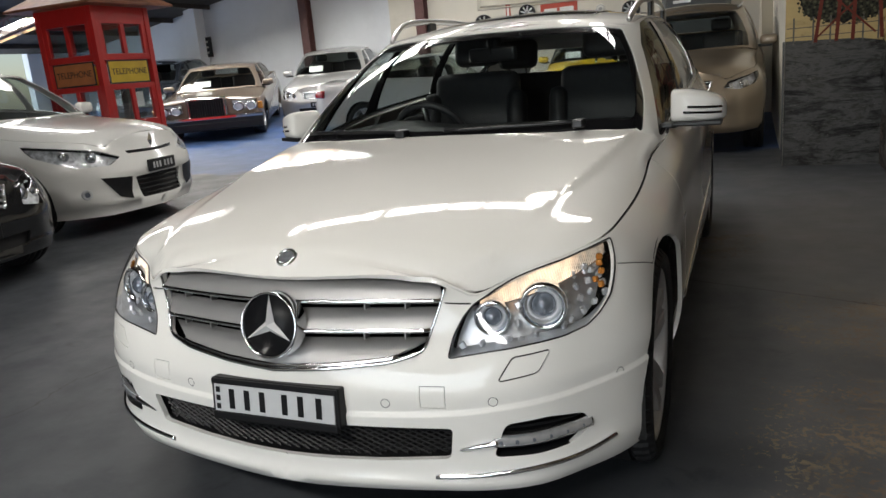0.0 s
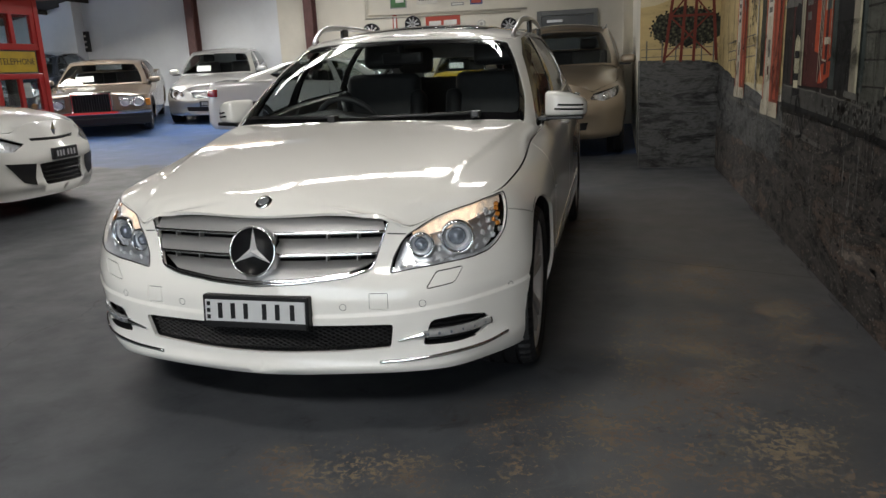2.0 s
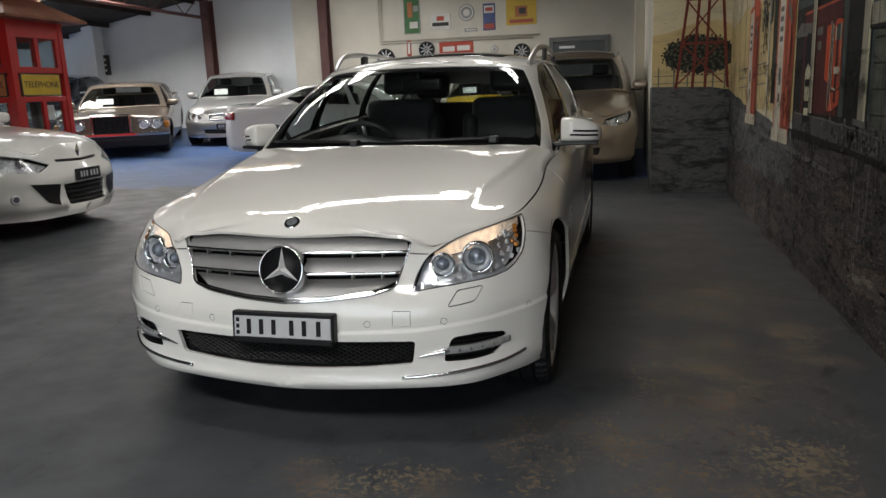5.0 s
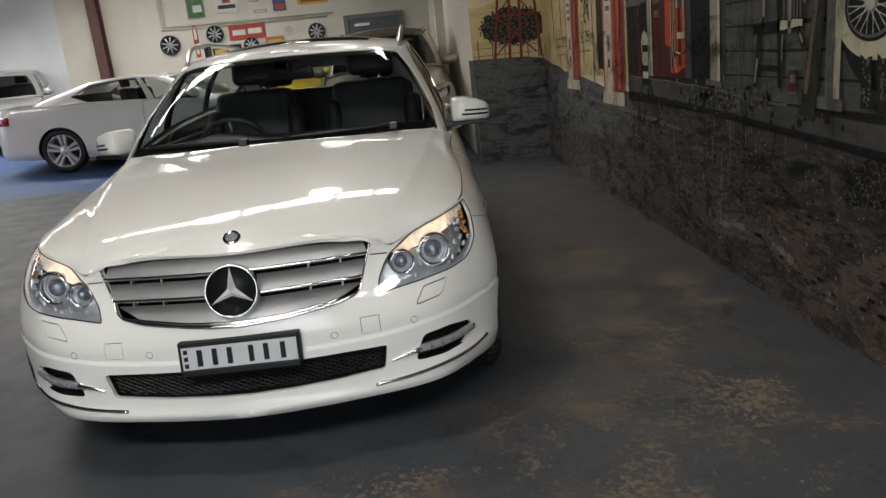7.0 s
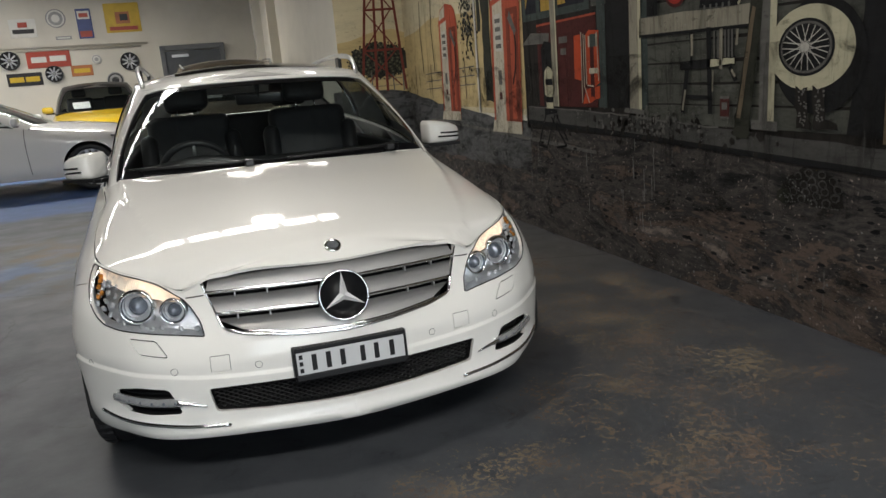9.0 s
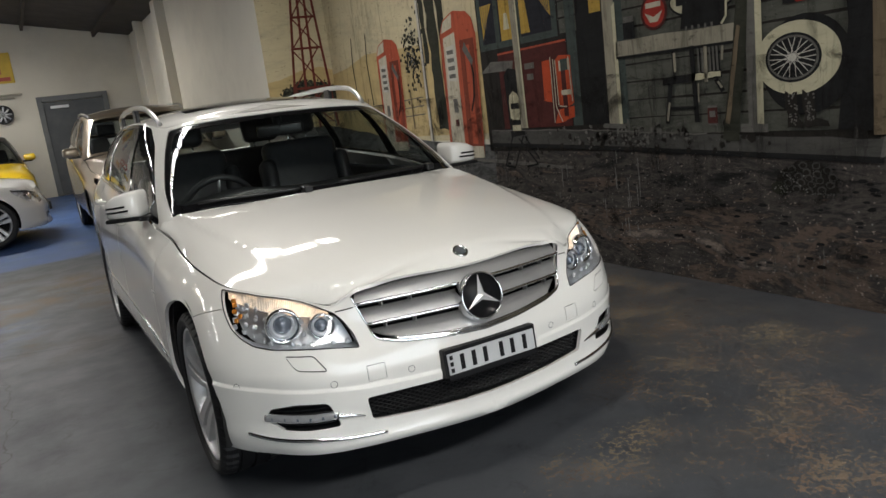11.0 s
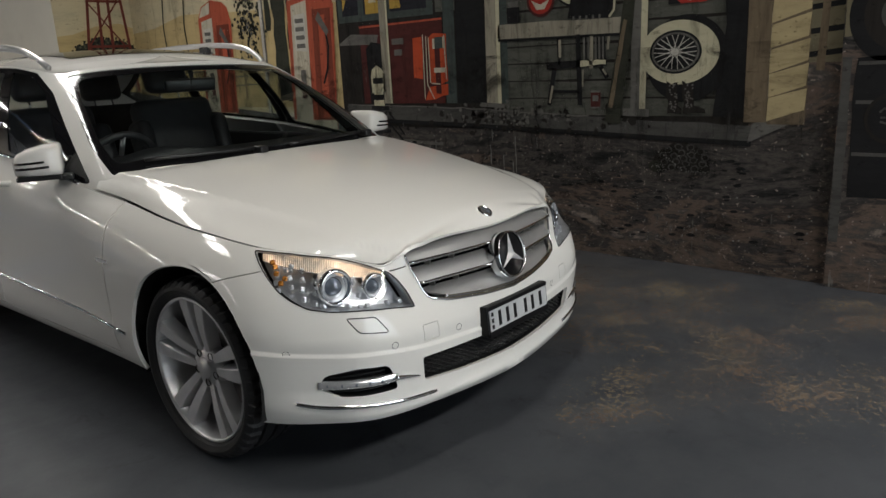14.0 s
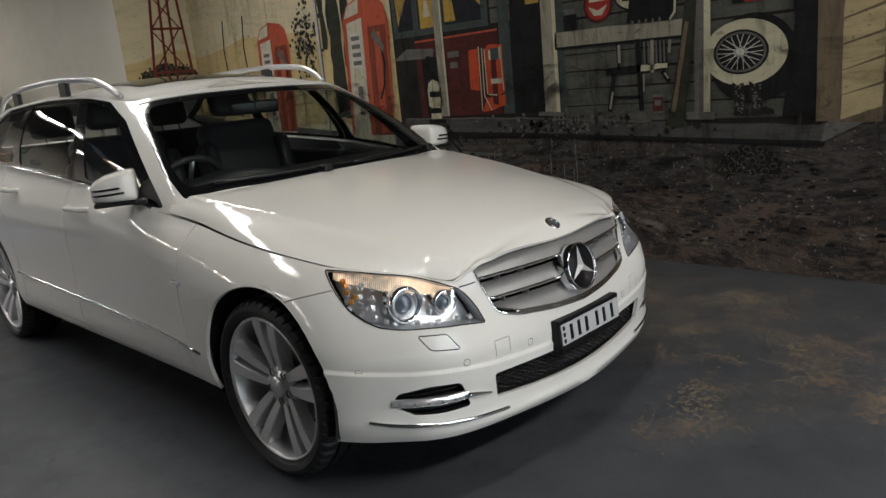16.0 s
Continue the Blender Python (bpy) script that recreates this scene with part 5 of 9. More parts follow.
# roof rails, chrome belt and sill strips
for sgn in (1, -1):
    ry = [1.36, 1.42, 1.55, 1.75, 2.1, 2.6, 3.0, 3.2, 3.26]
    rz = [0.004, 0.030, 0.062, 0.075, 0.080, 0.078, 0.065, 0.03, 0.004]
    e = F.roof_edge()
    e = e[(e[:, 1] > 1.28) & (e[:, 1] < 3.4) & (e[:, 0] > 0.4)]
    pts = [(sgn * (np.interp(y, e[:, 1], e[:, 0]) - 0.025), y, np.interp(y, e[:, 1], e[:, 2]) + z + 0.006) for y, z in zip(ry, rz)]
    v, f = tube([tuple(p) for p in spline(pts, 6)], 0.016, 8, flat=0.75)
    rail = link("roof_rail", v, f, SILVER, car, "raised silver roof rail")
    for y in (1.95, 2.75):
        x = sgn * (np.interp(y, e[:, 1], e[:, 0]) - 0.025)
        z = np.interp(y, e[:, 1], e[:, 2])
        part("rail_foot", box_bm(x - 0.012, x + 0.012, y - 0.05, y + 0.05, z - 0.01, z + 0.08, 0.008), BLACK_TRIM, rail)
    uu = np.linspace(hu(4.2), hu(8.8), 40)
    p = F.house(uu, np.full(40, 0.004)) + [0.004, 0, 0]
    v, f = tube([(sgn * a, b, c) for a, b, c in p], 0.006, 6)
    link("belt_strip", v, f, CHROME, car, "chrome strip under the side windows")
    p = F.side(np.linspace(sy(0.39), sy(2.36), 30), np.interp(np.linspace(0, 1, 30), (0, 0.16, 0.45, 1), (0.382, 0.415, 0.440, 0.465))) + [0.003, 0, 0]
    v, f = tube([(sgn * a, b, c) for a, b, c in p], 0.006, 6)
    link("sill_strip", v, f, CHROME, car, "slim chrome strip along the doors")
    # door handles
    for y, z in ((1.40, 0.865), (2.30, 0.915)):
        q = F.side([sy(y)], [z])[0]
        hp = [(sgn * (q[0] + dx), y + dy, z + dz) for dx, dy, dz in ((-0.012, -0.10, 0), (0.022, -0.085, 0.002), (0.03, 0, 0.004), (0.022, 0.085, 0.002), (-0.012, 0.10, 0))]
        v, f = tube([tuple(a) for a in spline(hp, 5)], 0.013, 8)
        link("door_handle", v, f, WHITE_PAINT, car, "white door handle")
    # door mirror
    mr = new("door_mirror")
    mr.parent = car
    mr["label"] = "white door mirror with two dark slots and black underside"
    mr.matrix_basis = Matrix.Diagonal((1, 1, 1, 1)) if sgn > 0 else Matrix.Translation((-0.806, 0.85, 0)) @ pose(0, 0, 0, 0, 0, -28) @ Matrix.Diagonal((-0.9, 0.92, 1, 1)) @ Matrix.Translation((-0.806, -0.85, 0))
    def ring(x, y0, y1, z0, z1, q=0.30):
        """A rounded section of the mirror shell at a distance from the door."""
        cy, cz, ry, rz = (y0 + y1) / 2, (z0 + z1) / 2, (y1 - y0) / 2, (z1 - z0) / 2
        out = []
        for i in range(20):
            a = 2 * math.pi * (i + 0.5) / 20
            ca, sa = math.cos(a), math.sin(a)
            out.append((x, cy + ry * math.copysign(abs(ca) ** (0.62 if ca < 0 else 0.35), ca), cz + rz * math.copysign(abs(sa) ** q, sa)))
        return out

    rows = [ring(0.806, 0.83, 0.90, 0.955, 1.02), ring(0.809, 0.785, 0.925, 0.934, 1.042), ring(0.817, 0.768, 0.932, 0.930, 1.050), ring(0.87, 0.766, 0.938, 0.929, 1.048), ring(0.93, 0.775, 0.942, 0.929, 1.036), ring(0.975, 0.800, 0.942, 0.930, 1.018), ring(0.994, 0.832, 0.940, 0.932, 1.002), ring(1.002, 0.87, 0.93, 0.942, 0.985)]
    vs = [p for r in rows for p in r]
    fs = [(a * 20 + i, a * 20 + (i + 1) % 20, a * 20 + 20 + (i + 1) % 20, a * 20 + 20 + i) for a in range(7) for i in range(20)] + [tuple(range(20))[::-1], tuple(range(140, 160))]
    link("shell", vs, fs, WHITE_PAINT, mr, "white mirror shell")
    for z0, xa in ((0.988, 0.87), (0.968, 0.855)):
        pts = [(x, float(np.interp(x, (0.817, 0.87, 0.93, 0.975, 0.994), (0.768, 0.766, 0.775, 0.800, 0.832))) - 0.001, z0 - (x - 0.83) * 0.05) for x in np.linspace(xa, 0.985, 8)]
        v, f = tube(pts, 0.005, 6)
        link("slot", v, f, BLACK_GLOSS, mr)
    part("underside", box_bm(0.812, 0.988, 0.785, 0.932, 0.914, 0.932, 0.006, 2), BLACK_TRIM, mr, "black mirror base")
    part("arm", box_bm(0.772, 0.83, 0.80, 0.90, 0.908, 0.928, 0.006, 2), BLACK_TRIM, mr, "black mirror arm")
    part("mirror_glass", box_bm(0.82, 0.975, 0.940, 0.944, 0.950, 1.015, 0.0015, 1), MIRROR_GLASS, mr, "mirror glass")
    # lamps
    headlamp(F, car, cuts["headlamp"], sgn, hl)
    # fog recess, running lamps and chrome wing
    fg = piece("fog_recess", F.side, cuts["fog"], MESH_BLACK, car, "black honeycomb fog lamp recess", offset=-0.045, mirror=sgn < 0)
    q = np.array([F.side([a], [b])[0] for a, b in dense(fog, 0.03)])
    n = len(q)
    vs = np.vstack([q, q + [-0.01, 0.045, 0]]) * [sgn, 1, 1]
    link("recess_wall", vs, [(i, (i + 1) % n, n + (i + 1) % n, n + i) for i in range(n)], BLACK_TRIM, fg)
    for i in range(5):
        line = F.on_side([(0.54, -0.60, 0.305 + i * 0.018), (0.62, -0.57, 0.305 + i * 0.018), (0.71, -0.51, 0.312 + i * 0.016)])
        uv = spline(line, 6)
        p = F.side(uv[:, 0], uv[:, 1]) + [-0.008, 0.034, 0]
        v, f = tube([(sgn * a, b, c) for a, b, c in p], 0.004, 4)
        link("slat", v, f, MESH_BLACK, fg)
    uv = spline(F.on_side([(0.53, -0.61, 0.336), (0.60, -0.59, 0.336), (0.67, -0.55, 0.340), (0.730, -0.485, 0.346)]), 8)
    p = F.side(uv[:, 0], uv[:, 1]) + [0.0, 0.006, 0]
    v, f = tube([(sgn * a, b, c) for a, b, c in p], 0.0155, 8, flat=0.7)
    run = link("running_lamp", v, f, LED_CLEAR, car, "slim clear daytime running lamp bar")
    for i in range(6):
        a, b, c = p[2 + i * 4]
        v, f = lathe([(0.0, -0.010), (0.004, -0.0095), (0.006, -0.006)], 10, "y", (sgn * a, b - 0.003, c))
        link("led", v, f, LENS_GLASS, run)
    uv = spline(F.on_side([(0.458, -0.645, 0.318), (0.50, -0.63, 0.328), (0.545, -0.612, 0.337)]), 8)
    p = F.side(uv[:, 0], uv[:, 1]) + [0, -0.004, 0]
    v, f = tube([(sgn * a, b, c) for a, b, c in p], 0.010, 6, taper=list(np.linspace(0.25, 1, len(p))))
    link("chrome_wing", v, f, CHROME, car, "chrome wing of the fog lamp")
    # chrome lip strip
    uv = spline(F.on_side([(0.395, -0.658, 0.244), (0.51, -0.636, 0.252), (0.635, -0.588, 0.266), (0.735, -0.495, 0.276), (0.787, -0.43, 0.290)]), 8)
    p = F.side(uv[:, 0], uv[:, 1]) + [0, -0.002, 0]
    v, f = tube([(sgn * a, b, c) for a, b, c in p], 0.007, 6)
    link("lip_strip", v, f, CHROME, car, "chrome strip on the bumper lip")
    # parking sensors
    for x, y, z in ((0.288, -0.673, 0.435), (0.540, -0.628, 0.442), (0.795, -0.42, 0.452)):
        c = F.side([F.s_near(x, y, z)], [z])[0]
        v, f = lathe([(0.0, -0.0006), (0.0098, -0.0006), (0.0102, 0.002)], 20, "y")
        o = link("parking_sensor", v, f, WHITE_PAINT, car, smooth=False)
        t = F.side([F.s_near(x, y, z) + 0.01], [z])[0] - c
        o.matrix_basis = Matrix.Translation((sgn * c[0], c[1], c[2])) @ pose(0, 0, 0, 0, 0, sgn * math.degrees(math.atan2(t[1], t[0])))
        v, f = lathe([(0.0103, -0.0009), (0.0118, -0.0009)], 20, "y")
        g = link("sensor_ring", v, f, DARK_VOID, o)
    # wheels and wells
    for y, xw in ((0.012, 0.742), (2.8, 0.75)):
        wheel(car, sgn * xw, y, 0.319 + sgn * 0.0065, sgn)
        v, f = arch_well(ARCH_R + 0.012, 0.29, -0.16)
        o = link("wheel_well", v, f, DARK_VOID, car, "dark wheel well")
        o.matrix_basis = Matrix.Translation((sgn * 0.56, y, 0.335)) @ Matrix.Diagonal((sgn, 1, 1, 1))

# front grille: chrome frame, louvres with chrome caps, emblem
gr = new("grille")
gr.parent = car
gr["label"] = "silver louvred grille with chrome edging and round emblem"
k = [g for g in grille if g[0] >= 0]
k = [(0.0, 0.506)] + [g for g in k if g[0] > 0.01 and g[1] < 0.705]
gp = np.array([F.side([a], [b])[0] for a, b in dense(k, 0.02, False)])
full = [(-p[0], p[1], p[2]) for p in gp[::-1]] + [tuple(p) for p in gp[1:]]
wide = [0.8 if abs(a) > 0.37 else 1.5 for a, b, c in full]
v, f = tube([(a, b - 0.001, c) for a, b, c in full], 0.0045, 6, taper=wide)
link("chrome_frame", v, f, CHROME, gr, "chrome grille frame")
# a near-black sheet stands in for the shade behind the louvres
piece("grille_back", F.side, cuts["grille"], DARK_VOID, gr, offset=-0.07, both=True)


def grille_half(z):
    return float(np.interp(z, (0.506, 0.53, 0.552, 0.704, 0.720, 0.735), (0.02, 0.30, 0.378, 0.430, 0.412, 0.385)))


def face_y(x, z):
    """Front of the grille opening."""
    return F.side([F.s_near(abs(x), -0.66, z)], [z])[0][1]


def grille_floor(x):
    return float(np.interp(abs(x), (0.0, 0.15, 0.30, 0.378, 0.43), (0.508, 0.514, 0.530, 0.552, 0.70)))


for z0, z1 in ((0.664, 0.724), (0.594, 0.647), (0.508, 0.577)):
    rows = []
    for t in np.linspace(-1, 1, 49):
        xb, xt = (grille_half(z) * t for z in (max(z0, 0.535), z1))
        zl = max(z0, grille_floor(xb) + 0.004)
        zt = max(min(z1, 0.721 - 0.0955 * xt * xt), zl + 0.012)
        yb, yt = face_y(xb, zl), face_y(xt, zt)
        ym = yb * 0.45 + yt * 0.55 + 0.016
        rows.append([(xt, yt + 0.026, zt), ((xt + xb) / 2, ym, zl * 0.45 + zt * 0.55), (xb, yb + 0.004, zl + 0.010), (xb, yb + 0.002, zl + 0.002), (xb, yb + 0.02, zl), (xt, yt + 0.03, zt - 0.006)])
    n = len(rows[0])
    vs = [p for r in rows for p in r]
    fs = [(i * n + j, i * n + (j + 1) % n, i * n + n + (j + 1) % n, i * n + n + j) for i in range(48) for j in range(n)]
    lv = link("louvre", vs, fs, LOUVRE, gr, "silver grille louvre")
    lv.data.polygons.foreach_set("use_smooth", [p.index % n < 2 for p in lv.data.polygons])
    v, f = tube([(r[3][0], r[3][1] - 0.001, r[3][2] + 0.003) for r in rows], 0.0056, 6)
    link("chrome_cap", v, f, CHROME, lv, "chrome louvre edge")
for x in (-0.33, -0.23, 0.23, 0.33):
    for z in (0.587, 0.657):
        part("rib", box_bm(x - 0.002, x + 0.002, face_y(x, z) + 0.006, face_y(x, z) + 0.03, z - 0.010, z + 0.008), SILVER, gr)
em = new("emblem")
em.parent = gr
em["label"] = "round black emblem with chrome ring and three arms"
em.matrix_basis = Matrix.Translation((0, -0.688, 0.618)) @ pose(0, 0, 0, -13, 0, 0)
v, f = lathe([(0.0, -0.004), (0.076, -0.004), (0.078, 0.02), (0.078, 0.035)], 40, "y")
link("disc", v, f, mat("emblem_black", (0.006, 0.006, 0.007), 0.4, spec=0.25, vary=0.1, scale=60), em)
v, f = lathe([(0.0755, -0.002), (0.076, -0.013), (0.079, -0.016), (0.082, -0.012), (0.083, 0.03)], 48, "y")
link("ring", v, f, CHROME, em, "chrome ring")
for i in range(3):
    a = math.pi / 2 + i * 2 * math.pi / 3
    tip = (0.074 * math.cos(a), -0.011, 0.074 * math.sin(a))
    lft, rgt = [(0.015 * math.cos(a + s), -0.006, 0.015 * math.sin(a + s)) for s in (1.05, -1.05)]
    link("arm", [(0, -0.022, 0), lft, tip, rgt, (0, -0.004, 0)], [(0, 1, 2), (0, 2, 3), (1, 4, 2), (2, 4, 3)], mat("emblem_silver", (0.80, 0.80, 0.81), 0.32, 0.3, vary=0.04, scale=40), em, smooth=False)
bd = new("bonnet_badge")
bd.parent = car
bz = F.hood(np.array([0.0, 0.0]), np.array([-0.612, -0.562]))[:, 2]
bd.matrix_basis = Matrix.Translation((0, -0.587, float(bz.mean()) + 0.001)) @ pose(0, 0, 0, math.degrees(math.atan2(bz[1] - bz[0], 0.05)), 0, 0)
v, f = lathe([(0.0, 0.002), (0.02, 0.003), (0.0205, 0.006), (0.027, 0.005), (0.029, 0.0)], 28, "z")
link("badge_ring", v, f, CHROME, bd, "small round chrome badge")
v, f = lathe([(0.0, 0.0045), (0.019, 0.0045)], 24, "z")
link("badge_face", v, f, mat("badge_grey", (0.30, 0.32, 0.35), 0.25, 0.7, vary=0.3, scale=120), bd)

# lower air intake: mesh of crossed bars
# the sheet behind the mesh is near-black in place of the intake's shade
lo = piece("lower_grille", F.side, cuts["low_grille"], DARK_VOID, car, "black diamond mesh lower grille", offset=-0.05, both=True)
q = np.array([F.side([max(a, 0)], [b])[0] for a, b in dense([g for g in low_grille if g[0] >= 0], 0.03, False)])
full = np.vstack([q, (q * [-1, 1, 1])[::-1]])
n = len(full)
link("intake_wall", np.vstack([full, full + [0, 0.05, 0]]), [(i, (i + 1) % n, n + (i + 1) % n, n + i) for i in range(n)], BLACK_TRIM, lo)
poly_lo = [(p[0], p[2]) for p in full]
vs, fs = [], []
for d in (-1, 1):
    for i in range(-34, 35):
        x0 = i * 0.0285
        run_pts = []
        for t in np.linspace(0, 1, 15):
            z = 0.262 + 0.12 * t
            x = x0 + d * (t - 0.5) * 0.228
            if inside(poly_lo, [(x, z)])[0]:
                run_pts.append((x, face_y(x, z) + 0.026 + 0.002 * d, z))
        if len(run_pts) > 1:
            v, f = tube(run_pts, 0.0026, 4)
            fs += [tuple(a + len(vs) for a in b) for b in f]
            vs += v
link("mesh", vs, fs, MESH_BLACK, lo, "black diamond mesh", smooth=False)

# number plate in its black holder, the characters as plain bars
pl = new("number_plate")
pl.parent = car
pl["label"] = "white number plate with dark characters in a black holder"
pl.matrix_basis = Matrix.Translation((0, -0.724, 0.425)) @ pose(0, 0, 0, -6, 0, 0)
part("holder", box_bm(-0.188, 0.188, 0.0, 0.045, -0.050, 0.052, 0.005), PLATE_BLACK, pl, "black plate holder")
part("holder_lip", box_bm(-0.184, 0.184, -0.005, 0.006, 0.036, 0.050, 0.002), PLATE_BLACK, pl)
part("holder_foot", box_bm(-0.184, 0.184, -0.006, 0.012, -0.058, -0.036, 0.004), PLATE_BLACK, pl)
part("plate", box_bm(-0.177, 0.177, -0.004, 0.002, -0.036, 0.036, 0.001, 1), PLATE_WHITE, pl, "white plate")
for x in (-0.122, -0.076, -0.030, 0.036, 0.082, 0.134):
    part("character_bar", box_bm(x - 0.008, x + 0.008, -0.0055, -0.0035, -0.026, 0.026), PLATE_BLACK, pl)
for z in (-0.022, 0.0, 0.022):
    part("character_bar", box_bm(-0.170, -0.158, -0.0055, -0.0035, z - 0.007, z + 0.007), PLATE_BLACK, pl)

# underbody and cabin
part("underbody", box_bm(-0.62, 0.62, -0.42, 3.6, 0.20, 0.32, 0.03), DARK_VOID, car, "dark underbody")
part("engine_bay", box_bm(-0.60, 0.60, -0.42, 0.55, 0.30, 0.66, 0.02), DARK_VOID, car)
part("cabin_floor", box_bm(-0.76, 0.76, 0.75, 3.55, 0.32, 0.36), DASH, car)
link("headliner", *(lambda v, f, n: (v - [0, 0, 0.03], f))(*raise_sheet(F.roof, rc[""], both=True)), LINER, car, "grey headliner")
for sgn in (1, -1):
    part("door_card", box_bm(sgn * 0.74 - 0.02, sgn * 0.74 + 0.02, 0.8, 3.3, 0.35, 0.93, 0.015), DASH, car, "black door lining")
dv = []
prof = [(0.62, 0.60), (0.60, 0.90), (0.72, 0.935), (0.95, 0.945), (1.08, 0.915), (1.14, 0.84), (1.12, 0.70), (1.05, 0.55)]
xs = np.linspace(-0.74, 0.74, 15)
for x in xs:
    hood_b = 0.035 * math.exp(-((x + 0.37) / 0.17) ** 2)
    dv += [(x * (0.74, 0.74, 0.80, 0.94, 1, 1, 1, 1)[i], y, z + (hood_b if 2 <= i <= 4 else 0)) for i, (y, z) in enumerate(prof)]
dash = link("dashboard", dv, [(i * 8 + j, i * 8 + j + 1, i * 8 + 9 + j, i * 8 + 8 + j) for i in range(14) for j in range(7)], DASH, car, "black dashboard")
# steering wheel on the right-hand side of the car
sw = new("steering_wheel")
sw.parent = car
sw["label"] = "black leather steering wheel"
sw.matrix_basis = Matrix.Translation((-0.37, 1.28, 0.86)) @ pose(0, 0, 0, -64, 0, 0)
ang = np.linspace(0, 2 * math.pi, 33)
v, f = tube([(0.185 * math.cos(a), 0.185 * math.sin(a), 0) for a in ang], 0.017, 8)
link("rim", v, f, LEATHER, sw)
v, f = lathe([(0.0, 0.03), (0.06, 0.025), (0.08, 0.0), (0.07, -0.06)], 20, "z")
link("boss", v, f, DASH, sw)
for a in (0, math.pi, -math.pi / 2):
    v, f = tube([(0.06 * math.cos(a), 0.06 * math.sin(a), 0), (0.18 * math.cos(a), 0.18 * math.sin(a), 0)], 0.018, 6, flat=0.5)
    link("spoke", v, f, SILVER, sw)


def seat(x, y, z, width, back=0.62, headrests=(0,), rake=14):
    s = new("seat")
    s.parent = car
    s["label"] = "black leather car seat with headrest"
    s.matrix_basis = Matrix.Translation((x, y, z))
    w = width / 2
    o = part("cushion", box_bm(-w, w, -0.28, 0.26, -0.02, 0.14, 0.05, 3), LEATHER, s, smooth=True)
    bk = part("backrest", box_bm(-w, w, -0.05, 0.09, 0, back, 0.055, 4), LEATHER, s, smooth=True)
    bk.matrix_basis = Matrix.Translation((0, 0.24, 0.10)) @ pose(0, 0, 0, -rake, 0, 0)
    for sg in (-1, 1):
        bo = part("bolster", box_bm(sg * w - 0.05, sg * w + 0.05, -0.10, 0.06, 0.03, back - 0.12, 0.045, 3), LEATHER, s, smooth=True)
        bo.matrix_basis = bk.matrix_basis
    for hx in headrests:
        hr = part("headrest", box_bm(hx - 0.135, hx + 0.135, -0.045, 0.055, back + 0.035, back + 0.225, 0.045, 4), LEATHER, s, "black headrest", smooth=True)
        hr.matrix_basis = bk.matrix_basis
        for px in (-0.06, 0.06):
            v, f = tube([(hx + px, 0.0, back - 0.02), (hx + px, 0.0, back + 0.06)], 0.006, 6)
            link("headrest_post", v, f, CHROME, hr)


for sgn in (1, -1):
    seat(sgn * 0.37, 1.62, 0.45, 0.50)
seat(0, 2.48, 0.45, 1.30, 0.58, (-0.38, 0.38))
im = new("interior_mirror")
im.parent = car
part("mirror_body", box_bm(-0.125, 0.125, -0.02, 0.012, -0.032, 0.032, 0.014, 3), BLACK_TRIM, im, "interior mirror", smooth=True)
part("mirror_glass", box_bm(-0.115, 0.115, 0.013, 0.0145, -0.026, 0.026), MIRROR_GLASS, im)
v, f = tube([(0, -0.01, 0.0), (0, -0.03, 0.05), (0, -0.02, 0.08)], 0.012, 8)
link("stalk", v, f, BLACK_TRIM, im)
im.matrix_basis = Matrix.Translation((0, 1.19, 1.235)) @ pose(0, 0, 0, 8, 0, -15)
# wipers
for x0, x1, y0, y1 in ((-0.15, -0.62, 0.47, 0.60), (0.52, 0.02, 0.525, 0.47)):
    n = 10
    pts = [(x0 + (x1 - x0) * t, 0, 0) for t in np.linspace(0, 1, n)]
    pp = []
    for x, _, _ in pts:
        u = np.interp(abs(x), F.base[:90, 0], F.base_u[:90])
        q = F.house([u], [0.075])[0]
        pp.append((x, q[1] - 0.02, q[2] + 0.008))
    v, f = tube(pp, 0.008, 6)
    wp = link("wiper", v, f, BLACK_TRIM, car, "black windscreen wiper")
    part("pivot", box_bm(x0 - 0.02, x0 + 0.02, pp[0][1] - 0.05, pp[0][1] + 0.01, pp[0][2] - 0.02, pp[0][2] + 0.01, 0.006), BLACK_TRIM, wp)
# side badge
for sgn in (1, -1):
    q = F.side([sy(0.50)], [0.64])[0]
    part("side_badge", box_bm(sgn * q[0] - 0.002, sgn * q[0] + 0.002, 0.46, 0.54, 0.633, 0.647, 0.001, 1), CHROME, car, "small chrome side badge")

# ---- the other parked cars ----
# nose profiles of the other cars, rounder than the display car's upright grille
ROUND_NOSE = (
    [(0.17, 0.05), (0.21, -0.018), (0.25, 0.002), (0.34, 0.004), (0.394, 0.006), (0.402, -0.003), (0.44, -0.006), (0.505, 0.0), (0.56, 0.03), (0.716, 0.105), (0.80, 0.15)],
    [(0.17, 0.05), (0.22, -0.004), (0.25, 0.004), (0.30, 0.016), (0.36, 0.010), (0.400, 0.009), (0.411, 0.0), (0.45, -0.003), (0.50, 0.012), (0.55, 0.036), (0.60, 0.058), (0.66, 0.080), (0.71, 0.085), (0.80, 0.11)],
)


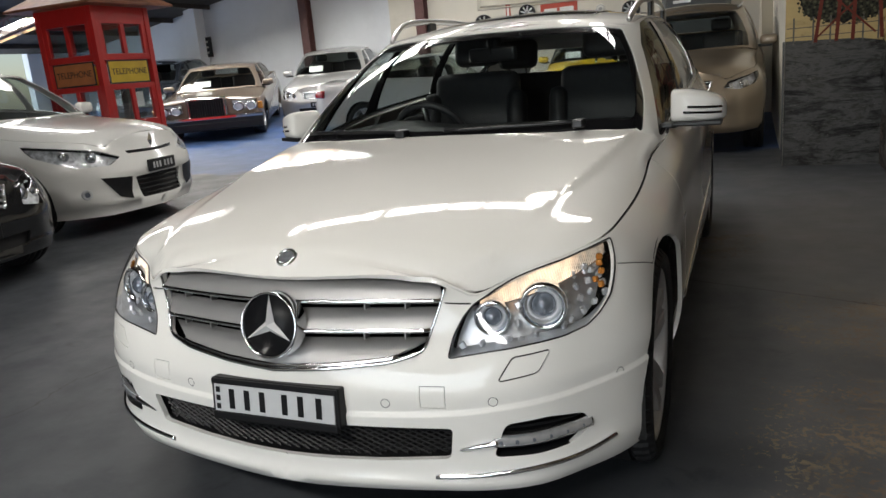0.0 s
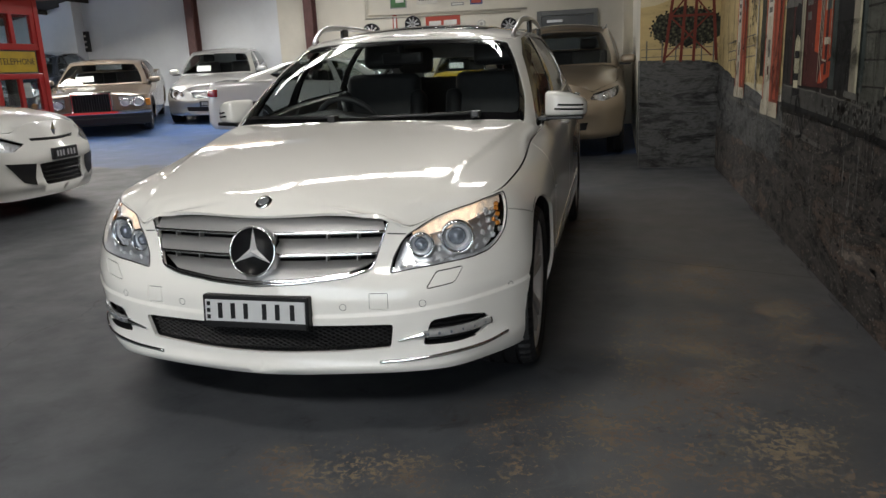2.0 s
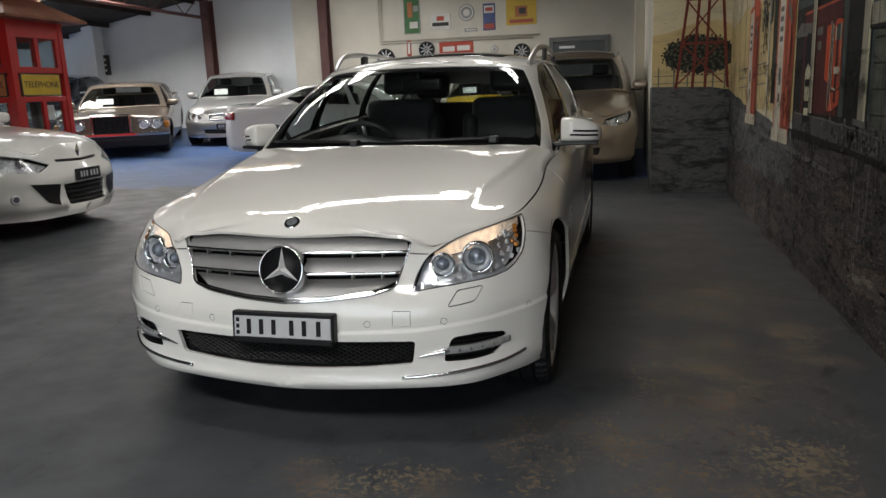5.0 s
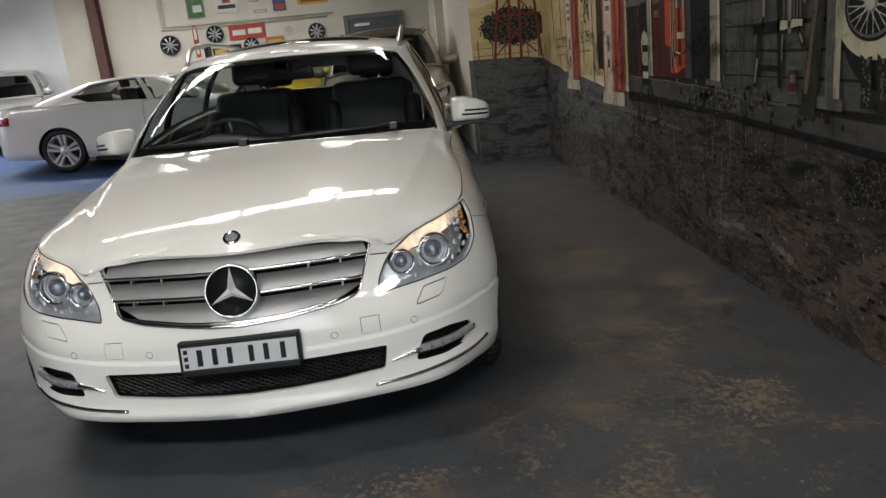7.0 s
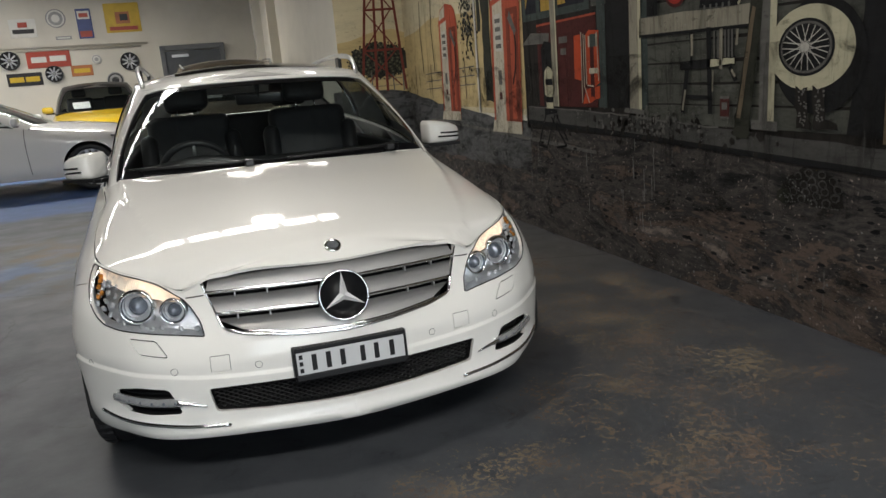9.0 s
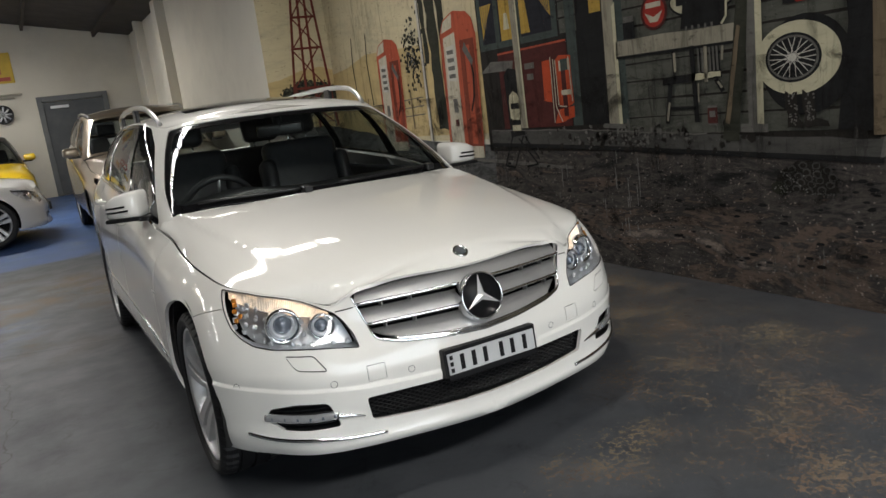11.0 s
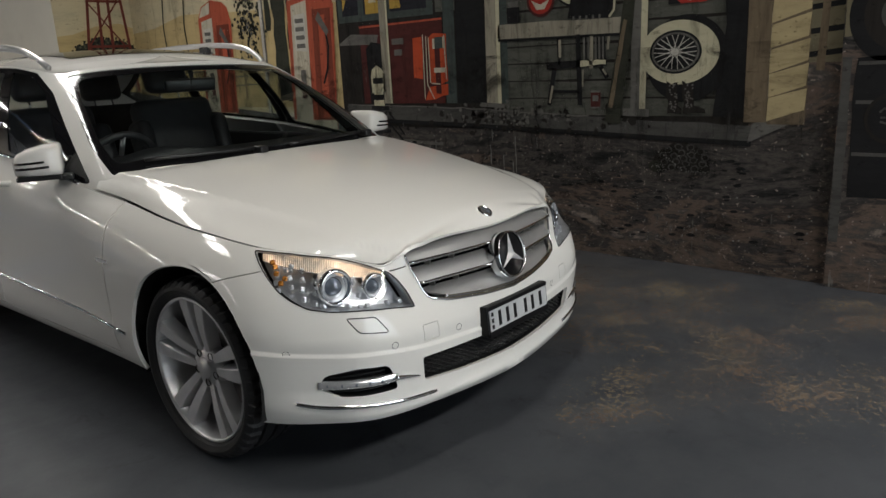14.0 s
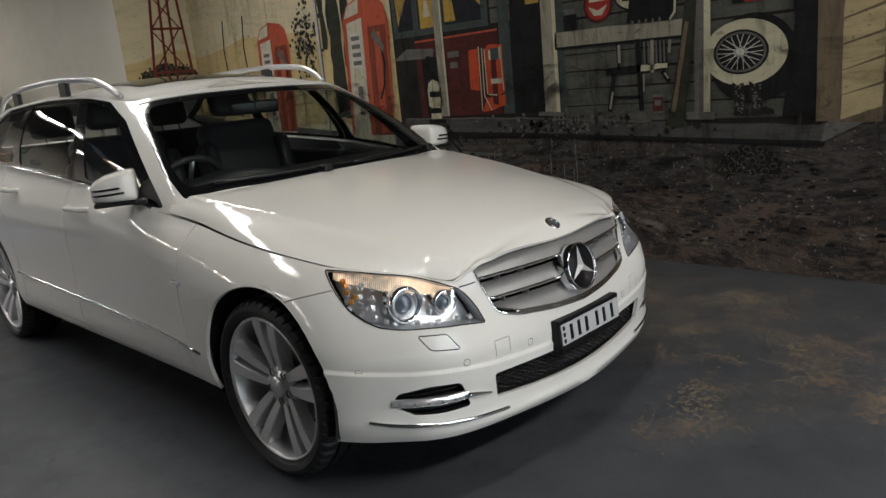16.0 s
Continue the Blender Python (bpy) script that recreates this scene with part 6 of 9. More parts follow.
def morph(spec, sx=1.0, fy=lambda y: y, fz=lambda z: z, sz=1.0, **changed):
    """A new form from the display car's by scaling its width, length and height."""
    out = dict(
        plan=[(x * sx, fy(y)) for x, y in spec["plan"]],
        stations=[((x * sx, fy(y)), [(fz(z), d * sx) for z, d in k]) for (x, y), k in [((0, -0.70), ROUND_NOSE[0]), ((0.43, -0.655), ROUND_NOSE[1])] + spec["stations"][2:]],
        hood_line=[(x * sx, fy(y), fz(z)) for x, y, z in spec["hood_line"]],
        hood_mid=[(fy(y), fz(z)) for y, z in [(-0.63, 0.70), (-0.612, 0.722), (-0.60, 0.748), (-0.58, 0.774), (-0.53, 0.80)] + [(-0.4, 0.832), (-0.2, 0.868), (0.0, 0.893), (0.25, 0.918), (0.47, 0.937), (0.8, 0.957)]],
        base=[(x * sx, fy(y), fz(z)) for x, y, z in spec["base"]],
        top=[(x * sx, fy(y), fz(z)) for x, y, z in spec["top"]],
        crown=[(fy(y), d * sz) for y, d in spec["crown"]],
        roll=[(fy(y), p) for y, p in (((-0.6, 3.0), (-0.3, 4.0), (0.2, 5.0), (0.7, 7.0)))],
    )
    out.update(changed)
    return out


def parked_car(name, label, m, spec, paint_mat, fy, fz, sx, lamps=None, grille=None, intake=None, grille_mat=None, bars=4, bar_mat=None, wheel_r=0.325, rim=0.24, spokes=5, deck=False, glow=False, rails=False, paper=False, lamp_rings=((0.64, -0.47, 0.61, 0.055), (0.53, -0.54, 0.60, 0.045)), twin=True, roof_mat=None, front_only=False, plate_z=0.42, clearance=0.2):
    """A parked car built from a form: bodywork, bonnet, glass, lamps, grille, mirrors, seats and wheels."""
    G = Form(**spec)
    t = thing(name, label, "car", m)
    g3 = lambda pts: G.on_side([(x * sx, fy(y), fz(z)) for x, y, z in pts])
    step = 0.06
    rear_y = fy(2.8)
    sf = G.s_at(0.868 * sx, 0.0)
    sr = G.s_at(0.877 * sx, rear_y)
    hu2 = lambda k: float(np.interp(k, np.arange(len(G.base_key)), G.base_key))
    s_of = lambda y: float(np.interp(y, G.plan[160:1150, 1], G.plan_s[160:1150]))
    hl2 = rounded(g3(lamps or [(0.44, -0.60, 0.54), (0.60, -0.53, 0.51), (0.72, -0.42, 0.55), (0.775, -0.30, 0.66), (0.762, -0.272, 0.722), (0.60, -0.455, 0.688), (0.49, -0.54, 0.652)]), 0.02)
    gr2 = rounded([(-0.2 if a == 0 else a, b) for a, b in g3(grille or [(0, -0.7, 0.53), (0.30, -0.66, 0.545), (0.37, -0.63, 0.69), (0, -0.62, 0.70)])], 0.02)
    it2 = rounded([(-0.2 if a == 0 else a, b) for a, b in g3(intake or [(0, -0.7, 0.26), (0.42, -0.64, 0.28), (0.45, -0.64, 0.36), (0, -0.7, 0.35)])], 0.015)
    r_arch = wheel_r + 0.035
    zc = wheel_r
    zf = float(G.mid(float(G.rim_line[0, 1]) - 0.009)) - 0.003
    top2 = [(0.0, zf), (G.line[0][0] * 0.6, zf - 0.004)] + [tuple(q) for q in spline(G.line, 6)]
    belt = [(x, y, z) for x, y, z in spec["base"][5:10]]
    top2 += [(s_of(y), z) for x, y, z in belt] + [(G.length, belt[-1][2])]
    ts2 = [top2[0][0]]
    for a, b in top2[1:]:
        ts2.append(max(a, ts2[-1] + 0.004))
    top2 = [(a, b[1]) for a, b in zip(ts2, top2)]
    zb = clearance
    out2 = [(0.0, zb), (sf, zb + 0.01), (sr, zb + 0.01), (G.length, zb + 0.05)] + top2[::-1]
    dl = [strip([(s_of(fy(y)), fz(0.27)), (s_of(fy(y + 0.02)), fz(0.6)), (s_of(fy(y + 0.02)), fz(0.98))], 0.009) for y in (0.72, 1.55)]
    c = sheet(G.side, out2, [("arch", circle(sf, zc, r_arch, 28)), ("arch", circle(sr, zc, r_arch, 28)), ("lamp", hl2), ("grille", gr2), ("intake", it2), ("gap", dl[0]), ("gap", dl[1])], step)
    b = piece("body", G.side, c[""], paint_mat, t, "painted bodywork", rim=0.012, both=True)
    if "gap" in c:
        piece("shut_line", G.side, c["gap"], DARK_VOID, b, offset=-0.008, both=True)
    hy2 = np.linspace(float(G.rim_line[0, 1]) + 0.003, fy(0.66), 30)
    y0 = float(hy2[0]) - 0.012
    ho = [(0.0, y0), (float(G.edge(hy2[0])) - 0.03, y0)] + [(float(G.edge(y)) - 0.006, float(y)) for y in hy2] + [(0.735 * sx, fy(0.665)), (0.60 * sx, fy(0.555)), (0.35 * sx, fy(0.468)), (0.0, fy(0.428))]
    piece("bonnet", G.hood, sheet(G.hood, ho, [], step)[""], paint_mat, t, "painted bonnet", rim=0.01, both=True)
    L = G.base_u[-1]
    ws2 = rounded([(-0.3, 0.04), (hu2(2.7), 0.04), (hu2(2.95), 0.3), (hu2(3.0), 0.7), (hu2(2.85), 0.95), (-0.3, 0.95)], 0.04)
    sw2 = rounded([(hu2(4.3), 0.05), (hu2(5.9), 0.05), (hu2(5.95), 0.93), (hu2(5.2), 0.90), (hu2(4.75), 0.70)], 0.03)
    rw2 = rounded([(hu2(6.1), 0.05), (hu2(7.6), 0.05), (hu2(8.2), 0.35), (hu2(7.8), 0.85), (hu2(6.15), 0.93)], 0.03)
    bw2 = rounded([(hu2(10.4), 0.15), (L + 0.3, 0.15), (L + 0.3, 0.9), (hu2(10.5), 0.9)], 0.05)
    gc2 = sheet(G.house, [(0, 0), (L, 0), (L, 1), (0, 1)], [("ws", ws2), ("sw", sw2), ("rw", rw2), ("bw", bw2)], step)
    piece("pillar_frame", G.house, gc2[""], roof_mat or paint_mat, t, rim=0.012, both=True)
    piece("windscreen", G.house, gc2["ws"], WINDSCREEN, t, "clear windscreen", offset=-0.004, both=True).visible_shadow = False
    for sgn in (1, -1):
        for k in ("sw", "rw"):
            piece("side_window", G.house, gc2[k], SIDE_GLASS, t, "tinted side window", offset=-0.005, mirror=sgn < 0).visible_shadow = False
    piece("rear_window", G.house, gc2["bw"], SIDE_GLASS, t, "tinted rear window", offset=-0.004, both=True).visible_shadow = False
    piece("roof", G.roof, sheet(G.roof, [(0, 0), (L, 0), (L, 1), (0, 1)], [], 0.09)[""], roof_mat or paint_mat, t, "painted roof", both=True)
    if deck:
        q = G.side(np.linspace(s_of(fy(2.3)), G.length, 24), np.full(24, belt[-1][2]))
        n = len(q)
        vs = np.vstack([q, q * [0, 1, 1] + [0, 0, 0.03]])
        f = [(i, i + 1, n + i + 1, n + i) for i in range(n - 1)]
        link("boot_lid", np.vstack([vs, vs * [-1, 1, 1]]), f + [tuple(k + 2 * n for k in w[::-1]) for w in f], paint_mat, t, "painted boot lid")
        for sgn in (1, -1):
            x, y, z = G.side([G.length - 0.86 * sx], [fz(0.80)])[0]
            lampb = part("tail_lamp", box_bm(-0.14, 0.12, -0.10, 0.03, -0.07, 0.06, 0.025, 3), mat("tail_lamp_red", (0.35, 0.01, 0.012), 0.15, coat=1.0, vary=0.2, scale=20), t, "red tail lamp", smooth=True)
            lampb.matrix_basis = Matrix.Translation((sgn * x, y, z)) @ pose(0, 0, 0, 0, 0, -sgn * 60)
    # front
    for sgn in (1, -1):
        lamp = piece("headlight", G.side, c["lamp"], CLEAR, t, "clear headlight", offset=0.003, mirror=sgn < 0)
        lamp.visible_shadow = False
        piece("housing", G.side, c["lamp"], LAMP_SILVER, lamp, offset=-0.05, mirror=sgn < 0)
        for cx, cy, cz, r in lamp_rings:
            p = G.side([G.s_near(cx * sx, fy(cy), fz(cz))], [fz(cz)])[0]
            v, f = lathe([(0.0, 0.0), (r * 0.55, -0.004), (r * 0.6, 0.01), (r * 0.85, -0.012), (r, -0.004), (r, 0.05)], 20, "y")
            o = link("lamp_ring", v, f, CHROME, lamp, "chrome lamp ring")
            o.matrix_basis = Matrix.Translation((sgn * (p[0] - 0.02), p[1] + 0.035, p[2])) @ pose(0, 0, 0, 0, 0, sgn * 25)
        # mirror
        x, y, z = 0.80 * sx, fy(0.80), fz(0.925)
        mm = part("door_mirror", box_bm(-0.10, 0.10, -0.05, 0.06, -0.055, 0.065, 0.045, 4), paint_mat, t, "door mirror", smooth=True)
        mm.matrix_basis = Matrix.Translation((sgn * (x + 0.115), y, z + 0.055))
        part("mirror_arm", box_bm(-0.12, 0.04, -0.02, 0.03, -0.075, -0.04, 0.01), BLACK_TRIM, mm).matrix_basis = Matrix.Diagonal((sgn, 1, 1, 1))
        for yw in (0.0, rear_y):
            wheel(t, sgn * (0.862 * sx - 0.115), yw, wheel_r, sgn, wheel_r, 0.215, rim, spokes, twin, detail=False)
            v, f = arch_well(r_arch + 0.012, 0.26 * sx, -0.16, 16)
            o = link("wheel_well", v, f, DARK_VOID, t)
            o.matrix_basis = Matrix.Translation((sgn * 0.56 * sx, yw, zc)) @ Matrix.Diagonal((sgn, 1, 1, 1))
    gg = piece("grille", G.side, c["grille"], DARK_VOID, t, "front grille", offset=-0.03, both=True)
    if grille_mat:
        pts = np.array([G.side([max(a, 0)], [bb])[0] for a, bb in dense([q for q in gr2 if q[0] >= 0], 0.05, False)])
        full = [tuple(p) for p in pts] + [(-p[0], p[1], p[2]) for p in pts[::-1]]
        v, f = tube([(p[0], p[1] - 0.004, p[2]) for p in full], 0.012, 6)
        link("grille_frame", v, f, grille_mat, gg, "chrome grille frame")
    gz = [b for _, b in gr2]
    gw = max(a for a, _ in gr2)
    for i in range(bars):
        z = min(gz) + (max(gz) - min(gz)) * (i + 0.7) / (bars + 0.5)
        xs2 = np.linspace(0, gw * 0.93, 8)
        p = G.side(xs2, np.full(8, z)) + [0, 0.012, 0]
        v, f = tube([(-a, bb, cc) for a, bb, cc in p[::-1]] + [tuple(q) for q in p[1:]], 0.009, 5)
        link("grille_bar", v, f, bar_mat or SILVER, gg)
    piece("air_intake", G.side, c["intake"], MESH_BLACK, t, "black lower air intake", offset=-0.03, both=True)
    p = G.side([0.0], [fz(plate_z)])[0]
    pt = part("number_plate", box_bm(-0.186, 0.186, -0.012, 0.02, -0.055, 0.055, 0.003, 1), BLACK_TRIM, t, "dark number plate with pale characters")
    pt.matrix_basis = Matrix.Translation((0, p[1] - 0.012, p[2]))
    for x in (-0.13, -0.085, -0.04, 0.03, 0.08, 0.13):
        part("character_bar", box_bm(x - 0.012, x + 0.012, -0.0145, -0.011, -0.028, 0.028), PLATE_WHITE, pt)
    part("underbody", box_bm(-0.68 * sx, 0.68 * sx, fy(-0.45), fy(3.6), zb + 0.02, zb + 0.14, 0.02), DARK_VOID, t)
    part("cabin_floor", box_bm(-0.74 * sx, 0.74 * sx, fy(0.7), fy(3.3), fz(0.34), fz(0.40)), DASH, t)
    part("dashboard", box_bm(-0.70 * sx, 0.70 * sx, fy(0.62), fy(1.05), fz(0.62), fz(0.90), 0.05, 3), DASH, t, "dark dashboard")
    for sgn in (1, -1):
        part("door_card", box_bm(sgn * 0.72 * sx - 0.02, sgn * 0.72 * sx + 0.02, fy(0.8), fy(3.0), fz(0.36), fz(0.90)), DASH, t)
        st = part("seat", box_bm(-0.24, 0.24, -0.06, 0.08, -0.25, 0.36, 0.05, 3), LEATHER, t, "dark seat", smooth=True)
        st.matrix_basis = Matrix.Translation((sgn * 0.36 * sx, fy(1.85), fz(0.78))) @ pose(0, 0, 0, -12, 0, 0)
        part("headrest", box_bm(-0.13, 0.13, -0.04, 0.05, 0.38, 0.54, 0.04, 3), LEATHER, st, smooth=True)
    part("rear_seat", box_bm(-0.62 * sx, 0.62 * sx, fy(2.5), fy(2.7), fz(0.4), fz(1.08), 0.05, 3), LEATHER, t, smooth=True)
    if paper:
        pp = part("price_card", box_bm(-0.15, 0.15, -0.002, 0.002, -0.10, 0.10), PAPER, t, "white price card behind the windscreen")
        pp.matrix_basis = Matrix.Translation((-0.30 * sx, fy(0.86), fz(1.03))) @ pose(0, 0, 0, -55, 0, 6)
    if rails:
        e = G.roof_edge()
        e = e[(e[:, 1] > fy(1.3)) & (e[:, 1] < fy(3.2)) & (e[:, 0] > 0.4)]
        for sgn in (1, -1):
            v, f = tube([(sgn * (a - 0.02), bb, cc + 0.035) for a, bb, cc in e[::6]], 0.014, 6)
            link("roof_rail", v, f, SILVER, t, "silver roof rail")
    return t, G


same = lambda v: v
CHAMPAGNE = mat("champagne_car_paint", (0.36, 0.295, 0.22), 0.3, 0.55, coat=1.0, vary=0.02, scale=3)
PEARL = mat("pearl_car_paint", (0.74, 0.73, 0.70), 0.28, coat=1.0, vary=0.015, scale=3)
BLACK_PAINT = mat("black_car_paint", (0.010, 0.010, 0.011), 0.18, coat=1.0, vary=0.02, scale=3)
NAVY_PAINT = mat("dark_blue_car_paint", (0.018, 0.022, 0.03), 0.2, 0.3, coat=1.0)
SILVER_PAINT = mat("silver_car_paint", (0.50, 0.50, 0.49), 0.3, 0.6, coat=1.0, vary=0.02, scale=3)
GOLD_PAINT = mat("pale_gold_car_paint", (0.22, 0.175, 0.135), 0.3, 0.5, coat=1.0, vary=0.02, scale=3)
YELLOW_PAINT = mat("yellow_car_paint", (0.62, 0.42, 0.02), 0.3, coat=1.0)


def stand(x, y, yaw):
    """Pose of a car by its front axle's middle; yaw 0 faces -y."""
    h = math.radians(yaw)
    d = Vector((-math.sin(h), math.cos(h)))
    z0, z1 = floor_z(y, x), floor_z(y + d.y * 2.7, x + d.x * 2.7)
    tilt = math.degrees(math.atan2(z1 - z0, 2.7))
    return Matrix.Translation((x, y, z0)) @ pose(0, 0, 0, 0, 0, yaw) @ pose(0, 0, 0, tilt, 0, 0)


# champagne four-wheel-drive behind the display car
fy1, fz1 = (lambda y: y * (1.12 if y < 0 else 0.965)), (lambda z: 0.055 + z * 1.15)
parked_car("sport_utility_car", "champagne metallic four-wheel-drive parked by the side wall", stand(0.34, 7.26, 0), morph(SPEC, 1.06, fy1, fz1, 1.1), CHAMPAGNE, fy1, fz1, 1.06,
           lamps=[(0.46, -0.60, 0.60), (0.60, -0.54, 0.58), (0.74, -0.40, 0.62), (0.79, -0.27, 0.69), (0.77, -0.25, 0.73), (0.62, -0.45, 0.69), (0.50, -0.54, 0.66)], grille=[(0, -0.7, 0.52), (0.30, -0.66, 0.54), (0.36, -0.64, 0.67), (0, -0.64, 0.69)], grille_mat=CHROME, bars=5, wheel_r=0.36, rim=0.27, rails=True, paper=True, clearance=0.26)
# white hatchback
fy2, fz2 = (lambda y: y * (1.2 if y < 0 else 0.93)), (lambda z: z * 1.10 + 0.02)
hatch, HG = parked_car("hatchback_car", "white hatchback with swept headlights parked beside the telephone box", stand(-4.95, 3.3, 96), morph(SPEC, 1.02, fy2, fz2, 1.1), PEARL, fy2, fz2, 1.02,
           lamps=[(0.40, -0.63, 0.585), (0.54, -0.58, 0.53), (0.70, -0.44, 0.54), (0.80, -0.16, 0.65), (0.79, -0.05, 0.735), (0.70, -0.30, 0.705), (0.56, -0.52, 0.655)],
           grille=[(0, -0.7, 0.585), (0.32, -0.67, 0.60), (0.34, -0.66, 0.625), (0, -0.68, 0.61)], intake=[(0, -0.7, 0.22), (0.28, -0.69, 0.225), (0.325, -0.68, 0.405), (0, -0.69, 0.415)], clearance=0.155, bars=1, bar_mat=BLACK_TRIM, lamp_rings=((0.62, -0.52, 0.60, 0.045), (0.72, -0.38, 0.63, 0.04)), wheel_r=0.315, rim=0.23, plate_z=0.475, spokes=8, twin=False)
for sgn in (1, -1):
    face = lambda x, y, z: HG.side([HG.s_near(x, fy2(y), fz2(z))], [fz2(z)])[0] * [sgn, 1, 1]
    corner = [np.array(q) for q in ((0.40, -0.68, 0.235), (0.375, -0.68, 0.415), (0.53, -0.65, 0.27), (0.665, -0.59, 0.44))]
    gridp = [face(*((corner[0] * (1 - u) + corner[2] * u) * (1 - w) + (corner[1] * (1 - u) + corner[3] * u) * w)) + [sgn * 0.004, -0.008, 0] for u in np.linspace(0, 1, 5) for w in np.linspace(0, 1, 4)]
    link("side_intake", gridp, [(i * 4 + j, i * 4 + j + 1, i * 4 + j + 5, i * 4 + j + 4) for i in range(4) for j in range(3)], BLACK_TRIM, hatch, "black side air intake")
    c = face(0.735, -0.50, 0.32)
    v, f = lathe([(0.0, -0.004), (0.03, -0.006), (0.034, -0.014), (0.044, -0.010), (0.05, 0.01)], 18, "y")
    fo = link("fog_lamp", v, f, HL_GREY, hatch, "round fog lamp")
    fo.matrix_basis = Matrix.Translation((c[0], c[1], c[2])) @ pose(0, 0, 0, 0, 0, sgn * 40)
    v, f = lathe([(0.0, -0.008), (0.024, -0.010)], 14, "y")
    link("fog_glass", v, f, LENS_GLASS, fo)
for z in (0.25, 0.29, 0.33, 0.37):
    p = HG.side(np.linspace(0, 0.30, 6), np.full(6, fz2(z))) + [0, 0.008, 0]
    v, f = tube([(-a, bb, cc) for a, bb, cc in p[::-1]] + [tuple(q) for q in p[1:]], 0.008, 5)
    link("intake_slat", v, f, BLACK_TRIM, hatch)
bz = HG.side([0.0], [fz2(0.68)])[0]
link("nose_badge", [(0, bz[1] - 0.02, bz[2] + 0.075), (0.038, bz[1] - 0.018, bz[2]), (0, bz[1] - 0.02, bz[2] - 0.075), (-0.038, bz[1] - 0.018, bz[2]), (0, bz[1] - 0.035, bz[2])], [(0, 1, 4), (1, 2, 4), (2, 3, 4), (3, 0, 4)], CHROME, hatch, "chrome diamond badge", smooth=False)
# black car at the end of the same row
parked_car("black_car", "glossy black car with chrome trimmed lamps", stand(-4.16, 1.0, 88), morph(SPEC, 1.0, same, same), BLACK_PAINT, same, same, 1.0, grille_mat=CHROME)
# pale gold vintage saloon
fy3, fz3 = (lambda y: y * (1.0 if y < 0 else 1.07)), (lambda z: z * 1.04)
OLD = morph(SPEC, 1.0, fy3, fz3, 0.7,
            plan=[(0, -0.74), (0.4, -0.735), (0.70, -0.72), (0.83, -0.67), (0.885, -0.56), (0.90, -0.40), (0.905, -0.2), (0.91, 0.0), (0.912, 0.3), (0.915, 1.2), (0.915, 2.3), (0.91, 3.1), (0.90, 3.6), (0.87, 3.95), (0.76, 4.05), (0.3, 4.08), (0, 4.08)],
            stations=[((0, -0.74), [(0.17, 0.08), (0.3, 0.02), (0.5, 0.0), (0.8, 0.0), (0.95, 0.01)]), ((0.83, -0.67), [(0.17, 0.08), (0.3, 0.02), (0.5, 0.0), (0.78, 0.0), (0.95, 0.03)]), ((0.91, 0.0), [(0.17, 0.06), (0.3, 0.02), (0.6, 0.0), (0.78, 0.01), (0.86, 0.05), (0.95, 0.12)]), ((0.915, 1.2), [(0.17, 0.06), (0.3, 0.02), (0.6, 0.0), (0.8, 0.01), (0.95, 0.07), (1.05, 0.12)]), ((0.915, 2.3), [(0.17, 0.06), (0.3, 0.02), (0.6, 0.0), (0.8, 0.01), (0.95, 0.07), (1.05, 0.12)]), ((0.90, 3.6), [(0.17, 0.08), (0.3, 0.02), (0.6, 0.0), (0.8, 0.01), (1.0, 0.08)]), ((0, 4.08), [(0.17, 0.1), (0.3, 0.02), (0.6, 0.0), (1.0, 0.06)])],
            hood_line=[(0.60, -0.73, 0.80), (0.80, -0.68, 0.805), (0.86, -0.55, 0.81), (0.87, -0.3, 0.82), (0.865, 0.0, 0.835), (0.86, 0.4, 0.86), (0.85, 0.72, 0.885), (0.84, 0.80, 0.89)],
            hood_mid=[(-0.75, 0.85), (-0.70, 0.875), (-0.5, 0.89), (0, 0.92), (0.4, 0.945), (0.8, 0.965)])
old, OG = parked_car("vintage_saloon", "pale gold vintage saloon with upright grille and round lamps", stand(-8.65, 9.9, 29) @ Matrix.Diagonal((1.1, 1, 0.9, 1)), OLD, GOLD_PAINT, fy3, fz3, 1.0,
                     lamps=[(0.42, -0.73, 0.58), (0.82, -0.67, 0.58), (0.83, -0.66, 0.76), (0.42, -0.73, 0.76)], grille=[(0, -0.74, 0.5), (0.30, -0.74, 0.5), (0.30, -0.74, 0.77), (0, -0.74, 0.77)], intake=[(0, -0.74, 0.22), (0.5, -0.73, 0.22), (0.5, -0.73, 0.30), (0, -0.74, 0.30)], bars=0, lamp_rings=((0.72, -0.70, 0.645, 0.085), (0.53, -0.72, 0.645, 0.085)), wheel_r=0.345, rim=0.22, spokes=12, twin=False, plate_z=0.36, deck=False, paper=True)
shell = part("radiator_shell", box_bm(-0.33, 0.33, -0.83, -0.70, 0.48, 0.90, 0.03, 2), CHROME, old, "upright chrome radiator shell")
part("radiator_face", box_bm(-0.29, 0.29, -0.836, -0.828, 0.51, 0.86), DARK_VOID, shell)
for i in range(15):
    x = -0.28 + i * 0.04
    part("radiator_slat", box_bm(x - 0.007, x + 0.007, -0.845, -0.832, 0.51, 0.86), BLACK_TRIM, shell)
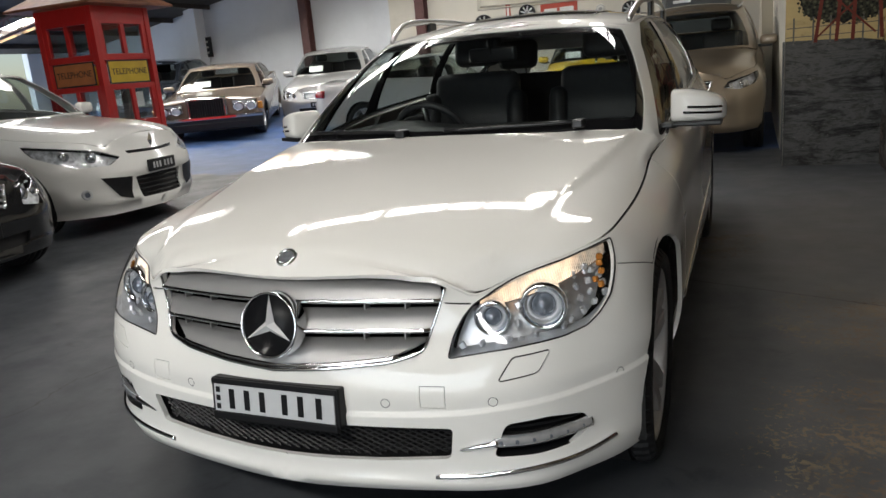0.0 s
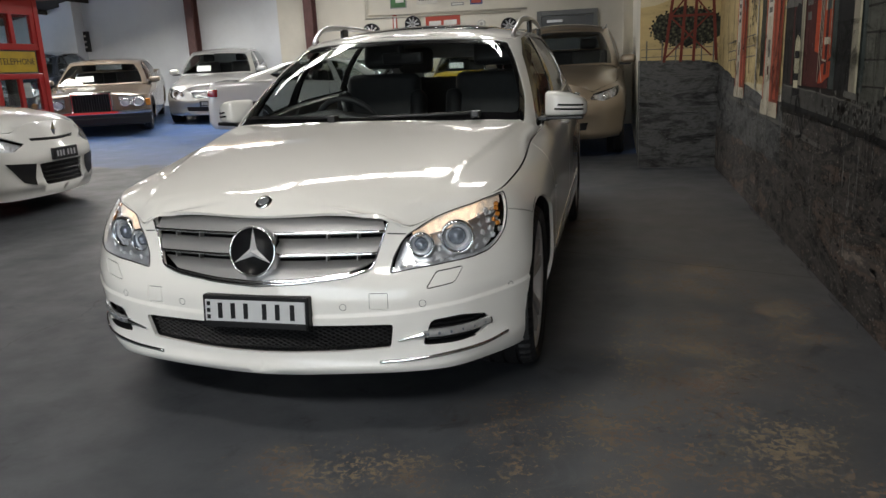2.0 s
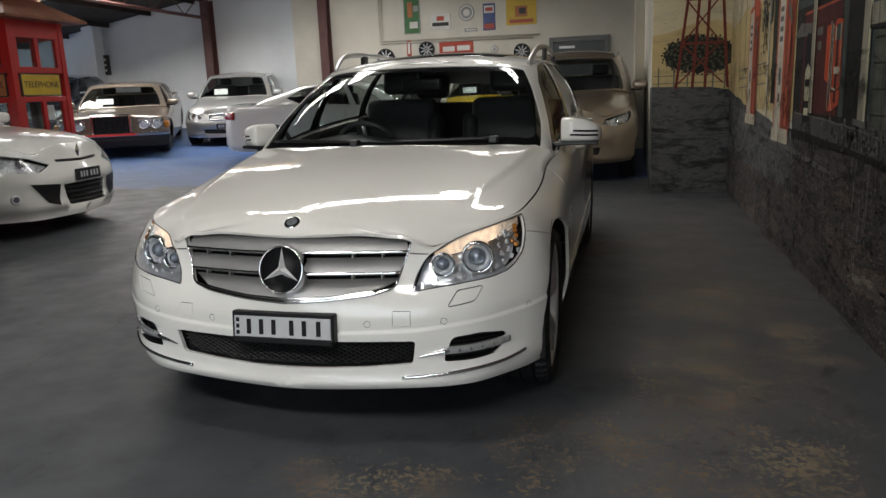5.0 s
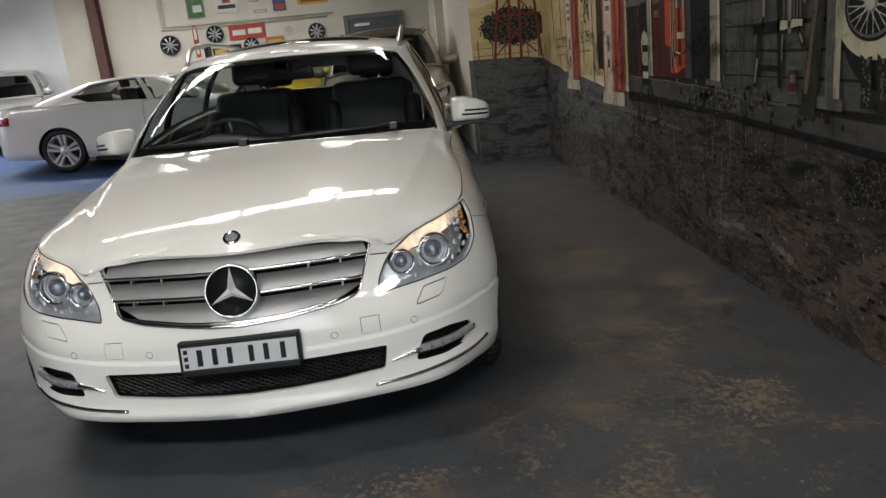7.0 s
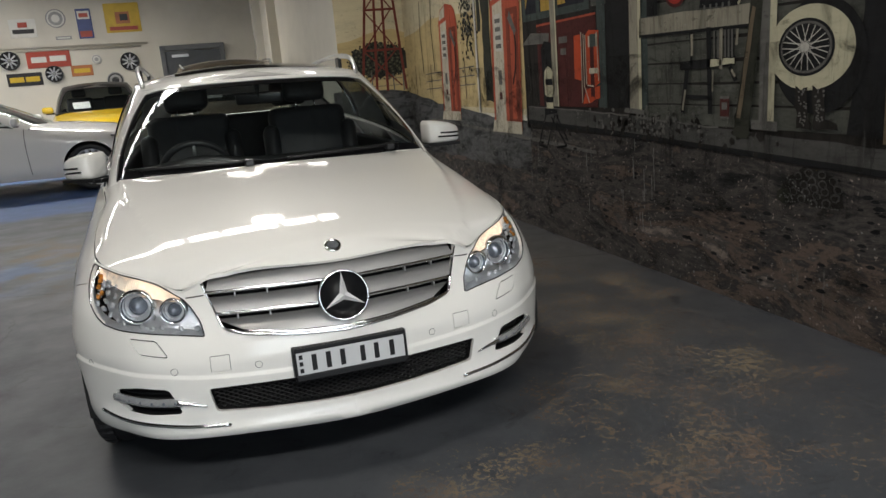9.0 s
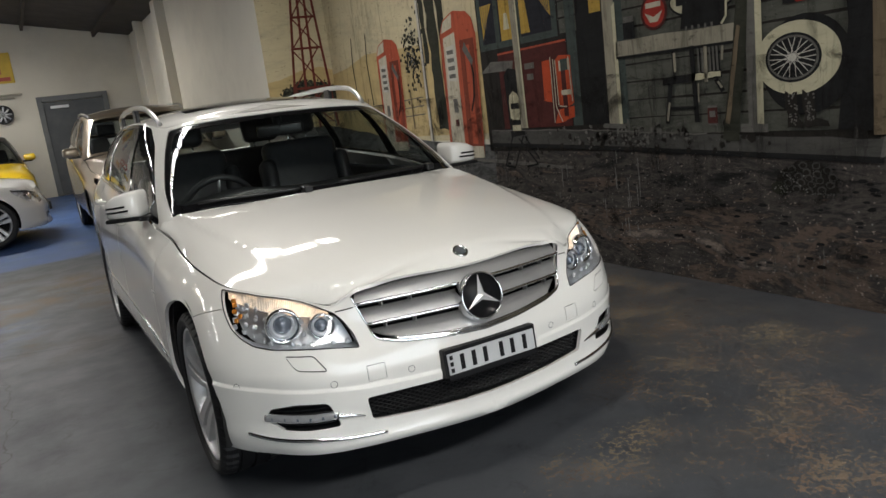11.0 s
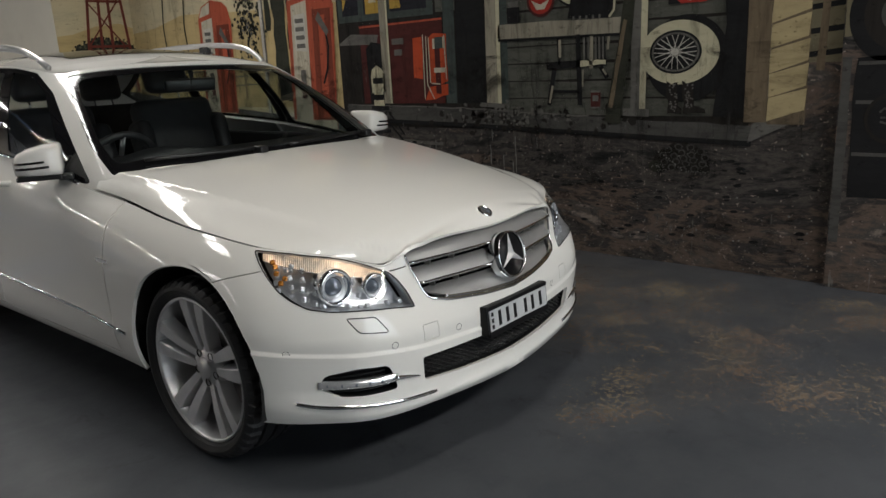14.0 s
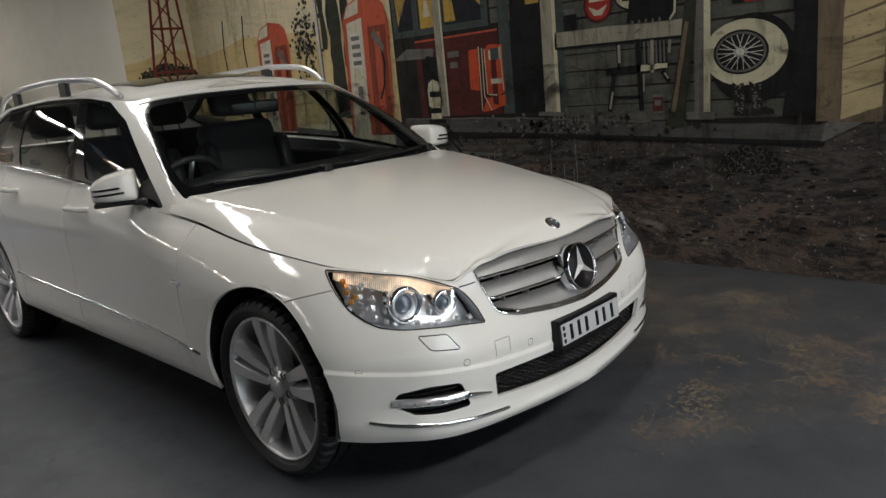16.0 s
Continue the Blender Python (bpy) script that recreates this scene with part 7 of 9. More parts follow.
for lx in (-0.73, -0.52, 0.52, 0.73):
    v, f = lathe([(0.0, -0.030), (0.05, -0.026), (0.074, -0.012), (0.076, -0.022), (0.090, -0.020), (0.096, 0.0), (0.096, 0.05)], 24, "y", (lx, -0.755, 0.665))
    rl = link("round_lamp", v, f, HL_CHROME, old, "round headlamp with bright ring")
    v, f = lathe([(0.074, -0.030), (0.082, -0.034), (0.094, -0.022), (0.097, 0.0)], 24, "y", (lx, -0.755, 0.665))
    link("lamp_rim", v, f, CHROME, rl, "chrome lamp rim")
bump = part("bumper", box_bm(-0.93, 0.93, -0.90, -0.76, 0.36, 0.50, 0.04, 3), BLACK_TRIM, old, "dark bumper with a chrome strip", smooth=True)
part("bumper_strip", box_bm(-0.925, 0.925, -0.908, -0.80, 0.455, 0.525, 0.012), CHROME, bump, "chrome bumper strip")
part("bumper_rubber", box_bm(-0.92, 0.92, -0.905, -0.80, 0.24, 0.40, 0.02), BLACK_TRIM, bump, "black rubber valance")
for sgn in (1, -1):
    part("indicator", box_bm(sgn * 0.88 - 0.04, sgn * 0.88 + 0.04, -0.74, -0.60, 0.58, 0.72, 0.015), AMBER, old, "amber corner indicator")
# silver saloon
fy4, fz4 = (lambda y: y * (1.05 if y < 0 else 1.05)), (lambda z: z * 1.04)
parked_car("silver_saloon", "silver saloon with twin grille and a card behind the windscreen", stand(-7.3, 11.9, 20), morph(SPEC, 1.05, fy4, fz4, 0.8), SILVER_PAINT, fy4, fz4, 1.05, grille=[(0.03, -0.7, 0.53), (0.30, -0.66, 0.545), (0.34, -0.64, 0.65), (0.03, -0.64, 0.66)], grille_mat=CHROME, bars=6, paper=True, deck=True)
# white coupe seen from its side
COUPE_TOP = [(0, 1.22, 1.27), (0.30, 1.235, 1.265), (0.50, 1.27, 1.255), (0.555, 1.30, 1.245), (0.585, 1.34, 1.242), (0.60, 1.44, 1.255), (0.61, 1.64, 1.275), (0.60, 2.0, 1.275), (0.57, 2.4, 1.235), (0.53, 2.6, 1.19), (0.48, 2.75, 1.15), (0.3, 2.80, 1.14), (0, 2.81, 1.14)]
COUPE_BASE = [(0, 0.45, 0.905), (0.35, 0.49, 0.91), (0.60, 0.575, 0.91), (0.70, 0.655, 0.895), (0.762, 0.75, 0.865), (0.785, 1.0, 0.895), (0.795, 1.45, 0.92), (0.79, 2.0, 0.945), (0.76, 2.6, 0.96), (0.70, 3.0, 0.965), (0.60, 3.22, 0.97), (0.3, 3.28, 0.97), (0, 3.29, 0.97)]
fy6, fz6 = (lambda y: y * 1.07), (lambda z: z * 1.05)
up = lambda keys: [(x * 1.05, fy6(y), fz6(z)) for x, y, z in keys]
coupe, _ = parked_car("white_coupe", "white coupe with alloy wheels parked across the hall", stand(-1.72, 9.6, 90), morph(SPEC, 1.05, fy6, fz6, 0.5, base=up(COUPE_BASE), top=up(COUPE_TOP)), PEARL, fy6, fz6, 1.05, grille=[(0, -0.7, 0.32), (0.26, -0.68, 0.33), (0.33, -0.65, 0.62), (0, -0.65, 0.64)], grille_mat=CHROME, bars=6, bar_mat=BLACK_TRIM, deck=True, spokes=5, wheel_r=0.33, rim=0.25)
# dark saloon behind the telephone box, yellow small car by the end wall
parked_car("dark_saloon", "dark blue saloon parked behind the telephone box", stand(-12.2, 11.6, 20), morph(SPEC, 1.03, same, same), NAVY_PAINT, same, same, 1.03, deck=True)
fy5, fz5 = (lambda y: y * (0.95 if y < 0 else 0.82)), (lambda z: z * 1.0)
parked_car("yellow_small_car", "small yellow car with dark windscreen near the end wall", stand(-1.85, 12.4, 4), morph(SPEC, 0.96, fy5, fz5, 0.8), YELLOW_PAINT, fy5, fz5, 0.96, roof_mat=BLACK_TRIM, paper=True, grille_mat=CHROME, lamps=[(0.44, -0.60, 0.56), (0.60, -0.54, 0.54), (0.70, -0.44, 0.60), (0.68, -0.42, 0.68), (0.58, -0.48, 0.68), (0.48, -0.55, 0.65)])

# ---- the mural: flat painted shapes on the side wall ----
def strokes(name, stops, stretch=(2.2, 2.2, 9.0), fleck=0.12, drips=0.0, bend=0.8, spread=(0.30, 0.70)):
    """Matt wall paint laid on in strokes: a ramp of colours over stretched noise, with dry flecks and pale runs."""
    m = bpy.data.materials.new("mural_" + name)
    m.use_nodes = True
    nt = m.node_tree
    L = nt.links.new
    b = nt.nodes["Principled BSDF"]
    b.inputs["Roughness"].default_value, b.inputs["Specular IOR Level"].default_value = 0.8, 0.2
    co = nt.nodes.new("ShaderNodeTexCoord").outputs["Object"]

    def noise(scale, detail, rough=0.6, dist=0.0):
        mp = nt.nodes.new("ShaderNodeMapping")
        mp.inputs["Scale"].default_value = scale
        L(co, mp.inputs[0])
        n = nt.nodes.new("ShaderNodeTexNoise")
        n.inputs["Scale"].default_value, n.inputs["Detail"].default_value = 1.0, detail
        n.inputs["Roughness"].default_value, n.inputs["Distortion"].default_value = rough, dist
        L(mp.outputs[0], n.inputs["Vector"])
        return n.outputs[0]

    def span(v, a, c, lo=0.0, hi=1.0):
        r = nt.nodes.new("ShaderNodeMapRange")
        for k, q in zip((1, 2, 3, 4), (a, c, lo, hi)):
            r.inputs[k].default_value = q
        L(v, r.inputs[0])
        return r.outputs[0]

    def calc(op, a, c):
        k = nt.nodes.new("ShaderNodeMath")
        k.operation = op
        for n, q in enumerate((a, c)):
            if isinstance(q, (int, float)):
                k.inputs[n].default_value = q
            else:
                L(q, k.inputs[n])
        return k.outputs[0]

    def mix(f, a, col):
        x = nt.nodes.new("ShaderNodeMix")
        x.data_type = "RGBA"
        L(f, x.inputs[0])
        L(a, x.inputs[6])
        x.inputs[7].default_value = (*col, 1)
        return x.outputs[2]

    body = noise(stretch, 10, 0.68, bend)
    fine = noise(tuple(q * 5 for q in stretch), 6, 0.7)
    f = span(calc("ADD", calc("MULTIPLY", body, 0.72), calc("MULTIPLY", fine, 0.28)), *spread)
    cr = nt.nodes.new("ShaderNodeValToRGB")
    el = cr.color_ramp.elements
    el[0].color, el[1].color = (*stops[0], 1), (*stops[-1], 1)
    for k in range(1, len(stops) - 1):
        el.new(k / (len(stops) - 1)).color = (*stops[k], 1)
    L(f, cr.inputs[0])
    col = cr.outputs[0]
    light = tuple(min(0.6, 2.2 * c + 0.03) for c in stops[-1])
    col = mix(calc("MULTIPLY", span(noise((48, 48, 60), 3, 0.5), 0.66, 0.72), fleck), col, light)
    dark = tuple(c * 0.25 for c in stops[0])
    col = mix(calc("MULTIPLY", span(noise((14, 14, 26), 6, 0.7), 0.60, 0.68), 0.6), col, dark)
    if drips:
        run = calc("MULTIPLY", span(noise((17, 17, 2.2), 5, 0.6), 0.64, 0.70), span(noise((1.3, 1.3, 2.6), 4), 0.50, 0.62))
        col = mix(calc("MULTIPLY", run, drips), col, (0.22, 0.215, 0.20))
    L(col, b.inputs["Base Color"])
    bp = nt.nodes.new("ShaderNodeBump")
    bp.inputs["Strength"].default_value, bp.inputs["Distance"].default_value = 0.15, 0.003
    L(fine, bp.inputs["Height"])
    L(bp.outputs[0], b.inputs["Normal"])
    return m


MIXED = {}


def paint(name, color, vary=0.3, scale=7.0, dirt=None, amount=0.5, dscale=3.0, run="h"):
    """A mural colour in three tones, brushed along (h) or upright (v)."""
    if name not in MIXED:
        c = [q * 0.95 for q in color]
        low = tuple(q * (1 - vary * 1.1) for q in c) if not dirt else tuple(q * 0.8 * 0.5 + r * 0.25 for q, r in zip(dirt, c))
        stops = (low, tuple(c), tuple(q * (1 + vary * 0.9) for q in c))
        k = max(0.6, scale / 7)
        MIXED[name] = strokes(name, stops, (2.5 * k, 2.5 * k, 10 * k) if run == "h" else (13 * k, 13 * k, 1.6 * k))
    return MIXED[name]


P_SKY = paint("sky", (0.55, 0.48, 0.32), 0.14, 2.0, (0.60, 0.55, 0.42), 0.7, 1.3)
P_DUNE = paint("dune", (0.50, 0.385, 0.19), 0.16, 4.0, (0.50, 0.40, 0.22), 0.7, 2.0)
P_GROUND = strokes("ground", ((0.007, 0.007, 0.007), (0.026, 0.025, 0.025), (0.080, 0.070, 0.064), (0.030, 0.029, 0.029), (0.125, 0.092, 0.074), (0.060, 0.056, 0.054), (0.24, 0.195, 0.165)), (0.75, 0.75, 2.6), 0.5, 1.0, 1.4, (0.37, 0.66))
P_EARTH = P_GROUND
P_ROAD = strokes("road", ((0.018, 0.018, 0.018), (0.050, 0.050, 0.051), (0.105, 0.106, 0.106), (0.055, 0.054, 0.052), (0.17, 0.17, 0.165)), (1.6, 1.6, 6.5), 0.25, 0.3, 1.2, (0.38, 0.66))
P_BLACK = paint("black", (0.012, 0.012, 0.013), 0.4)
P_DARK = paint("dark_wall", (0.020, 0.017, 0.015), 0.4, 8.0, run="v")
P_PLANK = paint("plank", (0.092, 0.094, 0.080), 0.34, 9.0, (0.032, 0.033, 0.028), 0.8, 4.0)
P_TEAL = paint("teal_frame", (0.055, 0.070, 0.066), 0.3, 9.0)
P_POST = paint("post", (0.30, 0.275, 0.215), 0.3, 8.0, (0.09, 0.08, 0.06), 0.7, 4.0, run="v")
P_CREAM = paint("cream", (0.53, 0.495, 0.35), 0.15, 9.0)
P_BOARD = paint("board", (0.42, 0.34, 0.19), 0.2, 6.0, (0.22, 0.17, 0.09), 0.6, 3.0)
P_TIMBER = paint("timber", (0.15, 0.115, 0.075), 0.25, 10.0, (0.07, 0.055, 0.04), 0.7, 5.0, run="v")
P_RED = paint("pump_red", (0.40, 0.085, 0.045), 0.22, 7.0, (0.22, 0.05, 0.03), 0.6, 4.0, run="v")
P_REDDARK = paint("pump_shade", (0.19, 0.045, 0.026), 0.25, 8.0, run="v")
P_PUMPFACE = paint("pump_face", (0.50, 0.455, 0.36), 0.18, 8.0, (0.27, 0.24, 0.18), 0.6, 4.0, run="v")
P_GREY = paint("grey", (0.13, 0.125, 0.115), 0.3, 8.0)
P_STEP = paint("step", (0.070, 0.068, 0.064), 0.35, 7.0, (0.03, 0.03, 0.03), 0.8, 4.0)
P_SIGNRED = paint("sign_red", (0.33, 0.032, 0.022), 0.2, 9.0)
P_MAROON = paint("maroon", (0.075, 0.018, 0.016), 0.3, 8.0)
P_ORANGE = paint("cooler_orange", (0.47, 0.07, 0.024), 0.2, 8.0)
P_YELLOW = paint("lamp_yellow", (0.45, 0.29, 0.06), 0.2, 8.0)
P_NIGHT = paint("night_pane", (0.018, 0.019, 0.026), 0.4, 8.0)
P_BUSH = paint("bush", (0.032, 0.033, 0.024), 0.4, 14.0)
P_GREEN = paint("leaf_green", (0.085, 0.085, 0.055), 0.4, 14.0)
P_RUST = paint("tower_red", (0.15, 0.036, 0.026), 0.3, 9.0)
P_WHITE = paint("white", (0.52, 0.50, 0.45), 0.15, 9.0)
P_SPLASH = paint("splash", (0.20, 0.20, 0.19), 0.4, 12.0)

mural = thing("mural", "painted mural of an old petrol station in a desert", "mural", kind="structure")


def flat(name, pts, material, layer=1, plane="east", label=""):
    """One flat painted shape. On the side wall the points are (y, z), on the wall return (x, z)."""
    d = 0.0012 * layer
    vs = [(WALL_X - d, a, b) for a, b in pts] if plane == "east" else [(a, PIER_Y - d, b) for a, b in pts]
    ar = sum(pts[i][0] * pts[(i + 1) % len(pts)][1] - pts[(i + 1) % len(pts)][0] * pts[i][1] for i in range(len(pts)))
    f = tuple(range(len(vs)))
    if (ar > 0) == (plane == "east"):
        f = f[::-1]
    return link(name, vs, [f], material, mural, label, smooth=False)


def flat_many(name, shapes, material, layer=1, plane="east"):
    """Many small dabs of one colour as one painted layer."""
    vs, fs = [], []
    d = 0.0012 * layer
    for pts in shapes:
        k = len(vs)
        vs += [(WALL_X - d, a, b) for a, b in pts] if plane == "east" else [(a, PIER_Y - d, b) for a, b in pts]
        fs.append(tuple(range(k, k + len(pts))))
    return link(name, vs, fs, material, mural, smooth=False)


def dab(rng, a, b, r):
    return [(a + r * rng.uniform(0.5, 1.2) * math.cos(t), b + r * rng.uniform(0.5, 1.2) * math.sin(t)) for t in np.linspace(0, 2 * math.pi, 6)[:-1]]


def flat_line(name, pts, w, material, layer=3, plane="east"):
    return flat(name, [tuple(p) for p in strip(pts if len(pts) > 2 else [pts[0], ((pts[0][0] + pts[1][0]) / 2, (pts[0][1] + pts[1][1]) / 2), pts[1]], w)], material, layer, plane)


def oval(cy, cz, ry, rz, n=36):
    return [(cy + ry * math.cos(2 * math.pi * i / n), cz + rz * math.sin(2 * math.pi * i / n)) for i in range(n)]


def wobble(pts, amount, step=0.12, seed=1):
    """A hand-painted, slightly uneven outline."""
    rng = random.Random(seed)
    return [(a + rng.uniform(-amount, amount), b + rng.uniform(-amount, amount)) for a, b in dense(pts, step)]


def quad(y0, y1, z0, z1):
    return [(y0, z0), (y1, z0), (y1, z1), (y0, z1)]


TOPZ = 3.3
# backgrounds
flat("sky", quad(2.4, PIER_Y - 0.002, 0.9, TOPZ), P_SKY, 1)
flat("dune", [(PIER_Y - 0.002, 0.95), (PIER_Y - 0.002, 1.72), (5.2, 1.75), (4.7, 1.84), (4.3, 1.86), (3.6, 1.82), (2.4, 1.80), (2.4, 0.95)], P_DUNE, 2)
flat("dune_far", [(4.3, 2.0), (3.5, 2.25), (2.4, 2.45), (2.4, 1.78), (3.6, 1.80), (4.6, 1.84)], P_SKY, 3)
flat("road", wobble([(PIER_Y - 0.002, 0.45), (PIER_Y - 0.002, 1.10), (4.6, 0.98), (3.3, 0.88), (2.4, 0.86), (2.4, 0.45)], 0.012, 0.2, 3), P_ROAD, 4)
flat("ground", quad(-1.25, PIER_Y - 0.002, 0.0, 0.80), P_GROUND, 3)
flat("ground", quad(-1.25, -0.78, 0.6, 1.0), P_GROUND, 2)
flat("house_wall", quad(-0.80, 2.45, 0.80, TOPZ), P_DARK, 4)
for i in range(22):
    z = 0.90 + i * 0.112
    for y0, y1 in ((-0.795, 0.845),):
        flat("painted_plank", wobble([(y0, z), (y1, z + 0.004), (y1, z + 0.104), (y0, z + 0.100)], 0.004, 0.3, i), P_PLANK, 5)
for i in range(14):
    z = 1.62 + i * 0.112
    flat("painted_plank", wobble([(1.16, z), (1.42, z), (1.42, z + 0.100), (1.16, z + 0.100)], 0.004, 0.3, i + 60), P_PLANK, 5)
flat("doorway", quad(0.93, 1.24, 0.98, 2.6), P_BLACK, 6)
flat("door_light", quad(0.99, 1.10, 1.71, 1.92), P_YELLOW, 7)
flat("door_jamb", quad(1.25, 1.35, 0.98, 2.6), P_TEAL, 7)
flat("door_jamb", quad(0.80, 0.88, 0.98, 2.6), P_TEAL, 7)
# window with curtains and a lamp
flat("window_frame_paint", quad(1.44, 2.43, 1.61, 2.5), P_TEAL, 6)
for y0, y1 in ((1.50, 1.86), (1.96, 2.14), (2.20, 2.38)):
    flat("night_pane", quad(y0, y1, 1.66, 2.44), P_NIGHT, 7)
flat("lamp_glow", quad(1.98, 2.12, 1.66, 1.98), P_YELLOW, 8)
flat("lamp_glow", [(1.75, 1.68), (1.86, 1.68), (1.86, 1.95), (1.79, 1.95)], P_YELLOW, 8)
flat("lamp_shade", [(2.00, 1.74), (2.08, 1.74), (2.06, 1.86), (2.02, 1.86)], P_CREAM, 9)
flat("curtain", [(2.38, 1.96), (2.22, 1.96), (2.32, 1.80), (2.37, 1.70)], P_YELLOW, 8)
flat("curtain", [(1.50, 1.96), (1.66, 1.96), (1.56, 1.82), (1.50, 1.76)], P_YELLOW, 8)
for i in range(4):
    flat_line("curtain_fold", [(2.36 - i * 0.035, 1.96), (2.345 - i * 0.01, 1.78)], 0.008, P_TIMBER, 9)
    flat_line("curtain_fold", [(1.52 + i * 0.035, 1.96), (1.515 + i * 0.01, 1.80)], 0.008, P_TIMBER, 9)
# cool box
flat("cool_box", quad(1.36, 2.20, 0.98, 1.58), P_MAROON, 8)
flat_line("cool_box_edge", [(2.20, 1.565), (1.36, 1.575)], 0.014, P_RED, 9)
flat("bench_top", [(2.46, 1.44), (2.02, 1.43), (2.0, 1.50), (2.3, 1.52)], P_GREY, 9)
flat("cool_box_front", wobble([(1.655, 1.17), (1.565, 1.155), (1.555, 1.46), (1.645, 1.455)], 0.004, 0.1, 3), P_ORANGE, 9)
flat("cool_box_front", wobble([(1.49, 1.45), (1.45, 1.475), (1.329, 1.468), (1.324, 1.14), (1.40, 1.115), (1.487, 1.12)], 0.004, 0.1, 5), P_ORANGE, 9)
flat("cool_box_front", wobble([(1.55, 1.005), (1.50, 1.10), (1.33, 1.12), (1.332, 1.045), (1.458, 1.01)], 0.004, 0.1, 7), P_ORANGE, 9)
flat("cool_box_handle", quad(1.39, 1.44, 1.05, 1.42), P_MAROON, 10)
flat("cool_box_handle", quad(1.36, 1.435, 1.37, 1.45), P_TEAL, 11)
for a, b in (((1.545, 1.475), (1.55, 1.01)), ((1.515, 1.46), (1.52, 1.12)), ((1.492, 1.45), (1.49, 1.13)), ((1.52, 1.12), (1.46, 1.012)), ((1.345, 1.46), (1.335, 1.15)), ((1.48, 1.125), (1.40, 1.118))):
    flat_line("cool_box_trim", [a, b], 0.009, P_PUMPFACE, 12)
flat_many("writing_bar", [quad(1.335, 1.36, 1.37, 1.45), quad(1.435, 1.455, 1.37, 1.44), quad(1.345, 1.45, 1.20, 1.235)], P_PUMPFACE, 12)
for z, a, b in ((1.44, 1.74, 1.86), (1.36, 1.76, 1.84)):
    flat("writing_bar", quad(a, b, z - 0.022, z + 0.022), P_GREY, 10)
# advertising stand
flat("stand_board", [(2.14, 1.40), (2.08, 1.45), (1.97, 1.43), (1.94, 1.36), (1.93, 0.93), (2.12, 0.91)], P_BLACK, 11)
flat("stand_shield", [(2.10, 1.06), (1.955, 1.07), (1.955, 1.20), (1.99, 1.25), (2.04, 1.27), (2.09, 1.24), (2.105, 1.19)], P_CREAM, 12)
for z, w in ((1.155, 0.055), (1.07, 0.05), (0.985, 0.055)):
    flat("writing_bar", quad(2.03 - w, 2.03 + w, z - 0.022, z + 0.022), P_BLACK if z > 1.1 else P_CREAM, 13)
for a, b in (((2.10, 0.92), (2.24, 0.68)), ((2.02, 0.90), (1.80, 0.70)), ((1.96, 0.92), (2.10, 0.68)), ((2.24, 0.68), (2.10, 0.67)), ((1.94, 0.92), (1.78, 0.74)), ((1.80, 0.70), (1.95, 0.68))):
    flat_line("stand_leg", [a, b], 0.016, P_BLACK, 12)
# petrol pumps


def pump(y, z, s, seed):
    """A painted petrol pump with its red side and cream front; y of its front's middle."""
    f = lambda pts: [(y + a * s, z + b * s) for a, b in pts]
    flat("pump_body", f([(0.20, 0.0), (0.155, 1.08), (0.08, 1.20), (-0.10, 1.255), (-0.30, 1.22), (-0.38, 1.16), (-0.42, 1.02), (-0.36, 0.02)]), P_RED, 8)
    flat("pump_side", f([(-0.12, 0.03), (-0.16, 1.0), (-0.38, 1.0), (-0.345, 0.05)]), P_REDDARK, 9)
    flat("pump_side_panel", f([(-0.20, 0.12), (-0.23, 0.95), (-0.31, 0.95), (-0.28, 0.12)]), P_RED, 10)
    flat("pump_front", f([(0.16, 0.06), (0.105, 1.05), (-0.095, 1.08), (-0.06, 0.05)]), P_PUMPFACE, 9)
    flat("pump_dial", f([(0.085, 0.68), (0.075, 0.97), (-0.065, 0.98), (-0.055, 0.67)]), P_WHITE, 10)
    for r in range(4):
        flat("dial_bar", f(quad(-0.045, 0.065, 0.70 + r * 0.068, 0.735 + r * 0.068)), P_GREY, 11)
    flat("dial_bar", f(quad(-0.02, 0.05, 0.40, 0.52)), P_GREY, 10)
    flat("dial_bar", f(quad(-0.01, 0.05, 0.28, 0.34)), P_MAROON, 10)
    flat("pump_cap", f([(0.13, 1.09), (0.07, 1.19), (-0.08, 1.235), (-0.06, 1.12)]), P_PUMPFACE, 10)
    flat("pump_foot", f([(0.24, 0.0), (0.20, 0.10), (-0.36, 0.10), (-0.36, 0.0)]), P_PUMPFACE if seed else P_RED, 11)
    flat_line("pump_hose", f([(-0.22, 0.92), (-0.30, 0.86), (-0.33, 0.7), (-0.30, 0.52), (-0.24, 0.4)]), 0.022 * s, P_BLACK, 12)
    flat("pump_nozzle", f([(-0.24, 0.98), (-0.20, 0.92), (-0.32, 0.78), (-0.35, 0.82)]), P_GREY, 13)


pump(2.90, 0.745, 1.0, 1)
pump(4.25, 0.81, 0.90, 1)
flat("kerb", wobble([(4.85, 0.79), (3.0, 0.725), (1.4, 0.665), (1.4, 0.69), (3.0, 0.755), (4.85, 0.815)], 0.004, 0.2, 8), P_GREY, 7)
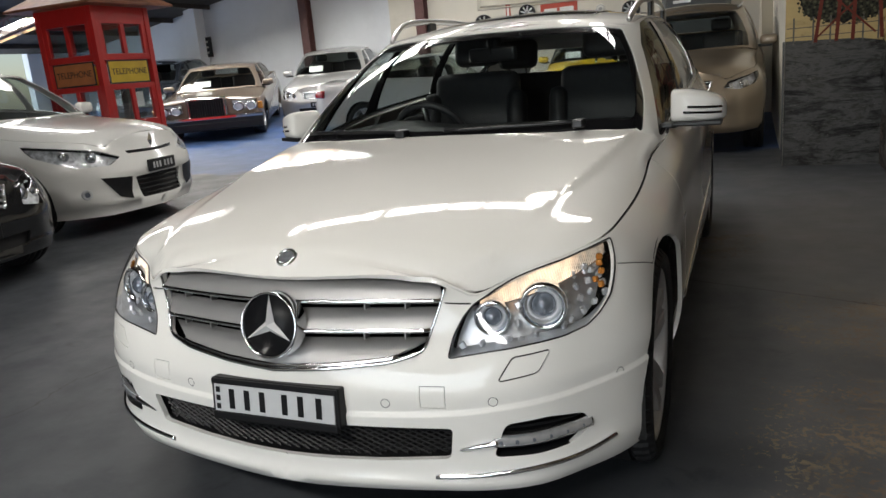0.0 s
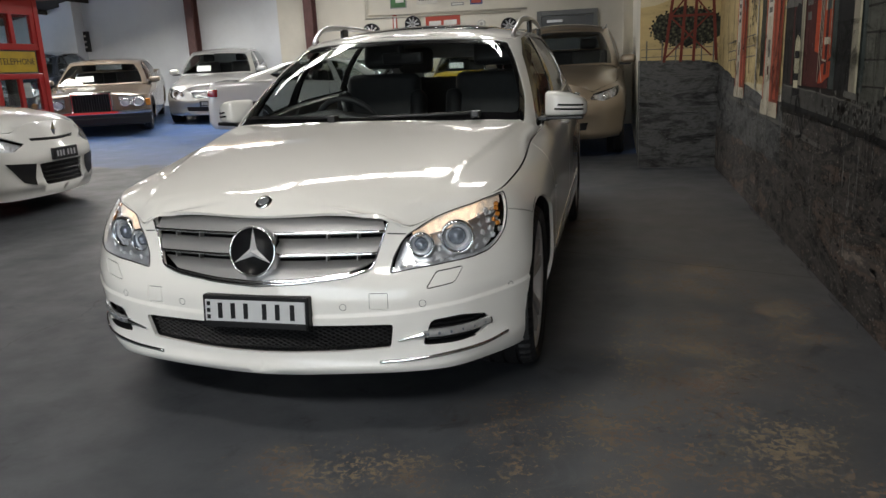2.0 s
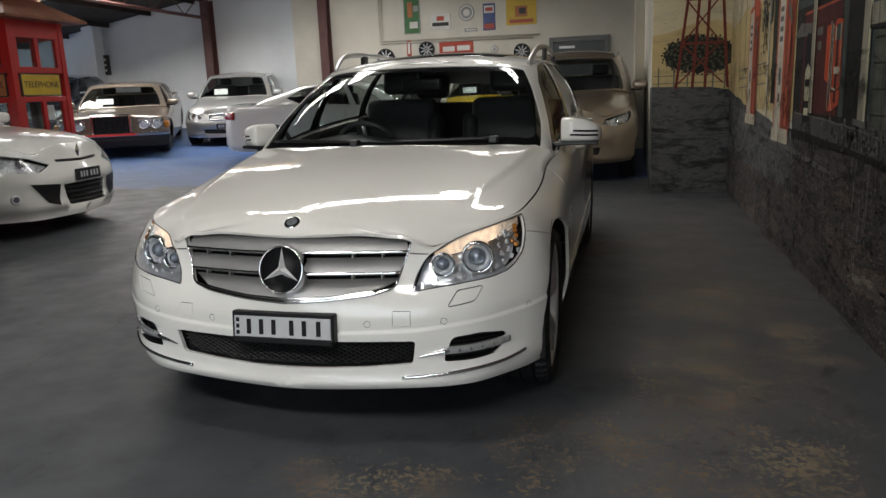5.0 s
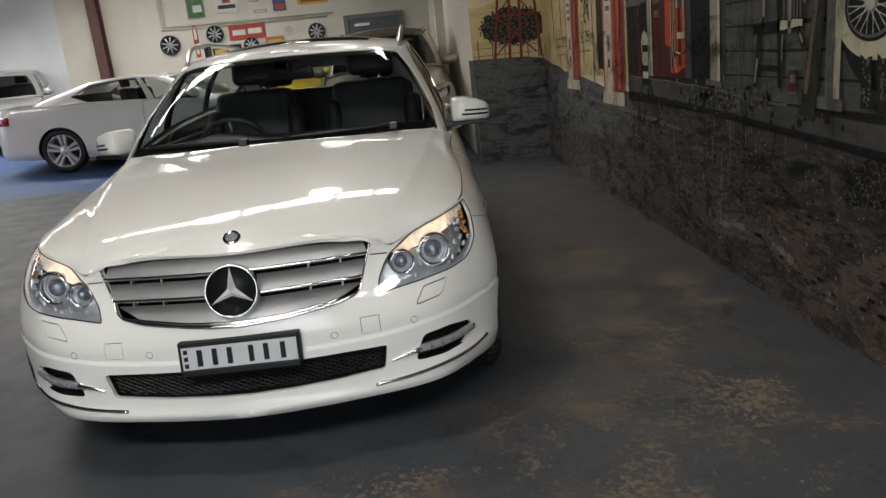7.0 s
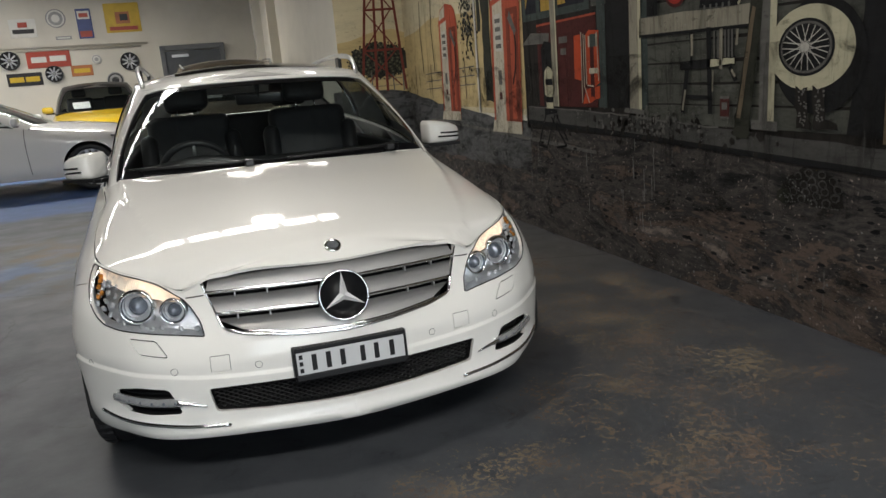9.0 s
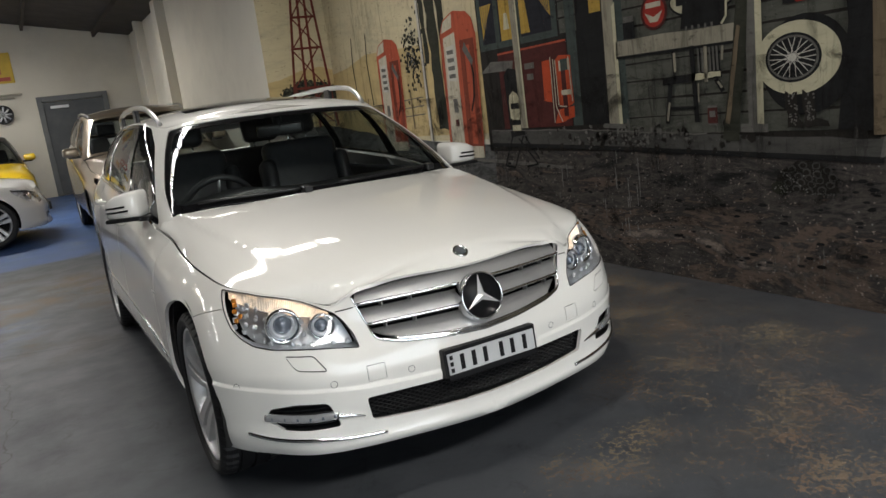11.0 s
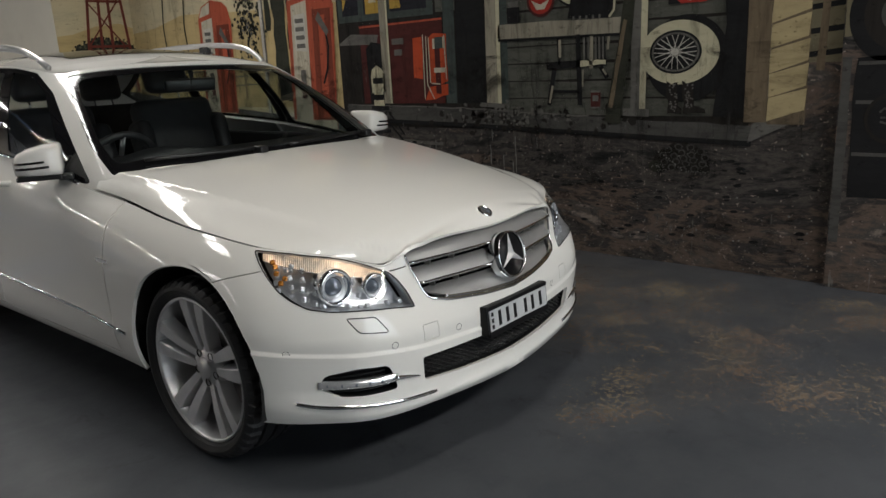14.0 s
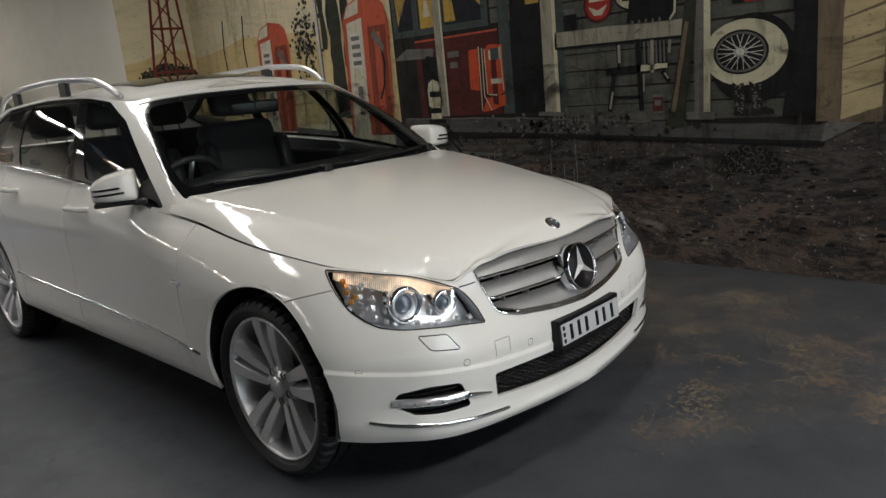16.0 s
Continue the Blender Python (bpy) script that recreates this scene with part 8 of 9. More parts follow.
# pole, cactus tree and bush
flat_line("pole", [(3.43, 0.90), (3.41, 3.2)], 0.045, P_WHITE, 6)
flat_line("pole_shade", [(3.405, 0.90), (3.385, 3.2)], 0.02, P_GREY, 7)
for y, z0, z1, w in ((3.18, 1.0, 3.2, 0.17), (3.02, 1.45, 2.5, 0.11), (3.34, 1.6, 2.45, 0.08)):
    flat("cactus", wobble([(y - w / 2, z0), (y + w / 2, z0), (y + w / 2, z1), (y - w / 2, z1)], 0.015, 0.12, int(z1 * 10)), P_BUSH, 5)
rng = random.Random(4)
flat_many("leaf_dabs", [dab(rng, rng.gauss(3.62, 0.10), rng.gauss(1.72, 0.16), 0.022) for i in range(150)], P_BUSH, 5)
flat_many("leaf_lights", [dab(rng, rng.gauss(3.62, 0.09), rng.gauss(1.74, 0.15), 0.012) for i in range(60)], P_GREY, 6)
for z in (1.10, 1.18, 1.26):
    flat_line("fence_wire", [(4.95, z + 0.02), (3.5, z + 0.06)], 0.009, P_GREY, 5)
for y in (5.3, 4.75, 3.75):
    flat_line("fence_stake", [(y, 1.02), (y, 1.38)], 0.02, P_TIMBER, 6)
for y in (5.0, 4.62):
    flat_line("bare_stem", [(y, 1.3), (y + 0.03, 1.75), (y - 0.02, 2.05)], 0.02, P_BUSH, 6)
# porch: posts, rail, deck, signs
flat_line("porch_post", [(1.93, 0.98), (1.935, 3.2)], 0.085, P_POST, 12)
flat_line("porch_post_edge", [(1.895, 0.98), (1.90, 3.2)], 0.018, P_CREAM, 13)
flat("porch_post", [(0.98, 0.975), (0.865, 0.965), (0.865, 3.2), (0.96, 3.2)], P_POST, 12)
flat("porch_post_edge", [(0.885, 0.965), (0.855, 0.965), (0.855, 1.74), (0.885, 1.72)], P_CREAM, 13)
flat("rail", wobble([(0.87, 1.40), (-0.07, 1.39), (-0.07, 1.485), (0.87, 1.50)], 0.004, 0.15, 2), P_POST, 13)
flat_line("rail_shade", [(0.87, 1.395), (-0.07, 1.385)], 0.016, P_BLACK, 14)
flat("porch_post", [(-0.10, 0.93), (-0.155, 0.925), (-0.185, 3.2), (-0.11, 3.2)], P_GREY, 14)
flat("porch_post_edge", [(-0.155, 0.925), (-0.195, 0.925), (-0.225, 3.2), (-0.185, 3.2)], P_CREAM, 14)
flat("post_foot", [(-0.05, 0.90), (-0.22, 0.895), (-0.22, 0.94), (-0.05, 0.945)], P_GREY, 15)
flat("leaning_post", wobble([(0.07, 0.86), (-0.03, 0.85), (-0.115, 1.45), (-0.135, 1.70), (-0.06, 1.70), (-0.035, 1.45)], 0.005, 0.1, 6), P_BUSH, 15)
flat("leaning_post_light", wobble([(0.045, 0.95), (0.02, 0.95), (-0.075, 1.46), (-0.05, 1.47)], 0.004, 0.1, 6), P_TIMBER, 17)
flat("post_foot", [(1.03, 0.955), (0.83, 0.945), (0.83, 0.975), (1.03, 0.985)], P_GREY, 14)
flat("step", wobble([(2.40, 0.86), (1.2, 0.83), (0.0, 0.785), (-0.82, 0.755), (-0.82, 0.85), (0.0, 0.885), (1.2, 0.945), (2.40, 0.975)], 0.005, 0.15, 9), P_STEP, 10)
flat("step_end", [(-0.80, 0.755), (-1.09, 0.90), (-1.09, 0.97), (-0.82, 0.86)], P_GREY, 11)
flat_line("step_shade", [(2.40, 0.855), (1.2, 0.825), (0.0, 0.78), (-0.82, 0.75)], 0.03, P_BLACK, 11)
flat_line("step_light", wobble([(2.35, 0.972), (1.2, 0.945), (0.0, 0.886), (-0.80, 0.852)], 0.004, 0.1, 12)[:24], 0.009, P_GREY, 12)
flat_many("deck_rubble", [dab(rng, rng.gauss(0.85, 0.28), rng.gauss(0.90, 0.045), rng.uniform(0.006, 0.02)) for i in range(110)], P_GREY, 13)
flat_many("deck_rubble_dark", [dab(rng, rng.gauss(0.8, 0.5), rng.gauss(0.86, 0.05), rng.uniform(0.01, 0.035)) for i in range(70)], P_DARK, 12)
flat_many("yard_flecks", [dab(rng, rng.uniform(-1.2, 3.5), rng.uniform(0.05, 0.75), rng.uniform(0.003, 0.008)) for i in range(170)], P_SPLASH, 9)
flat_many("yard_stones", [[(u + r * 2.4, w), (u + r, w + r * 0.8), (u - r, w + r * 0.9), (u - r * 2.2, w + 0.1 * r), (u - r, w - r * 0.5), (u + r, w - r * 0.6)] for u, w, r in [(rng.uniform(-1.2, 2.2), rng.uniform(0.15, 0.72), rng.uniform(0.004, 0.014)) for i in range(160)]], P_BLACK, 8)
flat("round_sign", oval(0.53, 1.63, 0.105, 0.105), P_MAROON, 12)
flat("round_sign_face", oval(0.53, 1.63, 0.088, 0.088), P_SIGNRED, 13)
flat("writing_bar", quad(0.47, 0.59, 1.655, 1.685), P_PUMPFACE, 14)
flat("wing_mark", [(0.60, 1.63), (0.53, 1.60), (0.46, 1.63), (0.50, 1.57), (0.56, 1.57)], P_PUMPFACE, 14)
flat("round_sign", oval(0.54, 1.87, 0.10, 0.10), P_MAROON, 12)
flat("round_sign_face", oval(0.42, 1.93, 0.06, 0.07), P_WHITE, 13)
flat("oval_sign", oval(0.175, 1.65, 0.235, 0.10), P_BLACK, 12)
flat("oval_sign_face", oval(0.175, 1.652, 0.222, 0.088), P_CREAM, 13)
flat("writing_bar", quad(0.0, 0.355, 1.63, 1.685), P_BLACK, 14)
flat("sign_mark", [(0.22, 1.71), (0.13, 1.71), (0.175, 1.738)], P_SIGNRED, 14)
flat("box_sign", quad(-0.045, 0.335, 1.745, 2.15), P_GREY, 12)
flat("box_sign_face", quad(-0.03, 0.32, 1.76, 1.905), P_SIGNRED, 13)
flat("box_sign_top", quad(-0.03, 0.32, 1.915, 2.13), P_WHITE, 13)
flat("gas_sign", [(-0.325, 1.53), (-0.545, 1.53), (-0.545, 2.25), (-0.325, 2.25)], P_SIGNRED, 12)
flat("gas_sign_dot", oval(-0.455, 1.575, 0.035, 0.032), P_PUMPFACE, 13)
flat("gas_sign_corner", [(-0.325, 1.53), (-0.40, 1.53), (-0.325, 1.60)], P_BLACK, 13)
EAST = lambda y, z, l: Matrix.Translation((WALL_X - 0.0012 * l, y, z)) @ pose(0, 0, 0, 90, 0, -90)
for t, y, z, sz in (("G", -0.435, 1.99, 0.13), ("A", -0.435, 1.865, 0.13), ("S", -0.435, 1.745, 0.13), ("REPAIRS", -0.435, 1.655, 0.05)):
    writing(t, sz, P_PUMPFACE, mural, EAST(y, z, 14), "sign_letters", 0.0004)
writing("OIL", 0.10, P_BLACK, mural, EAST(0.145, 1.83, 14), "sign_letters", 0.0004)
# chair, jar and can on the porch
for a, b, w in (((0.43, 1.20), (0.472, 0.965), 0.034), ((0.26, 1.40), (0.245, 0.965), 0.034), ((0.10, 1.20), (0.055, 1.13), 0.03), ((0.49, 1.215), (0.06, 1.228), 0.045), ((0.46, 1.055), (0.25, 1.05), 0.018), ((0.40, 1.39), (0.395, 1.22), 0.02)):
    flat_line("chair_stroke", [a, b], w, P_BLACK, 15)
for y in (0.215, 0.185, 0.135, 0.11, 0.085):
    flat_line("chair_spindle", [(y, 1.378), (y - 0.002, 1.245)], 0.011, P_GREY, 16)
    flat_line("chair_spindle_shade", [(y - 0.012, 1.378), (y - 0.014, 1.245)], 0.009, P_BLACK, 16)
for a, b, w in (((0.388, 1.375), (0.387, 1.265), 0.02), ((0.162, 1.385), (0.165, 1.19), 0.024), ((0.443, 1.09), (0.468, 0.98), 0.016), ((0.045, 1.376), (0.052, 1.30), 0.016), ((0.085, 1.185), (0.06, 1.15), 0.014), ((0.222, 1.185), (0.225, 1.08), 0.010)):
    flat_line("chair_light", [a, b], w, P_POST, 17)
flat("chair_light", wobble(quad(0.16, 0.24, 1.205, 1.24), 0.004, 0.03, 8), P_CREAM, 17)
flat("chair_light", wobble(quad(0.065, 0.15, 1.212, 1.243), 0.004, 0.03, 9), P_CREAM, 17)
flat("cushion", [(0.33, 1.50), (0.05, 1.485), (0.0, 1.53), (0.0, 1.66), (0.30, 1.66)], P_BLACK, 16)
flat_line("cushion_edge", [(0.045, 1.49), (0.012, 1.53), (0.005, 1.66)], 0.014, P_CREAM, 17)
flat_many("fringe", [quad(0.10 + i * 0.045, 0.115 + i * 0.045, 1.485, 1.51) for i in range(5)], P_GREY, 17)
flat("jar", quad(0.69, 0.79, 1.50, 1.60), P_BLACK, 15)
flat("jar_lid", quad(0.70, 0.78, 1.60, 1.635), P_GREY, 15)
flat("can", quad(0.10, 0.168, 0.945, 1.055), P_MAROON, 16)
flat_many("can_band", [quad(0.10, 0.168, 0.945, 0.955), quad(0.10, 0.168, 1.043, 1.055), quad(0.115, 0.155, 0.99, 1.025)], P_GREY, 17)
# the whitewall tyre on its stump
flat("tyre", oval(-0.44, 1.225, 0.245, 0.245, 44), P_BLACK, 15)
flat("whitewall", oval(-0.395, 1.262, 0.235, 0.180, 44), P_CREAM, 16)
flat("tyre_inner", oval(-0.375, 1.265, 0.155, 0.122, 40), P_BLACK, 17)
flat("rim_ring", oval(-0.375, 1.265, 0.142, 0.110, 40), P_GREY, 18)
flat("rim_dark", oval(-0.375, 1.265, 0.130, 0.099, 40), P_BLACK, 19)
for i in range(22):
    a = 2 * math.pi * i / 22
    b = a + (0.35 if i % 2 else -0.35)
    flat_line("wire_spoke", [(-0.375 + 0.028 * math.cos(b), 1.266 + 0.022 * math.sin(b)), (-0.375 + 0.128 * math.cos(a), 1.265 + 0.097 * math.sin(a))], 0.0045, P_WHITE, 20)
flat("hub", oval(-0.375, 1.266, 0.026, 0.021, 18), P_WHITE, 21)
for y, toe in ((-0.335, 0.01), (-0.43, 0.055)):
    flat("painted_boot", wobble([(y, 0.915), (y - 0.004, 0.95), (y + 0.002, 1.02), (y + 0.006, 1.10), (y - 0.025, 1.085), (y - 0.06, 1.10), (y - 0.062, 1.0), (y - 0.07, 0.965), (y - 0.075 - toe, 0.945), (y - 0.08 - toe, 0.915)], 0.005, 0.03, 3), P_DARK, 20)
    flat_many("boot_lights", [dab(rng, y - 0.012 - rng.uniform(0, 0.045), rng.uniform(0.93, 1.085), 0.007) for i in range(26)], P_GREY, 21)
flat("shade_strip", [(-0.60, 0.9), (-0.79, 0.89), (-0.79, 2.6), (-0.56, 2.6), (-0.66, 1.4)], P_BLACK, 12)
# house corner: timber and cream boards
flat("corner_post", [(-0.775, 0.87), (-0.895, 0.87), (-0.905, 3.2), (-0.775, 3.2)], P_TIMBER, 14)
for i in range(18):
    z = 0.93 + i * 0.128
    flat("weatherboard", wobble([(-0.897, z - 0.055), (-1.085, z + 0.005), (-1.09, z + 0.120), (-0.90, z + 0.068)], 0.003, 0.2, i + 20), P_BOARD, 13)
flat("board_shadow", quad(-1.09, -0.897, 0.86, 3.2), P_TIMBER, 12)
flat("yard", quad(-1.25, -1.08, 0.62, 1.18), P_EARTH, 6)
flat("yard_sky", quad(-1.25, -1.08, 1.18, TOPZ), paint("dusk", (0.16, 0.14, 0.09), 0.2, 4.0), 6)
for z in (1.455, 1.335, 1.22):
    flat_line("fence_rail", [(-1.085, z), (-1.25, z + 0.015)], 0.028, P_BLACK, 7)
flat("fence_stake", [(-1.125, 1.14), (-1.165, 1.14), (-1.175, 1.52), (-1.14, 1.53)], P_TIMBER, 8)
# tortoise: a dark patterned mound
flat("tortoise", wobble([(-0.235, 0.575), (-0.245, 0.64), (-0.30, 0.70), (-0.38, 0.742), (-0.46, 0.745), (-0.54, 0.712), (-0.59, 0.645), (-0.605, 0.585), (-0.50, 0.57), (-0.36, 0.585), (-0.30, 0.565)], 0.006, 0.04, 4), P_DARK, 8)
flat("tortoise_head", wobble(oval(-0.265, 0.60, 0.045, 0.035), 0.004, 0.02, 4), P_BUSH, 9)
for r, n in ((0.030, 1), (0.075, 6), (0.125, 11)):
    for i in range(n):
        a = 2 * math.pi * (i + 0.3) / n
        cy, cz = -0.44 + (r - 0.03) * 1.35 * math.cos(a), 0.655 + (r - 0.03) * 0.72 * math.sin(a)
        flat("shell_plate", wobble(oval(cy, cz, 0.026, 0.021, 7), 0.003, 0.02, i), P_STEP, 9)
        flat("shell_plate_core", wobble(oval(cy, cz - 0.002, 0.018, 0.014, 7), 0.003, 0.02, i + 9), P_DARK, 10)
flat_many("shell_lights", [dab(rng, -0.285 - 0.012 * i - 0.004 * (i % 3), 0.685 - 0.0085 * i + 0.004 * (i % 2), 0.0055) for i in range(13)] + [dab(rng, -0.46 - 0.014 * i, 0.575 + 0.002 * (i % 2), 0.005) for i in range(9)] + [dab(rng, rng.uniform(-0.34, -0.24), rng.uniform(0.565, 0.62), 0.004) for i in range(22)], P_SPLASH, 11)
# splashes where the wall paint has worn
flecks = [(rng.uniform(-1.2, 4.5), abs(rng.gauss(0.0, 0.16)) + 0.01, 0.006) for i in range(90)] + [(rng.gauss(0.85, 0.10), rng.uniform(0.05, 0.95), 0.007) for i in range(30)] + [(rng.gauss(1.75, 0.10), rng.uniform(0.25, 0.8), 0.006) for i in range(16)]
flat_many("worn_flecks", [dab(rng, u, w, r * rng.uniform(0.4, 1.1)) for u, w, r in flecks], P_SPLASH, 9)
flat_many("paint_runs", [[(u - 0.003, w), (u + 0.004, w), (u + 0.002, w - l), (u - 0.002, w - l)] for u, w, l in [(rng.gauss(0.85, 0.08) if i % 2 else rng.uniform(0.4, 3.6), rng.uniform(0.3, 0.9), rng.uniform(0.03, 0.14)) for i in range(34)]], P_SPLASH, 9)

# wall return: tower, bush and sky
flat("sky", quad(PIER_X, WALL_X, 0.9, TOPZ), P_SKY, 1, "pier")
flat("dune", [(PIER_X, 1.1), (WALL_X, 1.05), (WALL_X, 1.78), (2.05, 1.83), (1.8, 1.80), (1.55, 1.72), (PIER_X, 1.70)], P_DUNE, 2, "pier")
flat("road", [(PIER_X, 0.0), (WALL_X, 0.0), (WALL_X, 1.10), (2.0, 1.14), (1.7, 1.15), (PIER_X, 1.16)], P_ROAD, 3, "pier")
flat("bush", wobble(oval(1.88, 1.48, 0.37, 0.20), 0.022, 0.05, 5), P_BUSH, 4, "pier")
crown = [(1.88 + 0.40 * math.sqrt(i / 260) * math.cos(i * 2.4), 1.48 + 0.215 * math.sqrt(i / 260) * math.sin(i * 2.4)) for i in range(260)]
crown = [q for q in crown if PIER_X + 0.03 < q[0] < WALL_X - 0.03]
flat_many("leaf_dabs", [dab(rng, u, w, 0.016) for u, w in crown[::2]], P_GREEN, 5, "pier")
flat_many("leaf_darks", [dab(rng, u, w, 0.015) for u, w in crown[1::2]], P_BLACK, 5, "pier")
for b, t in ((1.64, 1.83), (1.81, 1.90), (1.94, 1.98), (2.17, 2.05)):
    flat_line("tower_leg", [(b, 1.13), (t, 2.75)], 0.030, P_RUST, 6, "pier")
for z, a, b in ((1.60, 1.69, 2.12), (2.05, 1.74, 2.09), (2.40, 1.78, 2.07)):
    flat_line("tower_bar", [(a, z), (b, z)], 0.026, P_RUST, 7, "pier")
for z0, z1, a0, a1 in ((1.18, 1.60, 1.66, 2.12), (1.60, 2.05, 1.70, 2.09), (2.05, 2.40, 1.75, 2.07), (2.40, 2.72, 1.79, 2.05)):
    flat_line("tower_brace", [(a0, z0), (a1 - 0.03, z1)], 0.016, P_RUST, 7, "pier")
    flat_line("tower_brace", [(a1, z0), (a0 + 0.03, z1)], 0.016, P_RUST, 7, "pier")
for x in (1.46, 1.62, 1.76, 2.02, 2.14):
    flat_line("fence_stake", [(x, 1.12), (x, 1.36)], 0.014, P_GREY, 5, "pier")
for z in (1.19, 1.27):
    flat_line("fence_wire", [(PIER_X + 0.01, z), (WALL_X - 0.01, z)], 0.008, P_GREY, 5, "pier")
# the wall stands out a little beyond the picture's near end; tyres and drums are painted there
nearp = wall("wall_return_near", WALL_X - 0.05, WALL_X + 0.02, FRONT_Y, -1.25, 0, 4.0, P_GROUND, "dark painted near end of the mural wall")
for cy, cz, r in ((-1.52, 1.72, 0.22), (-1.50, 1.40, 0.23), (-1.95, 1.6, 0.25)):
    flat("painted_tyre", oval(cy, cz, r, r * 1.05, 36), P_BLACK, 44)
    flat("painted_tyre_ring", oval(cy, cz, r * 0.72, r * 0.76, 32), P_DARK, 45)
    flat("painted_tyre_hub", oval(cy, cz, r * 0.4, r * 0.42, 28), P_STEP, 46)
flat("near_post", wobble(quad(-1.30, -1.256, 0.25, 1.2), 0.003, 0.12, 5), P_STEP, 44)
flat("near_drum", wobble(quad(-1.75, -1.32, 0.50, 1.20), 0.006, 0.1, 7), P_BLACK, 44)
for z in (0.72, 0.98, 1.17):
    flat_line("drum_hoop", [(-1.33, z), (-1.74, z)], 0.018, P_STEP, 45)
flat("drum_mark", oval(-1.49, 0.90, 0.115, 0.125), P_DARK, 46)
flat("drum_mark_inner", oval(-1.475, 0.90, 0.085, 0.10), P_BLACK, 47)
flat_line("drum_letter", [(-1.44, 0.93), (-1.46, 0.95), (-1.49, 0.93), (-1.495, 0.90), (-1.475, 0.875), (-1.445, 0.885)], 0.012, P_STEP, 48)
flat_line("drum_letter", [(-1.47, 0.905), (-1.445, 0.905)], 0.010, P_STEP, 48)
flat("near_sky", quad(-3.0, -1.255, 1.3, TOPZ), paint("dusk", (0.16, 0.14, 0.09), 0.2, 4.0), 43)
flat("near_earth", wobble(quad(-3.4, -1.26, 0.05, 0.5), 0.02, 0.2, 3), P_EARTH, 43)


def glaze(name, color, stretch, low, high, most, second=None):
    """Thin paint that lets the layer under it show through in smears."""
    m = bpy.data.materials.new("mural_" + name)
    m.use_nodes = True
    nt = m.node_tree
    L = nt.links.new
    b = nt.nodes["Principled BSDF"]
    b.inputs["Base Color"].default_value = (*color, 1)
    b.inputs["Roughness"].default_value, b.inputs["Specular IOR Level"].default_value = 0.8, 0.15
    co = nt.nodes.new("ShaderNodeTexCoord").outputs["Object"]
    value = None
    for sc, a, c in ((stretch, low, high), (second or tuple(q * 0.3 for q in stretch), 0.40, 0.60)):
        mp = nt.nodes.new("ShaderNodeMapping")
        mp.inputs["Scale"].default_value = sc
        L(co, mp.inputs[0])
        n = nt.nodes.new("ShaderNodeTexNoise")
        n.inputs["Scale"].default_value, n.inputs["Detail"].default_value, n.inputs["Roughness"].default_value, n.inputs["Distortion"].default_value = 1.0, 9, 0.7, 0.9
        L(mp.outputs[0], n.inputs["Vector"])
        r = nt.nodes.new("ShaderNodeMapRange")
        r.inputs[1].default_value, r.inputs[2].default_value = a, c
        L(n.outputs[0], r.inputs[0])
        if value is None:
            r.inputs[4].default_value = most
            value = r.outputs[0]
        else:
            k = nt.nodes.new("ShaderNodeMath")
            k.operation = "MULTIPLY"
            L(value, k.inputs[0])
            L(r.outputs[0], k.inputs[1])
            value = k.outputs[0]
    L(value, b.inputs["Alpha"])
    return m


# smears, washes and runs over the finished picture
SMEAR = glaze("dark_smear", (0.010, 0.009, 0.008), (3.2, 3.2, 5.5), 0.50, 0.64, 0.7)
WASH = glaze("dark_runs", (0.014, 0.012, 0.011), (11.0, 11.0, 1.6), 0.50, 0.66, 0.6)
RUNS = glaze("pale_runs", (0.20, 0.195, 0.18), (16.0, 16.0, 2.4), 0.60, 0.68, 0.55, (1.4, 1.4, 2.8))
flat("smears", quad(-1.25, PIER_Y - 0.002, 0.0, 1.30), SMEAR, 24)
flat("dark_runs", quad(-0.8, PIER_Y - 0.002, 0.55, 2.6), WASH, 25)
flat("pale_runs", quad(-1.25, 4.6, 0.0, 1.25), RUNS, 26)
flat("smears", quad(PIER_X, WALL_X - 0.032, 0.0, 1.15), SMEAR, 9, "pier")
link("road_return", [(PIER_X - 0.003, PIER_Y + a, b) for a, b in ((0, 0), (0.5, 0), (0.5, 1.15), (0, 1.16))], [(0, 3, 2, 1)], P_ROAD, mural, smooth=False)

# ---- end wall: signs, wheels, door; telephone box ----
S_GREEN = mat("sign_green", (0.06, 0.16, 0.06), 0.4, vary=0.3, scale=6)
S_YELLOW = mat("sign_yellow", (0.60, 0.40, 0.03), 0.4, vary=0.12, scale=5, dirt=(0.35, 0.2, 0.03), dirt_amount=0.4)
S_WHITE = mat("sign_white", (0.66, 0.65, 0.60), 0.4, vary=0.06, scale=6, dirt=(0.45, 0.4, 0.32), dirt_amount=0.4)
S_RED = mat("sign_red", (0.40, 0.06, 0.035), 0.4, vary=0.12, scale=6, dirt=(0.25, 0.06, 0.03), dirt_amount=0.5)
S_BLUE = mat("sign_blue", (0.05, 0.07, 0.20), 0.4, vary=0.1)
S_BROWN = mat("sign_orange", (0.42, 0.15, 0.05), 0.45, vary=0.15, scale=6)
S_BLACK = mat("sign_black", (0.02, 0.02, 0.022), 0.4, vary=0.1)
S_GREY = mat("sign_grey", (0.30, 0.30, 0.29), 0.45, vary=0.15, scale=6)
WY = END_Y


